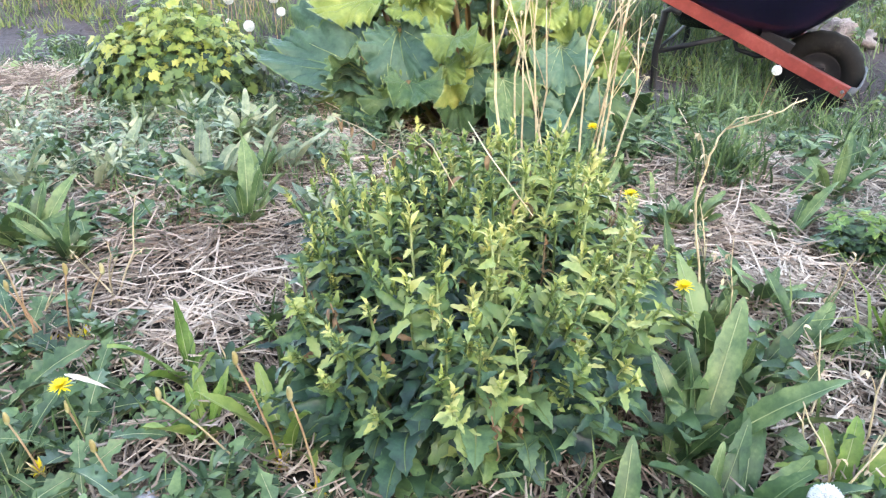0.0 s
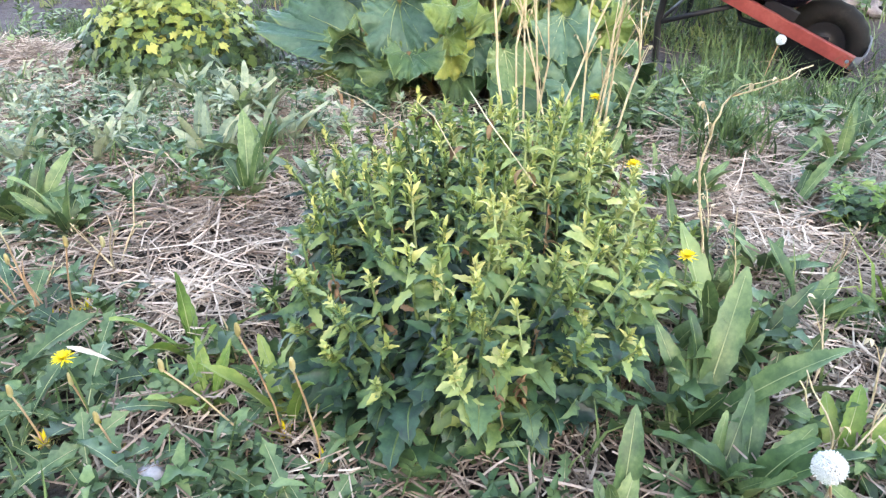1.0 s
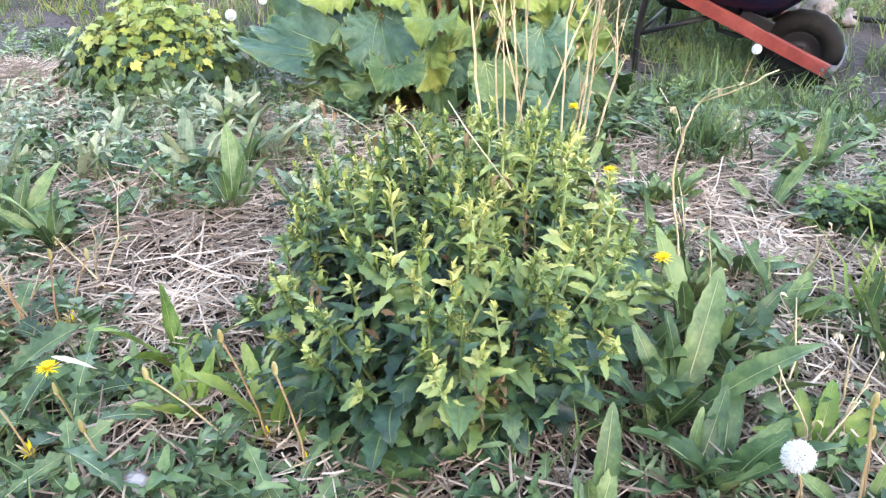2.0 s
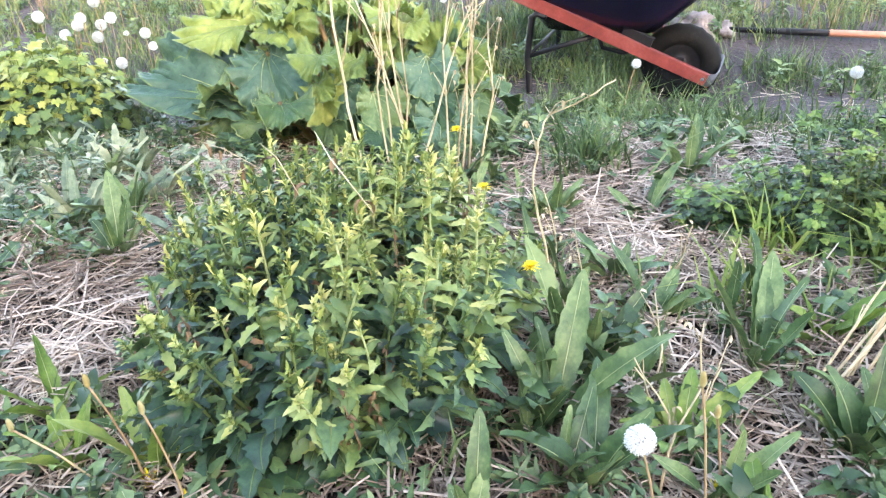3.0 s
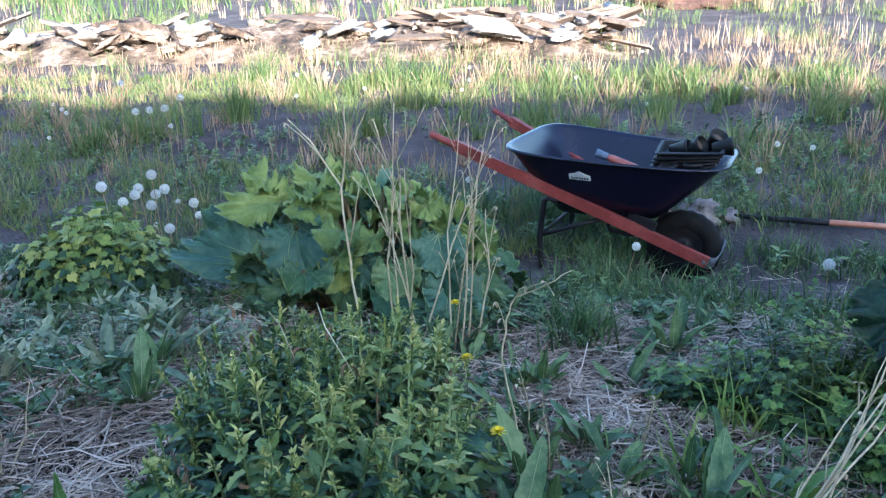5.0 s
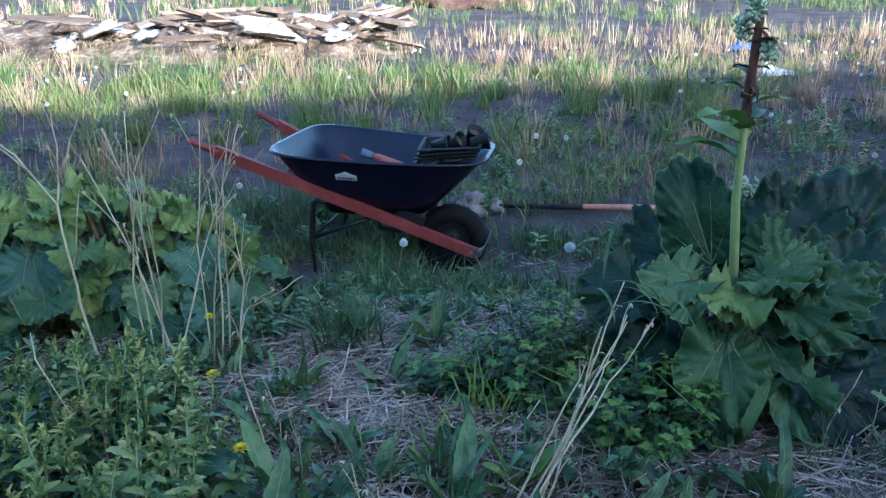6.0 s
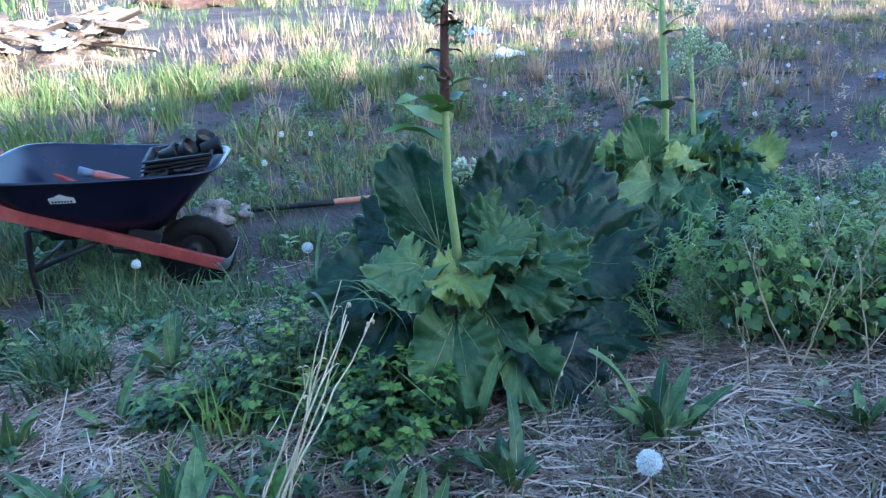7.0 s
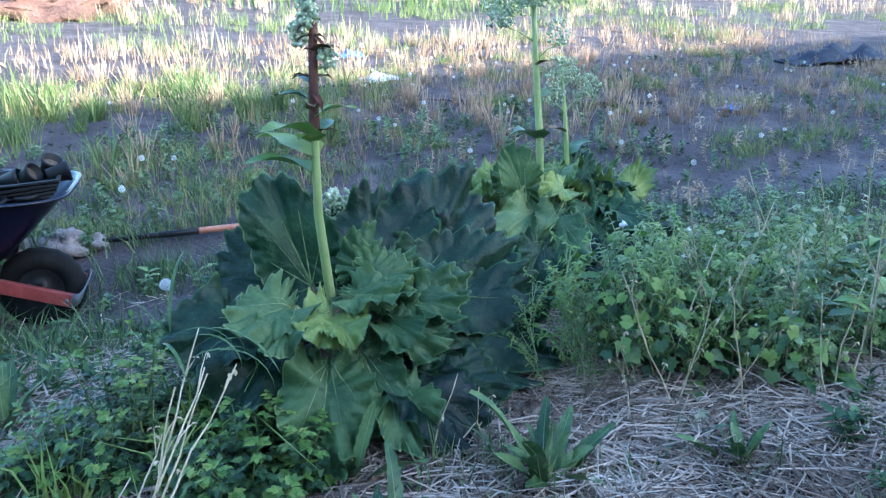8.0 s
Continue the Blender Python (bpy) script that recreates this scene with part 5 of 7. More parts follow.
    for i, (x, y, n) in enumerate(((3.45, 1.95, 5), (3.75, 1.98, 6), (3.58, 1.84, 5), (3.92, 1.74, 7), (4.2, 1.7, 7), (4.15, 2.0, 6), (4.45, 2.05, 6), (2.0, 2.1, 3), (1.9, 1.7, 4), (1.75, 1.6, 3), (2.25, 1.6, 4), (0.5, 1.75, 4), (0.95, 1.7, 2), (2.95, 1.95, 2))):
        c = thing("dead_stalk_clump", "few thin bleached dead stems rising from straw mulch", "dry stalks", "thin dead stems")
        for k in range(n):
            a = Vector((x + r.uniform(-0.12, 0.12), y + r.uniform(-0.1, 0.1), 0.04))
            d = Vector((r.uniform(-0.5, 0.5), r.uniform(-0.3, 0.3), 1)).normalized()
            L = r.uniform(0.2, 0.58) if x > 3 else r.uniform(0.1, 0.26)
            dry_stalk(c, [a, a + d * L * 0.5 + Vector((r.uniform(-0.02, 0.02), 0, 0)), a + d * L], r, 0.0026, 3 if x > 3 else 1)


make_dry_clumps()

# ---- small shrubs and weeds ----
def spray_mesh(k):
    r = random.Random(400 + k)
    B = Buf()
    bend = Vector((r.uniform(-0.04, 0.04), r.uniform(-0.04, 0.04), 0))
    tube(B, [bend * s * s + Vector((0, 0, 0.3 * s)) for s in (0, 0.4, 0.7, 1)], [0.0032, 0.0028, 0.002, 0.001], 5, 2, False)
    for i in range(20):
        s = 0.18 + 0.82 * i / 20
        p = bend * s * s + Vector((0, 0, 0.3 * s))
        a = i * 2.4 + r.uniform(-0.5, 0.5)
        d = Vector((math.cos(a), math.sin(a), r.uniform(0.2, 1.2))).normalized()
        L = r.uniform(0.03, 0.055) * (1.15 - 0.5 * s)
        q = p + d * L
        tube(B, [p, q], [0.0009, 0.0006], 3, 2, False)
        young = 1 if s > 0.86 or r.random() < 0.06 else 0
        side = d.cross(Vector((0, 0, 1))).normalized()
        for m, w in ((1.0, 0), (0.75, 1), (0.75, -1), (0.45, 1), (0.45, -1)):
            l = r.uniform(0.014, 0.026)
            leaf(B, p + d * L * m, d + side * w * r.uniform(0.7, 1.3) + Vector((0, 0, r.uniform(-0.3, 0.3))), l, l * r.uniform(0.5, 0.75), r.uniform(0.2, 1.3), 0.4, ovate, 5, young, 0.2, r.uniform(-0.5, 0.5), 0.06, r)
    return B.mesh("branch", ["currant", "weed_bright", "bush_stem"])


SMALL = [spray_mesh(k) for k in range(8)]
make_shrub("small_shrub", "low bright green shrub with small lobed leaves, in straw mulch", 2.34, 2.4, 0.25, 0.22, 0.27, 46, SMALL, 0.3, 71, 0.4, 0.9, vary=(0.4, 1.3))
make_shrub("small_shrub", "low bright green shrub with small lobed leaves, in straw mulch", 2.5, 2.1, 0.17, 0.16, 0.18, 40, SMALL, 0.3, 72, 0.4, 0.9, vary=(0.4, 1.3))
make_shrub("small_shrub", "low bright green shrub with small lobed leaves, in straw mulch", 2.08, 2.42, 0.13, 0.12, 0.13, 16, SMALL, 0.3, 73, 0.4, 0.9, vary=(0.4, 1.3))


def sprig_mesh(k, n=9, size=0.028, mat="weed", prof=lance, h=0.14, wide=0.35):
    r = random.Random(500 + k)
    B = Buf()
    pts = [Vector((0, 0, h * s)) + Vector((r.uniform(-1, 1), r.uniform(-1, 1), 0)) * 0.02 * s for s in (0, 0.5, 1)]
    tube(B, pts, [0.0022, 0.0016, 0.0008], 4, 1, False)
    for i in range(n):
        s = 0.15 + 0.85 * i / n
        a = i * 2.4 + r.uniform(-0.5, 0.5)
        leaf(B, pts[0].lerp(pts[2], s), (math.cos(a), math.sin(a), r.uniform(0.1, 1.0)), size * r.uniform(0.7, 1.4), size * wide * r.uniform(0.8, 1.2), r.uniform(0.2, 1.2), 0.3, prof, 4, 0, 0.12, r.uniform(-0.4, 0.4), 0, r)
    return B.mesh("sprig", [mat, "bush_stem"])


def mustard_mesh(k):
    """A wiry, much-branched weed with small sparse leaves and tiny white flowers."""
    r = random.Random(700 + k)
    B = Buf()

    def grow(p, d, L, rad, level):
        n = 4
        for i in range(n):
            q = p + d * (L / n)
            tube(B, [p, q], [rad, rad * 0.9], 4, 1, False)
            if level < 2:
                for _ in range(2 if level == 0 and i else 1):
                    e = (d + Vector((r.uniform(-1, 1), r.uniform(-1, 1), r.uniform(-0.1, 0.6))) * 0.95).normalized()
                    grow(q, e, L * r.uniform(0.4, 0.6), rad * 0.6, level + 1)
            for _ in range(2):
                a = r.uniform(0, 6.28)
                leaf(B, q, (math.cos(a), math.sin(a), r.uniform(-0.2, 0.7)), r.uniform(0.012, 0.034), 0.0085, 0.8, 0.3, lance, 3, 0, rnd=r)
            d = (d + Vector((r.uniform(-1, 1), r.uniform(-1, 1), r.uniform(-0.2, 0.3))) * 0.12).normalized()
            p = q
        if level == 2 and r.random() < 0.012:
            panicle(B, r, p, 0.008, 0.006, 4, 2)

    grow(Vector((0, 0, 0)), Vector((0, 0, 1)), 0.31, 0.0024, 0)
    return B.mesh("stem", [("weed", "weed_bright", "weed_pale")[k % 3], "pale_stem", "fluff"])


PALE_LEAFY = [branch_mesh(70 + k, 3, 0.045, 16, 0.35, "weed_bright", "weed_pale", 0.5, 0.3) for k in range(6)]
LEAFY = [branch_mesh(60 + k, 3, 0.05, 16, 0.35, "weed", "weed_bright", 0.75, 0.3) for k in range(6)]


def make_mustard():
    meshes = [mustard_mesh(k) for k in range(6)]
    r = random.Random(81)
    for x, y, n, s, rx in ((3.62, 2.06, 18, 0.9, 0.3), (4.12, 2.16, 18, 0.8, 0.34), (4.72, 2.35, 14, 0.72, 0.32), (3.32, 2.08, 4, 0.7, 0.14), (4.5, 2.0, 11, 0.6, 0.25), (3.85, 1.84, 9, 0.6, 0.22), (4.25, 1.78, 9, 0.55, 0.24)):
        w = thing("wiry_weed", "wiry branching green weed with tiny white flowers, growing from straw mulch", "weed", "wiry weeds", at=pose(x, y, lie(x, y)))
        for i in range(n):
            q, a = math.sqrt((i + 0.5) / n), i * 2.4
            px, py = q * math.cos(a) * rx, q * math.sin(a) * rx * 0.8
            v = Vector((px * 0.6 + r.uniform(-0.06, 0.06), py * 0.6 + r.uniform(-0.06, 0.06), 0.42))
            m = v.to_track_quat("Z", "Y").to_matrix().to_4x4() @ pose(0, 0, 0, 0, 0, r.uniform(0, 360)) @ Matrix.Scale(s * r.uniform(0.6, 1.15), 4)
            m.translation = (px * 0.6, py * 0.6, -0.01)
            part("stem", meshes[((1, 2, 4, 5) if x > 4 else (0, 1, 3, 4))[i % 4]], w, at=m)
        # leafy lower branches
        for i in range(int(n * 1.6) if n > 5 else 0):
            q, a = math.sqrt((i + 0.5) / (n * 1.6)), i * 2.4
            v = Vector((q * math.cos(a) * rx * 1.1, q * math.sin(a) * rx * 0.9, s * 0.36 * r.uniform(0.55, 1.1)))
            m = v.to_track_quat("Z", "Y").to_matrix().to_4x4() @ pose(0, 0, 0, 0, 0, r.uniform(0, 360)) @ Matrix.Diagonal((1.1, 1.1, v.length / 0.35, 1))
            part("branch", (PALE_LEAFY if x > 4 else LEAFY)[i % 6], w, at=m)
        # broad lower leaves
        for i in range(46 if n > 5 else 0):
            a = r.uniform(0, 6.28)
            B = Buf()
            L = r.uniform(0.06, 0.13)
            leaf(B, (rx * 0.6 * math.cos(a) * r.random(), rx * 0.5 * math.sin(a), r.uniform(0.02, 0.26)), (math.cos(a), math.sin(a), r.uniform(0.2, 0.8)), L, L * 0.45, 1.0, 0.25, ovate, 6, 0, 0.12, 0, 0.04, r)
            part("leaf", B.mesh("leaf", ["weed_bright" if i % 2 else "weed"]), w)


make_mustard()


# ---- rosettes ----
def rosette_leaf(k, kind):
    r = random.Random(900 + k)
    B = Buf()
    if kind == "dandelion":
        leaf(B, (0, 0, 0), (1, 0, 0.9), r.uniform(0.1, 0.19), r.uniform(0.026, 0.042), r.uniform(0.4, 1.6), 0.45, tongue, 15, 0, r.uniform(0.3, 0.5), r.uniform(-0.6, 0.6), 0.12, r, 1)
    else:
        leaf(B, (0, 0, 0), (1, 0, r.uniform(1.1, 3.0)), r.uniform(0.13, 0.25), r.uniform(0.028, 0.052), r.uniform(0.2, 1.4), 0.45, dock, 16, 0, 0.07, r.uniform(-0.8, 0.8), 0.13, r, 1)
    return B


ROSETTE = {}
for kind, mats in (("dandelion", ("dandelion", "weed_grey")), ("dock", ("weed", "weed_bright", "weed_grey"))):
    for mat in mats:
        ROSETTE[kind, mat] = [rosette_leaf(k, kind).mesh("leaf", [mat, "rib"]) for k in range(8)]


def rosette(kind, mat, x, y, n, size, turn, seed, label):
    p = thing(kind + "_plant", label, "weed", kind + " plants", at=upright(x, y, turn, 1.0, 0.0))
    r = random.Random(seed)
    for i in range(n):
        m = pose(0, 0, 0.0, 0, r.uniform(-20, 12 if kind == "dock" else 30), i * 137.5 + r.uniform(-25, 25)) @ pose(0.008, 0, 0) @ Matrix.Scale(size * r.uniform(0.7, 1.15), 4)
        part("leaf", r.choice(ROSETTE[kind, mat]), p, at=m)
    return p


DOCKS = [(1.69, 1.84, 9, 1.0, "weed"), (1.78, 1.76, 7, 0.85, "weed"), (1.62, 1.62, 7, 0.8, "weed"), (0.9, 1.5, 8, 0.95, "weed_bright"), (1.02, 1.58, 5, 0.75, "weed"), (0.2, 2.96, 7, 0.75, "weed_grey"), (0.34, 2.72, 8, 0.8, "weed_grey"),
         (0.5, 2.5, 8, 0.8, "weed_grey"), (0.62, 2.62, 6, 0.65, "weed_grey"), (0.3, 2.4, 7, 0.7, "weed_grey"), (-0.02, 2.7, 7, 0.8, "weed_grey"), (0.62, 2.25, 7, 0.75, "weed"), (1.9, 2.5, 9, 0.8, "weed"), (1.8, 2.25, 7, 0.75, "weed"),
         (1.86, 1.98, 8, 0.8, "weed"), (2.0, 1.98, 6, 0.7, "weed_grey"), (3.05, 1.8, 9, 0.95, "weed_grey"), (2.69, 2.06, 8, 0.8, "weed_grey"), (2.2, 1.6, 8, 0.8, "weed"), (1.9, 1.5, 7, 0.75, "weed"), (2.35, 1.75, 7, 0.7, "weed_grey"),
         (1.62, 2.45, 6, 0.65, "weed"), (1.7, 2.62, 8, 0.8, "weed"), (2.45, 1.85, 6, 0.6, "weed"), (-0.3, 2.55, 6, 0.7, "weed_grey"), (1.4, 1.25, 8, 0.85, "weed"), (1.75, 1.3, 9, 0.9, "weed"), (2.1, 1.35, 8, 0.9, "weed_bright"), (1.5, 2.75, 7, 0.7, "weed")]
DANDELIONS = [(0.55, 1.42, 11, 1.0, "weed"), (0.68, 1.5, 9, 0.9, "weed"), (0.45, 1.62, 9, 0.8, "weed"), (0.75, 1.32, 10, 0.9, "weed"), (1.05, 1.32, 10, 0.9, "weed"), (0.5, 1.25, 10, 0.85, "weed"), (0.3, 1.9, 8, 0.8, "weed_grey"), (0.1, 2.1, 9, 0.8, "weed_grey"),
              (-0.15, 2.3, 9, 0.85, "weed_grey"), (0.35, 2.15, 8, 0.7, "weed_grey"), (-0.4, 2.1, 10, 0.9, "weed_grey"), (-0.6, 2.5, 9, 0.8, "weed_grey"), (0.05, 1.8, 10, 0.9, "weed_grey"), (-0.1, 1.6, 10, 0.9, "weed"), (0.2, 1.55, 10, 0.9, "weed"),
              (1.9, 2.75, 9, 0.7, "weed"), (2.1, 2.7, 8, 0.7, "weed"), (2.55, 1.55, 10, 0.8, "weed"), (3.4, 1.75, 8, 0.7, "weed_grey"), (2.2, 2.0, 9, 0.7, "weed"), (1.95, 2.3, 8, 0.6, "weed"), (1.2, 2.45, 8, 0.7, "weed"), (1.0, 2.35, 9, 0.7, "weed_grey"),
              (2.6, 1.75, 7, 0.7, "weed"), (3.9, 1.7, 8, 0.7, "weed"), (2.3, 2.9, 8, 0.7, "weed"), (2.75, 3.0, 9, 0.8, "weed"), (0.3, 3.5, 9, 0.8, "weed_grey"), (1.6, 3.1, 9, 0.8, "weed")]
DOCKS += [(1.66, 1.66, 9, 1.15, "weed"), (1.72, 1.52, 9, 1.1, "weed"), (1.86, 1.62, 8, 1.0, "weed_bright"), (1.6, 1.78, 9, 1.1, "weed"), (1.95, 1.42, 9, 1.1, "weed_bright"), (2.12, 1.6, 9, 1.05, "weed"), (2.3, 1.5, 9, 1.05, "weed_bright"),
          (2.02, 1.82, 9, 1.0, "weed"), (2.16, 1.92, 8, 0.95, "weed_bright"), (2.38, 1.64, 8, 0.95, "weed"), (1.55, 1.4, 9, 1.1, "weed"), (1.7, 2.0, 8, 0.9, "weed"), (1.8, 2.12, 8, 0.85, "weed"), (1.62, 2.2, 8, 0.8, "weed"), (2.5, 1.45, 9, 1.0, "weed"),
          (1.05, 1.5, 8, 1.0, "weed_bright"), (0.8, 1.62, 8, 0.95, "weed_bright"), (0.45, 2.35, 9, 0.9, "weed_grey"), (0.55, 2.42, 9, 0.9, "weed"), (0.62, 2.2, 8, 0.9, "weed"), (0.3, 2.72, 9, 0.9, "weed"), (0.1, 2.85, 8, 0.85, "weed_grey")]
DANDELIONS += [(0.55, 1.45, 12, 1.2, "weed"), (0.62, 1.36, 12, 1.2, "weed"), (0.72, 1.42, 12, 1.15, "weed"), (0.44, 1.5, 12, 1.2, "weed"), (0.82, 1.3, 12, 1.1, "weed"), (0.95, 1.28, 11, 1.1, "weed"), (0.38, 1.7, 11, 1.1, "weed"), (1.15, 1.3, 11, 1.0, "weed")]
# bare straw shows through in these places
STRAW_PATCHES = ((-0.77, 3.05, 0.3), (0.58, 1.9, 0.19), (0.74, 1.84, 0.14), (0.84, 1.41, 0.09), (1.85, 2.34, 0.19), (1.8, 2.6, 0.14), (1.96, 2.14, 0.13), (2.12, 2.2, 0.1), (3.25, 1.95, 0.2), (3.7, 1.8, 0.22), (4.1, 1.75, 0.22))
DANDELIONS += [(0.48, 1.32, 12, 1.0, "weed"), (0.58, 1.27, 12, 1.0, "weed"), (0.66, 1.34, 11, 0.95, "weed"), (0.52, 1.4, 12, 1.0, "weed"), (0.62, 1.48, 11, 0.95, "weed"), (0.42, 1.44, 11, 1.0, "weed"), (0.7, 1.24, 12, 1.0, "weed"), (0.36, 1.56, 11, 0.95, "weed"),
               (0.98, 1.4, 10, 0.85, "weed"), (1.12, 1.36, 10, 0.85, "weed"), (1.2, 1.28, 10, 0.9, "weed"), (1.3, 1.3, 10, 0.9, "weed"), (1.02, 1.26, 10, 0.9, "weed"), (0.6, 1.6, 10, 0.85, "weed")]
rp = random.Random(45)
for _ in range(90):
    x, y = rp.uniform(-0.7, 1.0), rp.uniform(1.15, 2.95)
    if (x - 1.26) ** 2 + (y - 1.88) ** 2 > 0.2 and noise.noise((x * 1.6, y * 1.6, 8)) > -0.1:
        (DOCKS if rp.random() < 0.45 and y > 2 else DANDELIONS).append((x, y, rp.randint(6, 10), rp.uniform(0.55, 0.95), rp.choice(["weed", "weed_grey", "weed_grey" if y > 1.9 else "weed"])))
for _ in range(46):
    x, y = rp.uniform(1.45, 2.7), rp.uniform(1.05, 2.9)
    if noise.noise((x * 1.9, y * 1.9, 5)) > -0.12 and (x - 1.26) ** 2 + (y - 1.88) ** 2 > 0.2:
        (DOCKS if rp.random() < 0.65 else DANDELIONS).append((x, y, rp.randint(5, 9), rp.uniform(0.5, 0.9), rp.choice(["weed", "weed", "weed_grey"])))
def on_straw(x, y, k=1.0):
    return any((x - a) ** 2 + (y - b) ** 2 < (c * k) ** 2 for a, b, c in STRAW_PATCHES)


DOCKS = [d for d in DOCKS if not on_straw(d[0], d[1], 0.85)]
DANDELIONS = [d for d in DANDELIONS if not on_straw(d[0], d[1], 1.1)]
for _ in range(26):
    x, y = rp.uniform(-0.1, 0.48), rp.uniform(1.4, 2.05)
    (DANDELIONS if rp.random() < 0.7 else DOCKS).append((x, y, rp.randint(8, 11), rp.uniform(0.85, 1.05), "weed"))
for _ in range(34):
    x, y = rp.uniform(1.25, 2.3), rp.uniform(2.62, 3.5)
    if not on_straw(x, y, 0.8):
        (DOCKS if rp.random() < 0.5 else DANDELIONS).append((x, y, rp.randint(6, 9), rp.uniform(0.6, 0.9), "weed"))
DOCKS += [(3.42, 1.62, 10, 0.85, "weed"), (2.68, 2.02, 7, 1.0, "weed_grey"), (3.01, 1.78, 9, 1.15, "weed"), (1.74, 1.85, 10, 0.85, "weed"), (1.68, 1.52, 6, 0.7, "weed")]
DOCKS = [d for d in DOCKS if not on_straw(d[0], d[1], 0.7)]
DANDELIONS = [d for d in DANDELIONS if not on_straw(d[0], d[1], 0.8)]
for i, (x, y, n, s, mat) in enumerate(DOCKS):
    rosette("dock", "weed" if mat == "weed_grey" and x > 1.4 else "weed_bright" if mat == "weed" and x > 1.9 and i % 5 == 0 else mat, x, y, n + 1, s * (0.62 if y < 1.45 and x > 1.2 else 0.95 if mat == "weed_grey" else 0.72 if mat == "weed_bright" else 0.88), 50 * i, 1000 + i, "dock plant with upright tongue-shaped green leaves, in straw mulch")
for i, (x, y, n, s, mat) in enumerate(DANDELIONS):
    rosette("dandelion", "dandelion" if mat == "weed" else mat, x, y, n + 3, s * 0.86, 70 * i, 1100 + i, "dandelion rosette with toothed green leaves, in straw mulch")


# ---- dandelion flowers, buds and clocks ----
def stem_mesh(h, lean, mat, rad=0.0022):
    B = Buf()
    tube(B, [(0, 0, 0), (lean * 0.2, 0, h * 0.4), (lean * 0.6, 0, h * 0.75), (lean, 0, h)], [rad * 1.2, rad, rad * 0.95, rad * 0.9], 6, 0, False)
    return B.mesh("stem", [mat])


def clock_mesh(k, seeds=150, hairs=9):
    """A ball of seeds, each a thin beak with a parasol of hairs."""
    r = random.Random(1300 + k)
    B, n = Buf(), seeds
    for i in range(n):
        zz = 1 - 2 * (i + 0.5) / n
        a = i * 2.39996
        q = math.sqrt(1 - zz * zz)
        d = Vector((q * math.cos(a), q * math.sin(a), zz))
        s, t = d.orthogonal().normalized(), None
        t = d.cross(s)
        rr_ = 0.0165 * r.uniform(0.92, 1.06)
        p = d * rr_
        B.add([d * 0.004 + s * 0.0003, d * 0.004 - s * 0.0003, p], [(0, 1, 2)], 1)
        for j in range(hairs):
            b = 2 * math.pi * j / hairs + r.random()
            e = (s * math.cos(b) + t * math.sin(b))
            tip = p + d * 0.0045 * r.uniform(0.6, 1.3) + e * 0.0075 * r.uniform(0.7, 1.15)
            w = d.cross(e) * 0.0006
            B.add([p - w * 0.5, p + w * 0.5, tip + w, tip - w], [(0, 1, 2, 3)], 0)
    for i in range(26):
        zz, a = 1 - 2 * (i + 0.5) / 26, i * 2.39996
        q = math.sqrt(1 - zz * zz)
        d = Vector((q * math.cos(a), q * math.sin(a), zz))
        s = d.orthogonal().normalized()
        t = d.cross(s)
        B.add([d * 0.0135 + (s * math.cos(b) + t * math.sin(b)) * 0.0036 for b in (0, 1.57, 3.14, 4.71)], [(0, 1, 2, 3)], 0)
    c = 0.005
    B.add([(c, 0, 0), (0, c, 0), (-c, 0, 0), (0, -c, 0), (0, 0, c), (0, 0, -c)], [(0, 1, 4), (1, 2, 4), (2, 3, 4), (3, 0, 4), (1, 0, 5), (2, 1, 5), (3, 2, 5), (0, 3, 5)], 1)
    return B.mesh("seed_head", ["fluff", "seed"])


def flower_mesh():
    r = random.Random(5)
    B = Buf()
    for i in range(70):
        e = i / 70
        a = i * 2.4
        leaf(B, (0, 0, 0.004), (math.cos(a), math.sin(a), 0.1 + 2.2 * (1 - e)), 0.012 + 0.008 * e, 0.0042, 0.3, 0.2, tongue, 3, 0, rnd=r)
    for i in range(10):
        a = i * 0.63
        leaf(B, (0, 0, -0.002), (math.cos(a), math.sin(a), 0.3), 0.012, 0.004, 1.4, 0.2, lance, 3, 1, rnd=r)
    return B.mesh("flower_head", ["yellow", "weed"])


def bud_mesh():
    B = Buf()
    tube(B, [(0, 0, -0.005), (0.0004, 0, 0.0), (0.0006, 0.0004, 0.008), (0, 0.0008, 0.015), (0, 0, 0.02)], [0.0022, 0.0046, 0.005, 0.004, 0.0024], 9, 0)
    return B.mesh("bud", ["bud"])


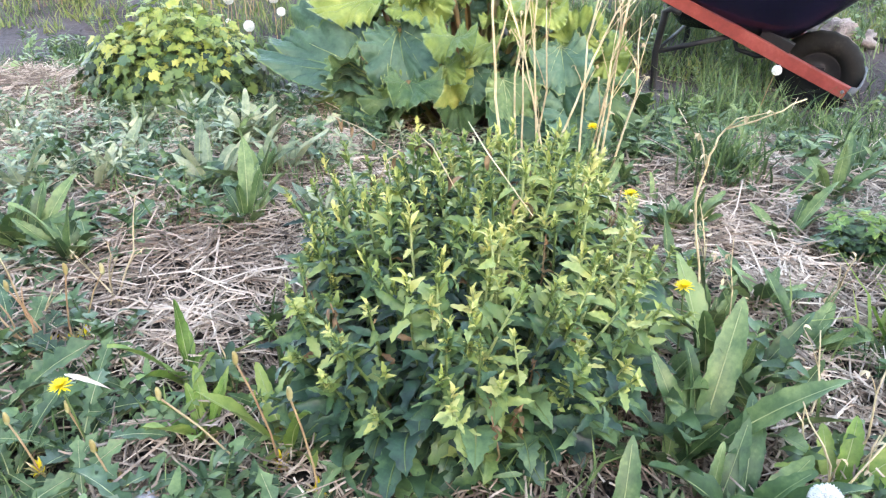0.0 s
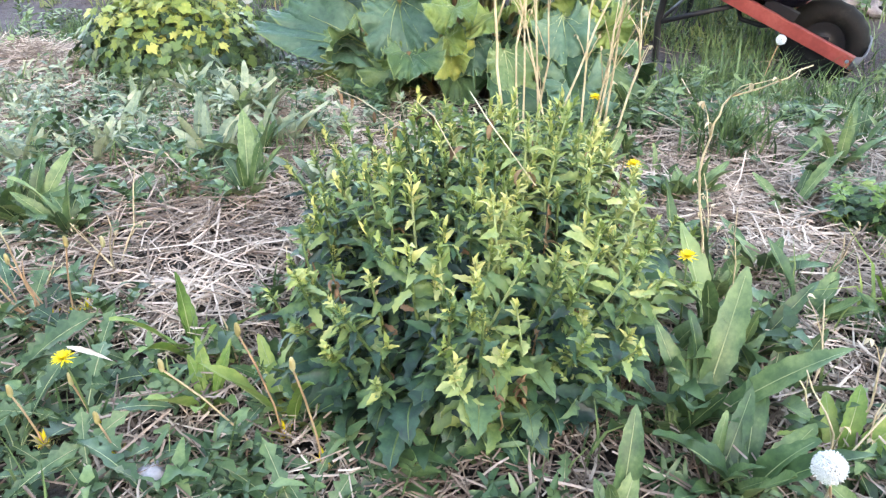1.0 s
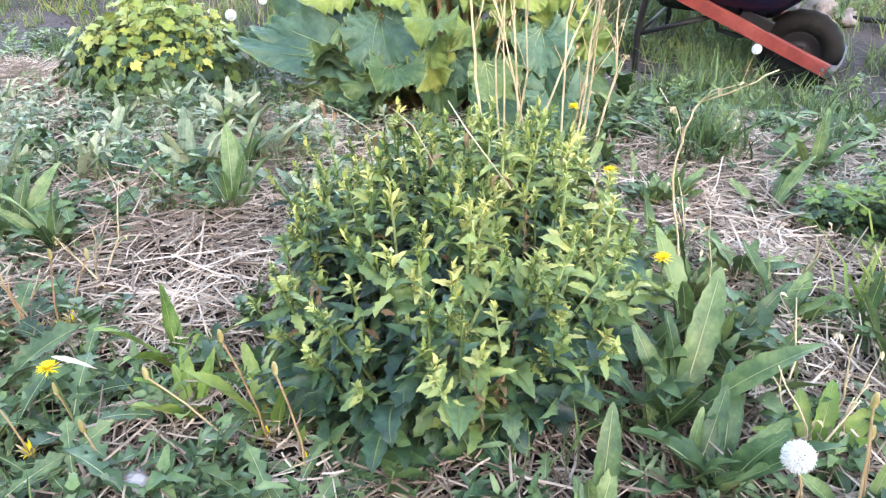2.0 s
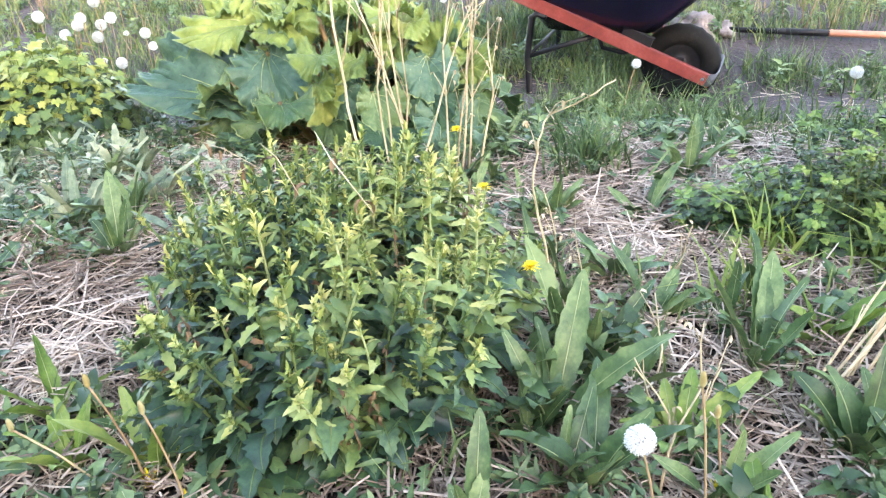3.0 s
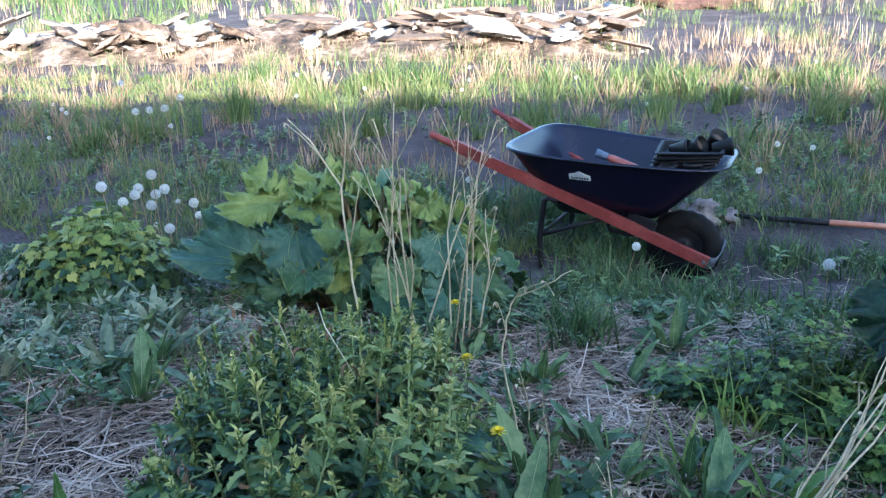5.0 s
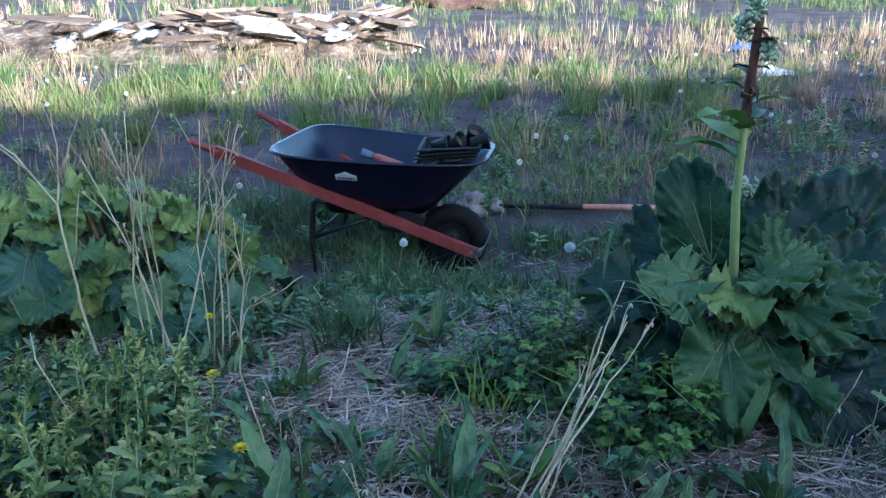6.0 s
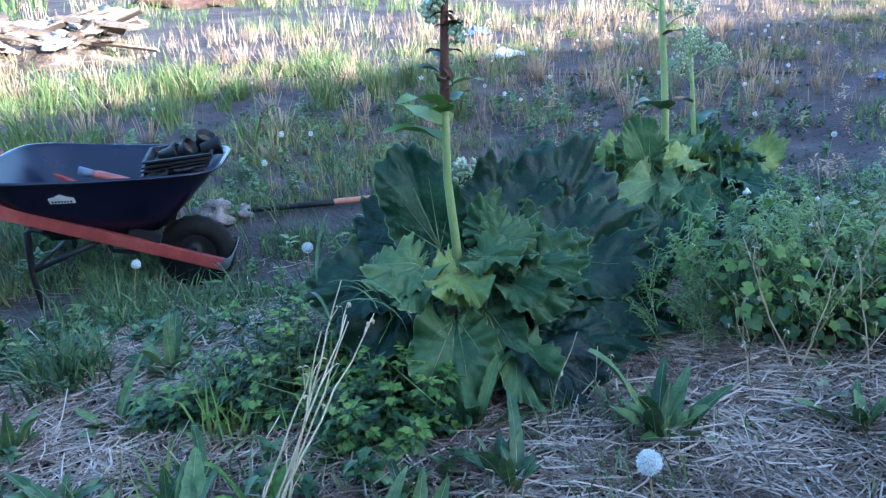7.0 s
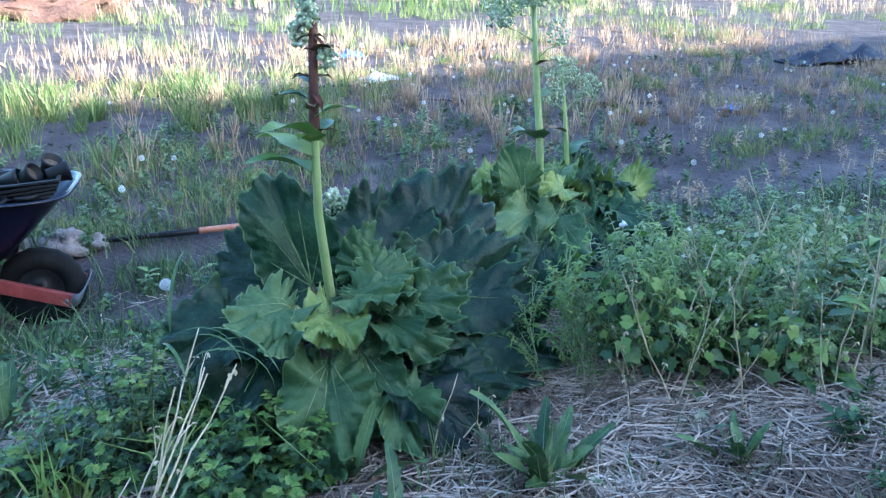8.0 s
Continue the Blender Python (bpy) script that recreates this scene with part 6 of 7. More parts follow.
def tuft_mesh():
    """Withered petals at the bud's mouth and bracts round its base."""
    r = random.Random(6)
    B = Buf()
    for i in range(30):
        a, q = i * 2.4, r.uniform(0.001, 0.0045)
        leaf(B, (q * math.cos(a), q * math.sin(a), 0.015), (math.cos(a) * r.uniform(0.1, 0.9), math.sin(a) * r.uniform(0.1, 0.9), 1), r.uniform(0.008, 0.019), 0.0032, r.uniform(-0.4, 0.9), 0.3, lance, 3, r.choice([0, 0, 1, 2]), rnd=r)
    for i in range(14):
        a = i * 0.45
        leaf(B, (0.0045 * math.cos(a), 0.0045 * math.sin(a), 0.0), (math.cos(a) * 0.45, math.sin(a) * 0.45, 1), r.uniform(0.013, 0.022), 0.0046, r.uniform(-0.5, 0.3), 0.3, lance, 4, r.choice([0, 3]), rnd=r)
    for i in range(11):
        a = i * 0.6
        leaf(B, (0.005 * math.cos(a), 0.005 * math.sin(a), 0.001), (math.cos(a), math.sin(a), 0.1), r.uniform(0.011, 0.019), 0.0042, r.uniform(0.8, 2.2), 0.3, lance, 4, r.choice([0, 3]), rnd=r)
    return B.mesh("tuft", ["bud", "dry", "yellow", "weed_pale"])


CLOCKS = [clock_mesh(k) for k in range(3)]
FAR_CLOCKS = [clock_mesh(3 + k, 70, 5) for k in range(3)]
FLOWER, BUD, TUFT = flower_mesh(), bud_mesh(), tuft_mesh()


def headed(name, head_name, head, label, x, y, h, lean, turn, size, stem_mat, category, group, tip=None):
    z = lie(x, y)
    if tip is not None:
        h = max(0.03, tip - z)
    t = thing(name, label, category, group, at=pose(x, y, z - 0.005, 0, 0, turn))
    part("stem", stem_mesh(h, lean, stem_mat, 0.0017), t)
    part(head_name, head, t, at=pose(lean, 0, h, 0, 0, turn * 3) @ Matrix.Scale(size, 4))
    return t


def put_clock(x, y, tip, size=0.9, i=0):
    headed("dandelion_clock", "seed_head", (CLOCKS if y < 4.2 else FAR_CLOCKS)[i % 3], "white round dandelion seed head on a thin stem", x, y, 0, 0.02 * ((i % 5) - 2), 0, size, "pink_stem", "dandelion clock", "dandelion clocks", tip)


def put_flower(x, y, tip, size=1.0, i=0):
    headed("dandelion_flower", "flower_head", FLOWER, "open yellow dandelion flower on a thin stem", x, y, 0, 0.01 * ((i % 5) - 2), 0, size, "bush_stem", "dandelion flower", "dandelion flowers", tip)


def put_bud(x, y, tip, lean, turn, size=0.9):
    t = headed("dandelion_bud", "bud", BUD, "closed faded dandelion bud on a pinkish stem", x, y, 0, lean, turn, size, "pink_stem", "dandelion bud", "dandelion buds", tip)
    head = t.children[1]
    tagged(part("tuft", TUFT, head, at=Matrix.Scale(1.5, 4)), kind="stuff")


for i, (x, y, z) in enumerate(((1.8, 1.367, 0.31), (2.696, 1.363, 0.376), (2.536, 3.009, 0.271), (-0.036, 3.81, 0.178), (1.953, 3.76, 0.095))):
    put_clock(x, y, z, 0.84, i)
for i, (x, y, z) in enumerate(((0.765, 1.4, 0.225), (1.631, 1.857, 0.255), (1.516, 2.145, 0.278), (1.391, 2.664, 0.217))):
    put_flower(x, y, z, 1.0, i)
for x, y, z, lean, turn in ((1.04, 1.41, 0.235, -0.14, 0), (1.05, 1.46, 0.28, -0.05, 0), (1.13, 1.42, 0.27, -0.03, 0), (0.77, 1.4, 0.185, -0.025, 0), (0.83, 1.36, 0.16, -0.02, 0), (1.9, 1.5, 0.24, -0.02, 0), (0.5, 1.64, 0.2, -0.06, 0), (0.54, 1.65, 0.25, 0.03, 0), (0.55, 1.68, 0.24, 0.07, 0), (0.7, 1.36, 0.18, -0.03, 0)):
    put_bud(x, y, z, lean, turn)
put_bud(1.86, 1.4, 0.37, -0.03, 0)


def make_dead_leaf(a, b):
    a, b = Vector(a), Vector(b)
    B = Buf()
    leaf(B, a, b - a + Vector((0, 0, 0.01)), (b - a).length * 0.85, 0.008, 0.4, 0.4, lance, 9, 0, 0.1, 0.4, 0.1, random.Random(3))
    tagged(new("dead_leaf", B.mesh("dead_leaf", ["straw"])), "bleached dead leaf caught among dandelion leaves", "dead leaf")


make_dead_leaf((0.737, 1.420, 0.231), (0.849, 1.380, 0.264))

# ---- the field's flowers ----
rc = random.Random(91)
for i, (x, y, z) in enumerate(((-0.40, 3.95, 0.27), (-0.29, 3.90, 0.35), (-0.23, 3.90, 0.28), (-0.36, 3.85, 0.26), (-0.28, 3.85, 0.21), (-0.43, 3.70, 0.33), (-0.17, 3.80, 0.11), (-0.14, 4.00, 0.19), (-0.46, 3.90, 0.21), (-0.34, 4.00, 0.23), (-1.03, 5.20, 0.51), (-0.92, 5.20, 0.52), (-0.91, 5.40, 0.57), (-1.13, 5.20, 0.50), (-1.46, 5.60, 0.65))):
    put_clock(x - 0.02 * ((i % 5) - 2), y, z, 1.1, i)
for i in range(85):
    x, y = rc.uniform(-4, 9), 4.3 + 6.5 * rc.random() ** 1.1
    if y < 5.2 and 1.0 < x < 3.2:
        continue
    put_clock(x, y, lie(x, y) + rc.uniform(0.1, 0.26), rc.uniform(0.65, 0.95), i)

for i in range(45):
    x, y = rc.uniform(6, 12.5), rc.uniform(5.2, 10)
    put_clock(x, y, lie(x, y) + rc.uniform(0.08, 0.22), rc.uniform(0.65, 0.9), i)

# ---- debris at the field's edge ----
def make_wood_pile():
    r = random.Random(93)
    w = thing("wood_pile", "heap of weathered boards, bark and pale rubble in the field", "wood pile", at=pose(-2.2, 12.0, lie(-2.2, 12.0)))
    B = Buf()
    n, m = 90, 14
    for j in range(m + 1):
        for i in range(n + 1):
            x, v = -6.5 + 11.0 * i / n, j / m
            y = (v - 0.5) * 2.6
            h = 0.5 * math.sin(math.pi * v) * (0.55 + 0.6 * noise.noise((x * 0.7, 1, 2)) + 0.35 * noise.noise((x * 2.5, y * 2.5, 2)))
            e = min(1, (x + 6.5) / 1.0, (4.5 - x) / 1.0)
            gx, gy = x - 2.2, y + 12.0
            B.v.append((x, y, lie(gx, gy) - lie(-2.2, 12.0) + max(-0.03, h * e) + 0.05 * noise.noise((x * 6, y * 6, 5)) * e))
    B.f = [(j * (n + 1) + i, j * (n + 1) + i + 1, (j + 1) * (n + 1) + i + 1, (j + 1) * (n + 1) + i) for j in range(m) for i in range(n)]
    B.m = [0] * len(B.f)
    part("rubble_bed", B.mesh("rubble_bed", ["bark"]), w, "crumbly brown bark and rubble")
    for i in range(48):
        x = r.uniform(-5.8, 4.2) if i < 24 else r.uniform(1.6, 4.4)
        y = r.uniform(-0.9, 0.7)
        B = Buf()
        L = r.uniform(0.2, 0.7)
        box(B, pose(0, 0, 0), L, r.uniform(0.05, 0.11), r.uniform(0.012, 0.03))
        gz = lie(x - 2.2, y + 12) - lie(-2.2, 12.0)
        part("board", B.mesh("board", ["old_wood"], False), w, at=pose(x, y, gz + r.uniform(0.18, 0.42), r.uniform(-25, 25), r.uniform(-20, 20), r.uniform(-40, 40)))
    for i in range(120):
        s = r.uniform(0.06, 0.22)
        x, y = r.uniform(-6.2, 4.3), r.uniform(-1.0, 0.6)
        gz = lie(x - 2.2, y + 12) - lie(-2.2, 12.0)
        part("chunk", lump("chunk", "pale_rubble" if i % 2 else "bark", i + 20, s * 1.9, s, s * 0.4, 1.3, 12), w, at=pose(x, y, gz + 0.16 + r.uniform(0, 0.2), r.uniform(-25, 25), r.uniform(-20, 20), r.uniform(0, 360)))


make_wood_pile()
mound = new("earth_mound", lump("earth_mound", "red_earth", 77, 1.0, 0.8, 0.45, 0.9, 40))
mound.matrix_basis = pose(3.7, 17.2, lie(3.7, 17.2) + 0.15)
tagged(mound, "low mound of reddish bare earth in the field", "earth mound")


def crumpled(name, label, category, mat, x, y, sx, sy, h, turn, seed, n=22):
    """A crumpled sheet lying on the ground."""
    B = Buf()
    for j in range(n + 1):
        for i in range(n + 1):
            u, v = 2 * i / n - 1, 2 * j / n - 1
            e = max(0, 1 - (u * u + v * v) * 0.8)
            B.v.append((u * sx * (1 + 0.2 * noise.noise((v * 2, seed, 0))), v * sy * (1 + 0.2 * noise.noise((u * 2, seed, 4))),
                        h * e * (0.6 + noise.noise((u * 2.2, v * 2.2, seed))) + 0.25 * h * noise.noise((u * 7, v * 7, seed)) + 0.015))
    B.f = [(j * (n + 1) + i, j * (n + 1) + i + 1, (j + 1) * (n + 1) + i + 1, (j + 1) * (n + 1) + i) for j in range(n) for i in range(n)]
    B.m = [0] * len(B.f)
    ob = new(name, B.mesh(name, [mat]))
    ob.matrix_basis = pose(x, y, lie(x, y), 0, 0, turn)
    sol = ob.modifiers.new("thickness", "SOLIDIFY")
    sol.thickness = 0.004
    tagged(ob, label, category)


crumpled("plastic_sheet", "crumpled pale blue-white plastic sheet on the soil", "plastic sheet", "plastic_sheet", 6.15, 8.8, 0.3, 0.15, 0.12, 20, 1)
crumpled("plastic_scrap", "scrap of blue plastic sheet on the soil", "plastic sheet", "blue_plastic", 6.6, 10.6, 0.2, 0.12, 0.1, -20, 2)
crumpled("plastic_scrap", "scrap of blue plastic sheet on the soil", "plastic sheet", "blue_plastic", 8.7, 6.0, 0.17, 0.12, 0.05, 10, 3)
crumpled("tarpaulin", "dark crumpled tarpaulin lying in the field", "tarpaulin", "tarp", 12.6, 7.6, 0.9, 0.4, 0.22, -12, 4)


def make_hose(pts, radius):
    c = bpy.data.curves.new("hose", "CURVE")
    c.dimensions, c.bevel_depth, c.bevel_resolution = "3D", radius, 2
    s = c.splines.new("NURBS")
    s.points.add(len(pts) - 1)
    for p, (x, y) in zip(s.points, pts):
        p.co = (x, y, lie(x, y) + radius * 0.7, 1)
    s.use_endpoint_u = True
    c.materials.append(M["hose"])
    tagged(new("irrigation_hose", c), "thin black irrigation hose lying along the soil", "hose", "hoses")


make_hose([(0.35, 2.04), (0.45, 2.09), (0.57, 2.14), (0.67, 2.17), (0.77, 2.21)], 0.005)
make_hose([(6.0, 7.7), (6.6, 7.33), (7.0, 7.0), (7.5, 6.8), (8.2, 6.5)], 0.012)
make_hose([(2.0, 9.2), (3.5, 8.9), (4.6, 8.75), (5.4, 8.7), (6.0, 8.6)], 0.014)


# ---- straw mulch ----
def make_straw():
    rs = np.random.default_rng(3)
    n = 135000
    x, y = rs.uniform(-1.9, 6.0, n), np.where(rs.random(n) < 0.1, rs.uniform(0.1, 0.95, n), rs.uniform(0.95, 3.6, n))
    patch = np.array([noise.noise((a * 1.3, b * 1.3, 20)) + 0.55 * noise.noise((a * 6, b * 6, 2)) for a, b in zip(x, y)])
    patch = patch + np.array([0.6 if on_straw(a, b, 1.1) else 0.0 for a, b in zip(x, y)])
    patch = patch - np.array([0.8 if a < 0.85 and b < 1.6 and not on_straw(a, b, 1.1) else 0.0 for a, b in zip(x, y)])
    patch = patch - 2.2 * np.clip(np.maximum(np.maximum(-1.2 - x, x - 5.2), 0.8 - y) / 0.6, 0, 1)
    keep = (patch + rs.normal(0, 0.25, n) + np.clip((2.9 - y) * 1.2, -1, 0.5) > -0.1)
    x, y = x[keep], y[keep]
    hx, hy = rs.normal(-0.77, 0.28, 9000), rs.normal(3.05, 0.25, 9000)
    ex, ey = np.clip(rs.normal(3.9, 0.75, 16000), 2.6, 6.5), rs.uniform(1.0, 2.15, 16000)
    px, py = rs.uniform(1.3, 3.4, 500), 3.0 + 1.5 * rs.random(500)
    x, y = np.concatenate([x, hx, ex, px]), np.concatenate([y, hy, ey, py])
    n = len(x)
    heap = 0.07 * np.exp(-((x - (-0.77)) ** 2 + (y - 3.05) ** 2) / 0.12) * rs.random(n)
    z = np.array([lie(a, b) for a, b in zip(x, y)]) + heap + 0.004 + 0.04 * rs.random(n) ** 2
    a, t = rs.uniform(0, 2 * np.pi, n), rs.normal(0, 0.14, n)
    L, w = rs.uniform(0.015, 0.075, n) * rs.choice([0.5, 1, 1.5], n), rs.uniform(0.0008, 0.0024, n)
    d = np.stack([np.cos(a) * np.cos(t), np.sin(a) * np.cos(t), np.sin(t)], 1)
    s = np.stack([-np.sin(a), np.cos(a), np.zeros(n)], 1) * w[:, None]
    u = np.cross(d, s)
    c = np.stack([x, y, z + np.abs(np.sin(t)) * L * 0.5], 1)
    bow = np.stack([rs.normal(0, 1, n) * 0.06 * L, rs.normal(0, 1, n) * 0.06 * L, np.zeros(n)], 1)
    v = []
    for k, off in ((-1, -bow), (0, bow), (1, -bow)):
        p = c + d * (L * k)[:, None] + off
        v += [p + s, p - s, p + u * 1.2]
    v = np.stack(v, 1).reshape(-1, 3)
    o = (np.arange(n) * 9)[:, None]
    f = []
    for k in (0, 3):
        for i in (1, 2):
            j = (i + 1) % 3
            f += [o + [k + i, k + j, k + 3 + j], o + [k + i, k + 3 + j, k + 3 + i]]
    f = np.concatenate(f, 1).reshape(-1, 3)
    sheet("straw_mulch", v, f, "straw", "loose weathered straw mulch spread over the garden bed", "straw")


make_straw()


# ---- grasses ----
def tufted(name, label, mat, centres, per, h, w, spread, lean, seed, bend=0.5):
    rs = np.random.default_rng(seed)
    base, hh = [], []
    for x, y, s in centres:
        k = max(2, int(per * rs.uniform(0.6, 1.4)))
        px, py = x + rs.normal(0, spread * s, k), y + rs.normal(0, spread * s, k)
        base += [(a, b, lie(a, b) - 0.005) for a, b in zip(px, py)]
        hh += list(rs.uniform(*h, k) * s)
    base, hh = np.array(base), np.array(hh)
    n = len(base)
    ln = rs.normal(0, lean, (n, 2))
    v, f = blades(base, hh, ln, rs.uniform(*w, n), rs, bend)
    sheet(name, v, f, mat, label, "grass")


def scatter(seed, n, x0, x1, y0, y1, fine, cut, size, avoid=()):
    """Places in a rectangle, gathered into patches; size: the range of their scale."""
    r = random.Random(seed)
    out = []
    while len(out) < n:
        x, y = r.uniform(x0, x1), y0 + (y1 - y0) * r.random()
        if noise.noise((x * fine, y * fine, seed)) < cut or any((x - a) ** 2 + (y - b) ** 2 < c * c for a, b, c in avoid):
            continue
        out.append((x, y, r.uniform(*size)))
    return out


TOOL_SIDE = tuple((2.5 + 0.2 * k, 4.72 + 0.03 * k, 0.19) for k in range(9))
BARROW_SIDE = ((1.45, 4.05, 0.2), (2.4, 4.08, 0.16), (2.62, 4.0, 0.26), (2.85, 3.95, 0.26), (1.56, 4.25, 0.2), (2.25, 4.3, 0.2))
PLANTS = ((1.3, 1.87, 0.36), (-0.19, 3.24, 0.38), (0.93, 3.42, 0.5), (2.92, 2.45, 0.45), (3.98, 3.02, 0.5))
tufted("bed_grass", "thin green grass growing through the straw", "weed", scatter(1, 520, -1.6, 5.5, 0.8, 3.6, 0.9, -0.1, (0.6, 1.1), PLANTS + STRAW_PATCHES), 9, (0.06, 0.16), (0.003, 0.006), 0.03, 0.35, 1)
tufted("garden_grass", "short uneven grass round the garden bed", "weed", scatter(31, 2600, -6, 10, -5.5, 1.2, 0.5, -0.25, (0.5, 1.2)) + scatter(32, 900, -6, -1.6, 0.5, 4, 0.5, -0.3, (0.5, 1.2)) + scatter(33, 500, 5.6, 10, 0.5, 2.2, 0.5, -0.3, (0.5, 1.2)), 11, (0.05, 0.16), (0.004, 0.008), 0.07, 0.4, 31)
tufted("path_grass", "short green grass on the path by the wheelbarrow", "weed", [c for c in scatter(2, 1400, -3, 6.5, 2.8, 5.8, 0.9, -0.1, (0.5, 1.2), PLANTS + TOOL_SIDE + BARROW_SIDE) if c[0] < 4.4 or noise.noise((c[0] * 1.4, c[1] * 1.4, 4)) > 0.2], 14, (0.04, 0.14), (0.0025, 0.005), 0.05, 0.4, 2)
tufted("field_grass", "green weedy grass over the bare field soil", "grass", [c for c in scatter(3, 3900, -6, 13, 4.4, 9.8, 0.5, -0.12, (0.5, 1.3), TOOL_SIDE) if c[0] < 4.6 or noise.noise((c[0] * 0.9, c[1] * 0.9, 6)) > 0.12], 15, (0.04, 0.15), (0.005, 0.01), 0.05, 0.5, 3)
tufted("tall_grass", "tall lush grass tufts behind the wheelbarrow", "grass", scatter(4, 85, -2.5, 5.5, 6.2, 9.3, 0.7, -0.15, (0.4, 1.15)), 55, (0.14, 0.48), (0.007, 0.014), 0.07, 0.38, 4)
tufted("dry_stubble", "thin pale dry stalks scattered over the field", "stubble", scatter(5, 2300, -7, 15, 4.8, 13, 0.6, -0.35, (0.4, 1.0), TOOL_SIDE), 7, (0.1, 0.32), (0.004, 0.008), 0.05, 0.2, 5, 0.1)


def stubble_mesh(k):
    """A tight clump of cut dry stalks."""
    r = random.Random(1500 + k)
    B = Buf()
    B.v.append((0, 0, -0.02))
    for i in range(r.randint(10, 18)):
        a = Vector((r.gauss(0, 0.03), r.gauss(0, 0.03), -0.01))
        h = r.uniform(0.14, 0.3)
        t = a + Vector((r.gauss(a.x * 1.5, 0.02), r.gauss(a.y * 1.5, 0.02), h))
        tube(B, [a, a.lerp(t, 0.5) + Vector((r.gauss(0, 0.004), r.gauss(0, 0.004), 0)), t], [0.0045, 0.004, 0.0035], 4)
        B.f.append((0, len(B.v) - 12, len(B.v) - 11))
        B.m.append(0)
    for i in range(14):
        a = r.uniform(0, 6.28)
        leaf(B, (r.gauss(0, 0.03), r.gauss(0, 0.03), 0), (math.cos(a), math.sin(a), r.uniform(0.6, 2)), r.uniform(0.08, 0.16), 0.007, r.uniform(0.8, 2), 0.3, lance, 5, 1, rnd=r)
        B.f.append((0, len(B.v) - 18, len(B.v) - 17))
        B.m.append(1)
    return B.mesh("stubble_clump", ["stubble", "grass" if k % 2 else "stubble"])


STUBBLE = [stubble_mesh(k) for k in range(8)]
for i, (x, y, s) in enumerate(scatter(15, 210, -5, 9, 5.6, 11.5, 0.5, -0.25, (0.6, 1.15)) + scatter(18, 150, 5.5, 14, 5.6, 11.5, 0.7, -0.2, (0.4, 0.95))):
    ob = new("stubble_clump", STUBBLE[i % 8])
    ob.matrix_basis = upright(x, y, 50 * i, s)
    tagged(ob, "clump of pale dry cut stalks in bare soil", "stubble", "stubble clumps")


def make_clods():
    r = random.Random(17)
    meshes = [lump("clod", "soil", 40 + k, 1, 0.8, 0.7, 0.7, 6) for k in range(5)]
    places = []
    for _ in range(3800):
        x, y = r.uniform(-4, 11), 3.0 + 8 * r.random() ** 1.3
        places.append((x, y, r.uniform(0.006, 0.022) * (1 + 0.08 * (y - 3))))
    make_sprigs("soil_clods", "small clods of dry grey soil", "soil", places, meshes)

tufted("mid_grass", "yellow-green grass in the sunlit field", "grass", scatter(6, 620, -12, 20, 9.5, 17, 0.5, 0.0, (0.4, 1.4)), 22, (0.08, 0.3), (0.006, 0.012), 0.1, 0.35, 6)
tufted("far_stubble", "pale dry grass of the far field", "stubble", scatter(7, 1100, -16, 30, 11, 26, 0.25, -0.15, (0.6, 1.4)), 14, (0.15, 0.36), (0.009, 0.014), 0.07, 0.15, 7, 0.1)
tufted("far_grass", "green grass of the far field", "grass", scatter(8, 1600, -25, 45, 15, 45, 0.15, -0.2, (1.0, 2.0)), 18, (0.2, 0.5), (0.02, 0.035), 0.3, 0.3, 8)
tufted("barrow_weeds", "dark green weeds and grass round the wheelbarrow", "weed", scatter(16, 330, 0.9, 3.4, 3.5, 5.2, 0.9, -0.4, (0.6, 1.3), TOOL_SIDE + BARROW_SIDE), 16, (0.06, 0.2), (0.004, 0.008), 0.05, 0.45, 16)
tufted("bright_grass", "bright green arching grass blades beside the low shrub", "weed_bright", [(2.50, 2.37, 1.0), (2.46, 2.43, 0.9), (2.56, 2.31, 0.9), (2.15, 2.27, 0.6), (2.02, 2.04, 0.6), (2.37, 2.20, 0.7)], 34, (0.14, 0.36), (0.005, 0.01), 0.05, 0.55, 41, 0.9)
# a fine grass clump by the path
tufted("grass_clump", "dense dark green clump of fine grass", "weed", [(1.77, 2.90, 0.9)], 130, (0.14, 0.26), (0.005, 0.009), 0.06, 0.5, 9)


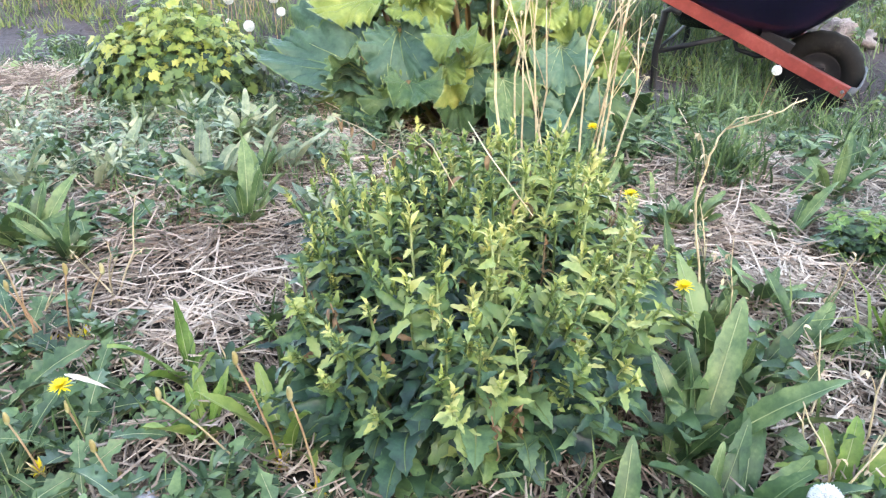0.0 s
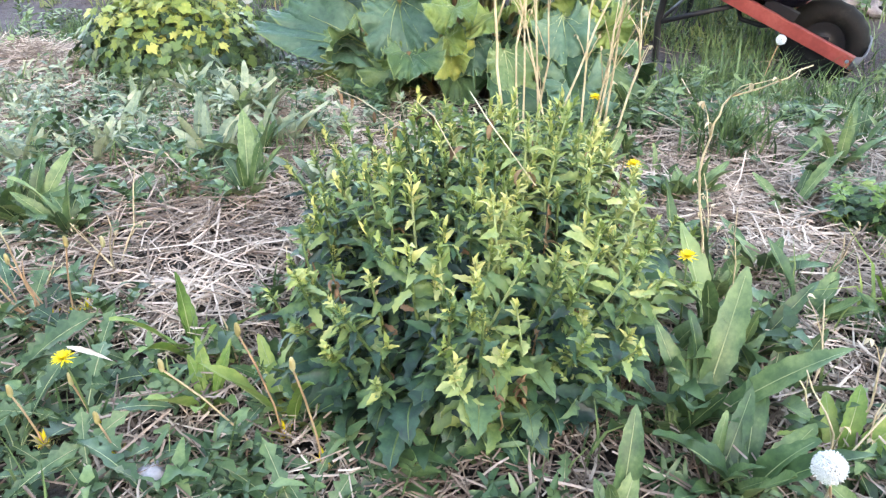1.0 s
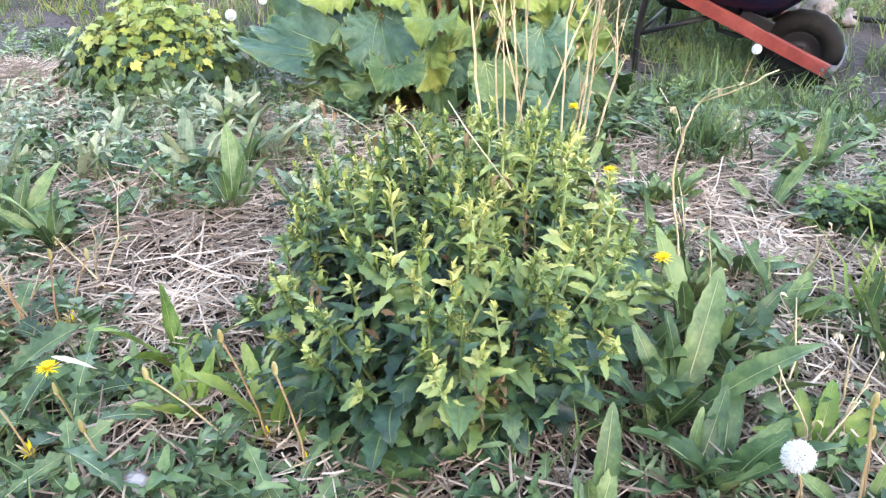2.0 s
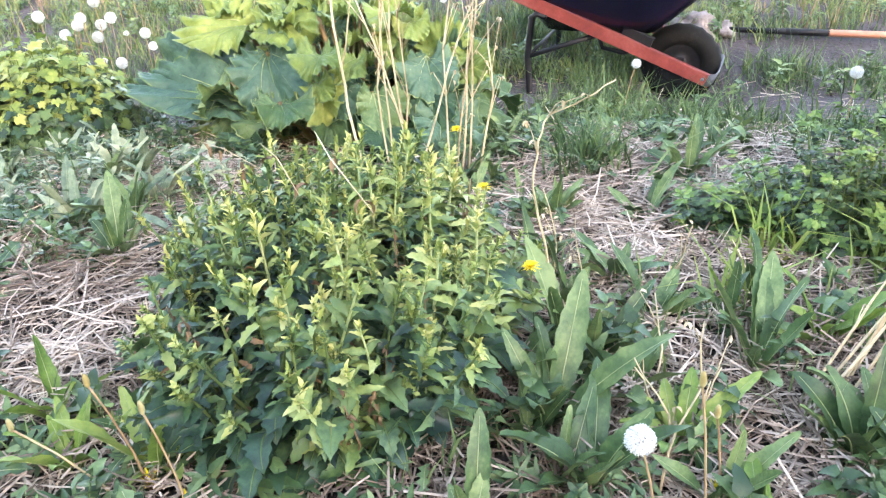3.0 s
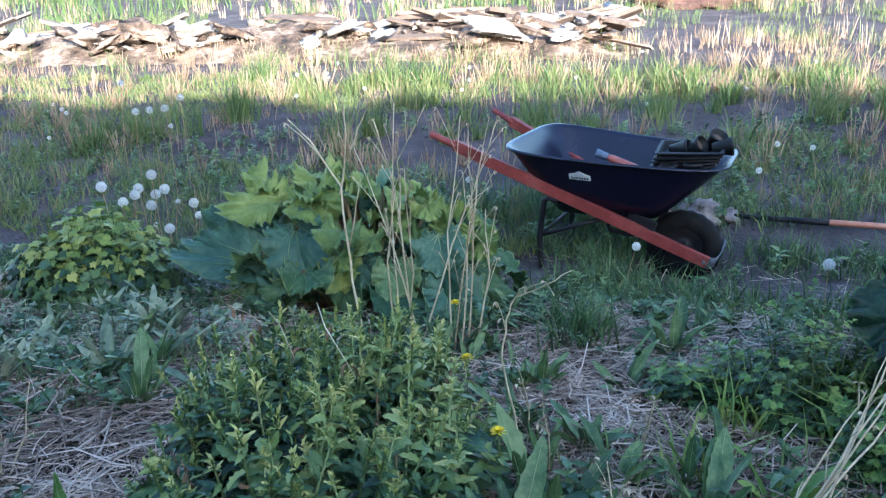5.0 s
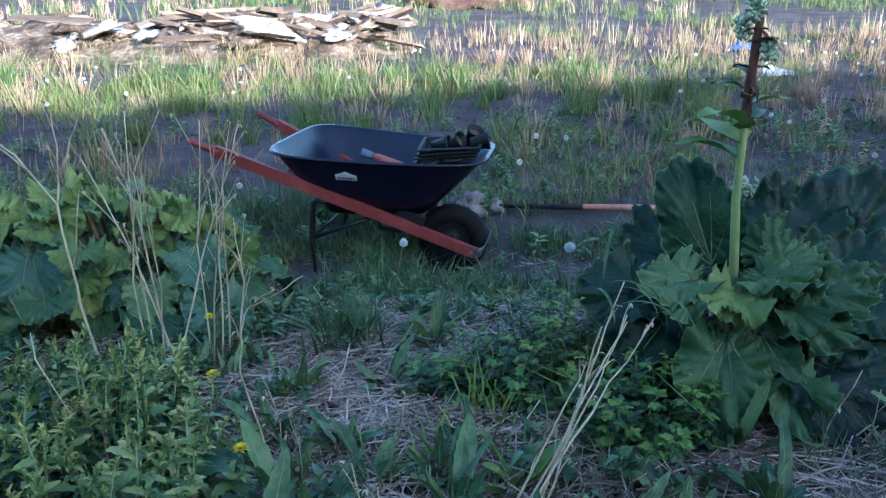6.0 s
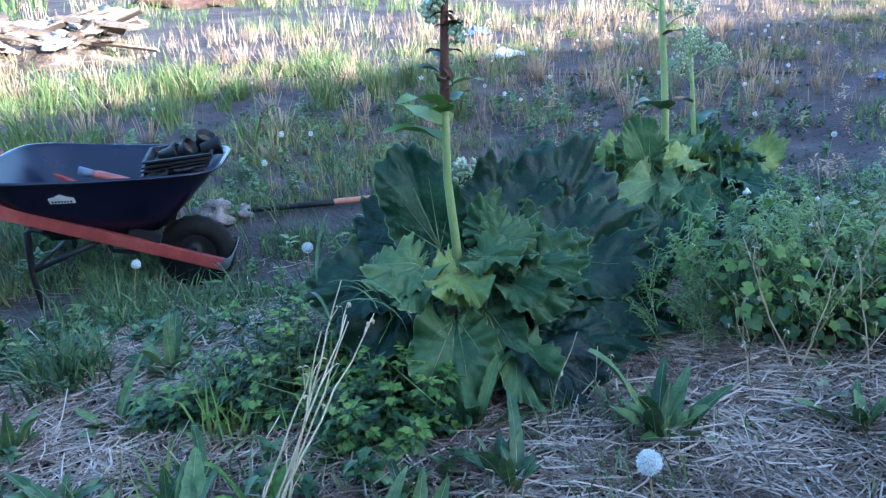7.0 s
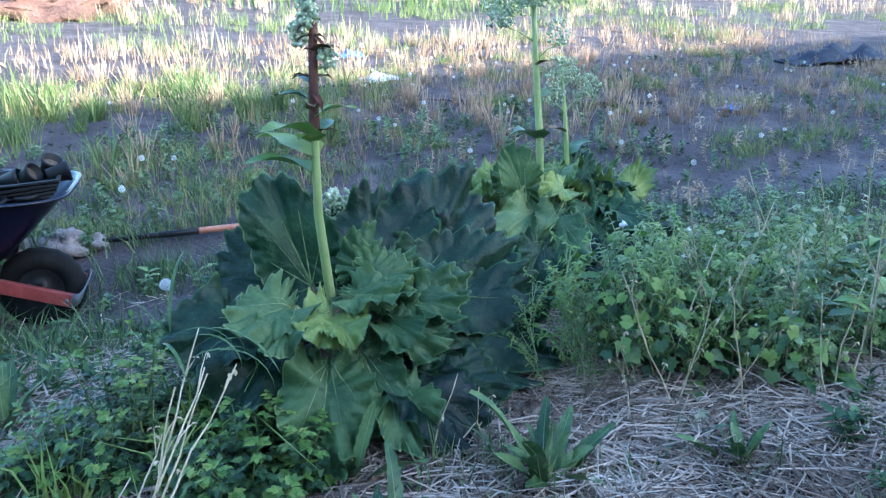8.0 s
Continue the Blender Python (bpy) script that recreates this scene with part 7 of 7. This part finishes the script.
# ---- small broad-leaved weeds ----
def make_sprigs(name, label, mat, places, meshes):
    """Many small weeds joined into one sheet of ground cover."""
    r = random.Random(len(places))
    vs, fs, o = [], [], 0
    data = []
    for me in meshes:
        v = np.empty(len(me.vertices) * 3)
        me.vertices.foreach_get("co", v)
        me.calc_loop_triangles()
        t = np.empty(len(me.loop_triangles) * 3, dtype=np.int64)
        me.loop_triangles.foreach_get("vertices", t)
        data.append((v.reshape(-1, 3), t.reshape(-1, 3)))
    for x, y, s in places:
        v, t = data[r.randrange(len(data))]
        m = np.array(upright(x, y, r.uniform(0, 360), s, -0.005, r.uniform(-25, 25), r.uniform(-25, 25)))
        vs.append(v @ m[:3, :3].T + m[:3, 3])
        fs.append(t + o)
        o += len(v)
    sheet(name, np.concatenate(vs), np.concatenate(fs), mat, label, "weeds")


GREY = [sprig_mesh(k, 16, 0.032, "weed_grey", lance, 0.11, 0.3) for k in range(5)]
GREEN = [sprig_mesh(20 + k, 14, 0.035, "weed", ovate, 0.09, 0.55) for k in range(5)]
make_sprigs("grey_weeds", "feathery grey-green weeds growing through the straw", "weed_grey", scatter(11, 330, -1.6, 1.1, 1.5, 3.2, 0.9, -0.15, (0.6, 1.3), PLANTS + STRAW_PATCHES), GREY)
make_sprigs("tall_grey_weeds", "taller feathery grey-green weeds beside the straw", "weed_grey", scatter(21, 45, -0.5, 0.36, 1.95, 2.75, 0.9, -0.3, (0.9, 1.4), PLANTS), GREY)
make_sprigs("front_weeds", "low green weeds in front of the leafy bush", "dandelion", scatter(22, 80, 0.82, 1.8, 1.12, 1.55, 2.0, -0.5, (0.6, 1.1), STRAW_PATCHES), [sprig_mesh(30 + k, 14, 0.042, "weed", lance, 0.07, 0.28) for k in range(5)])
make_sprigs("low_weeds", "low green broad-leaved weeds growing through the straw", "weed", scatter(12, 950, -1.2, 5.2, 1.0, 3.6, 1.1, -0.08, (0.5, 1.3), PLANTS + STRAW_PATCHES), GREEN)
make_sprigs("path_weeds", "low green weeds on the bare soil", "weed", scatter(13, 1300, -3.5, 7.0, 2.9, 7.5, 0.6, -0.15, (0.6, 1.5), PLANTS + TOOL_SIDE + BARROW_SIDE), GREEN)
make_sprigs("field_weeds", "sparse small green weeds on the bare field soil", "weed", scatter(23, 420, 4.6, 12, 3.8, 9, 0.7, -0.05, (0.6, 1.4)), GREEN)
make_sprigs("dry_seedlings", "small bleached dead seedlings on the bare field soil", "stubble", scatter(24, 420, 4.6, 12.5, 3.8, 9.5, 0.5, -0.3, (0.7, 1.6)), GREY)
make_clods()
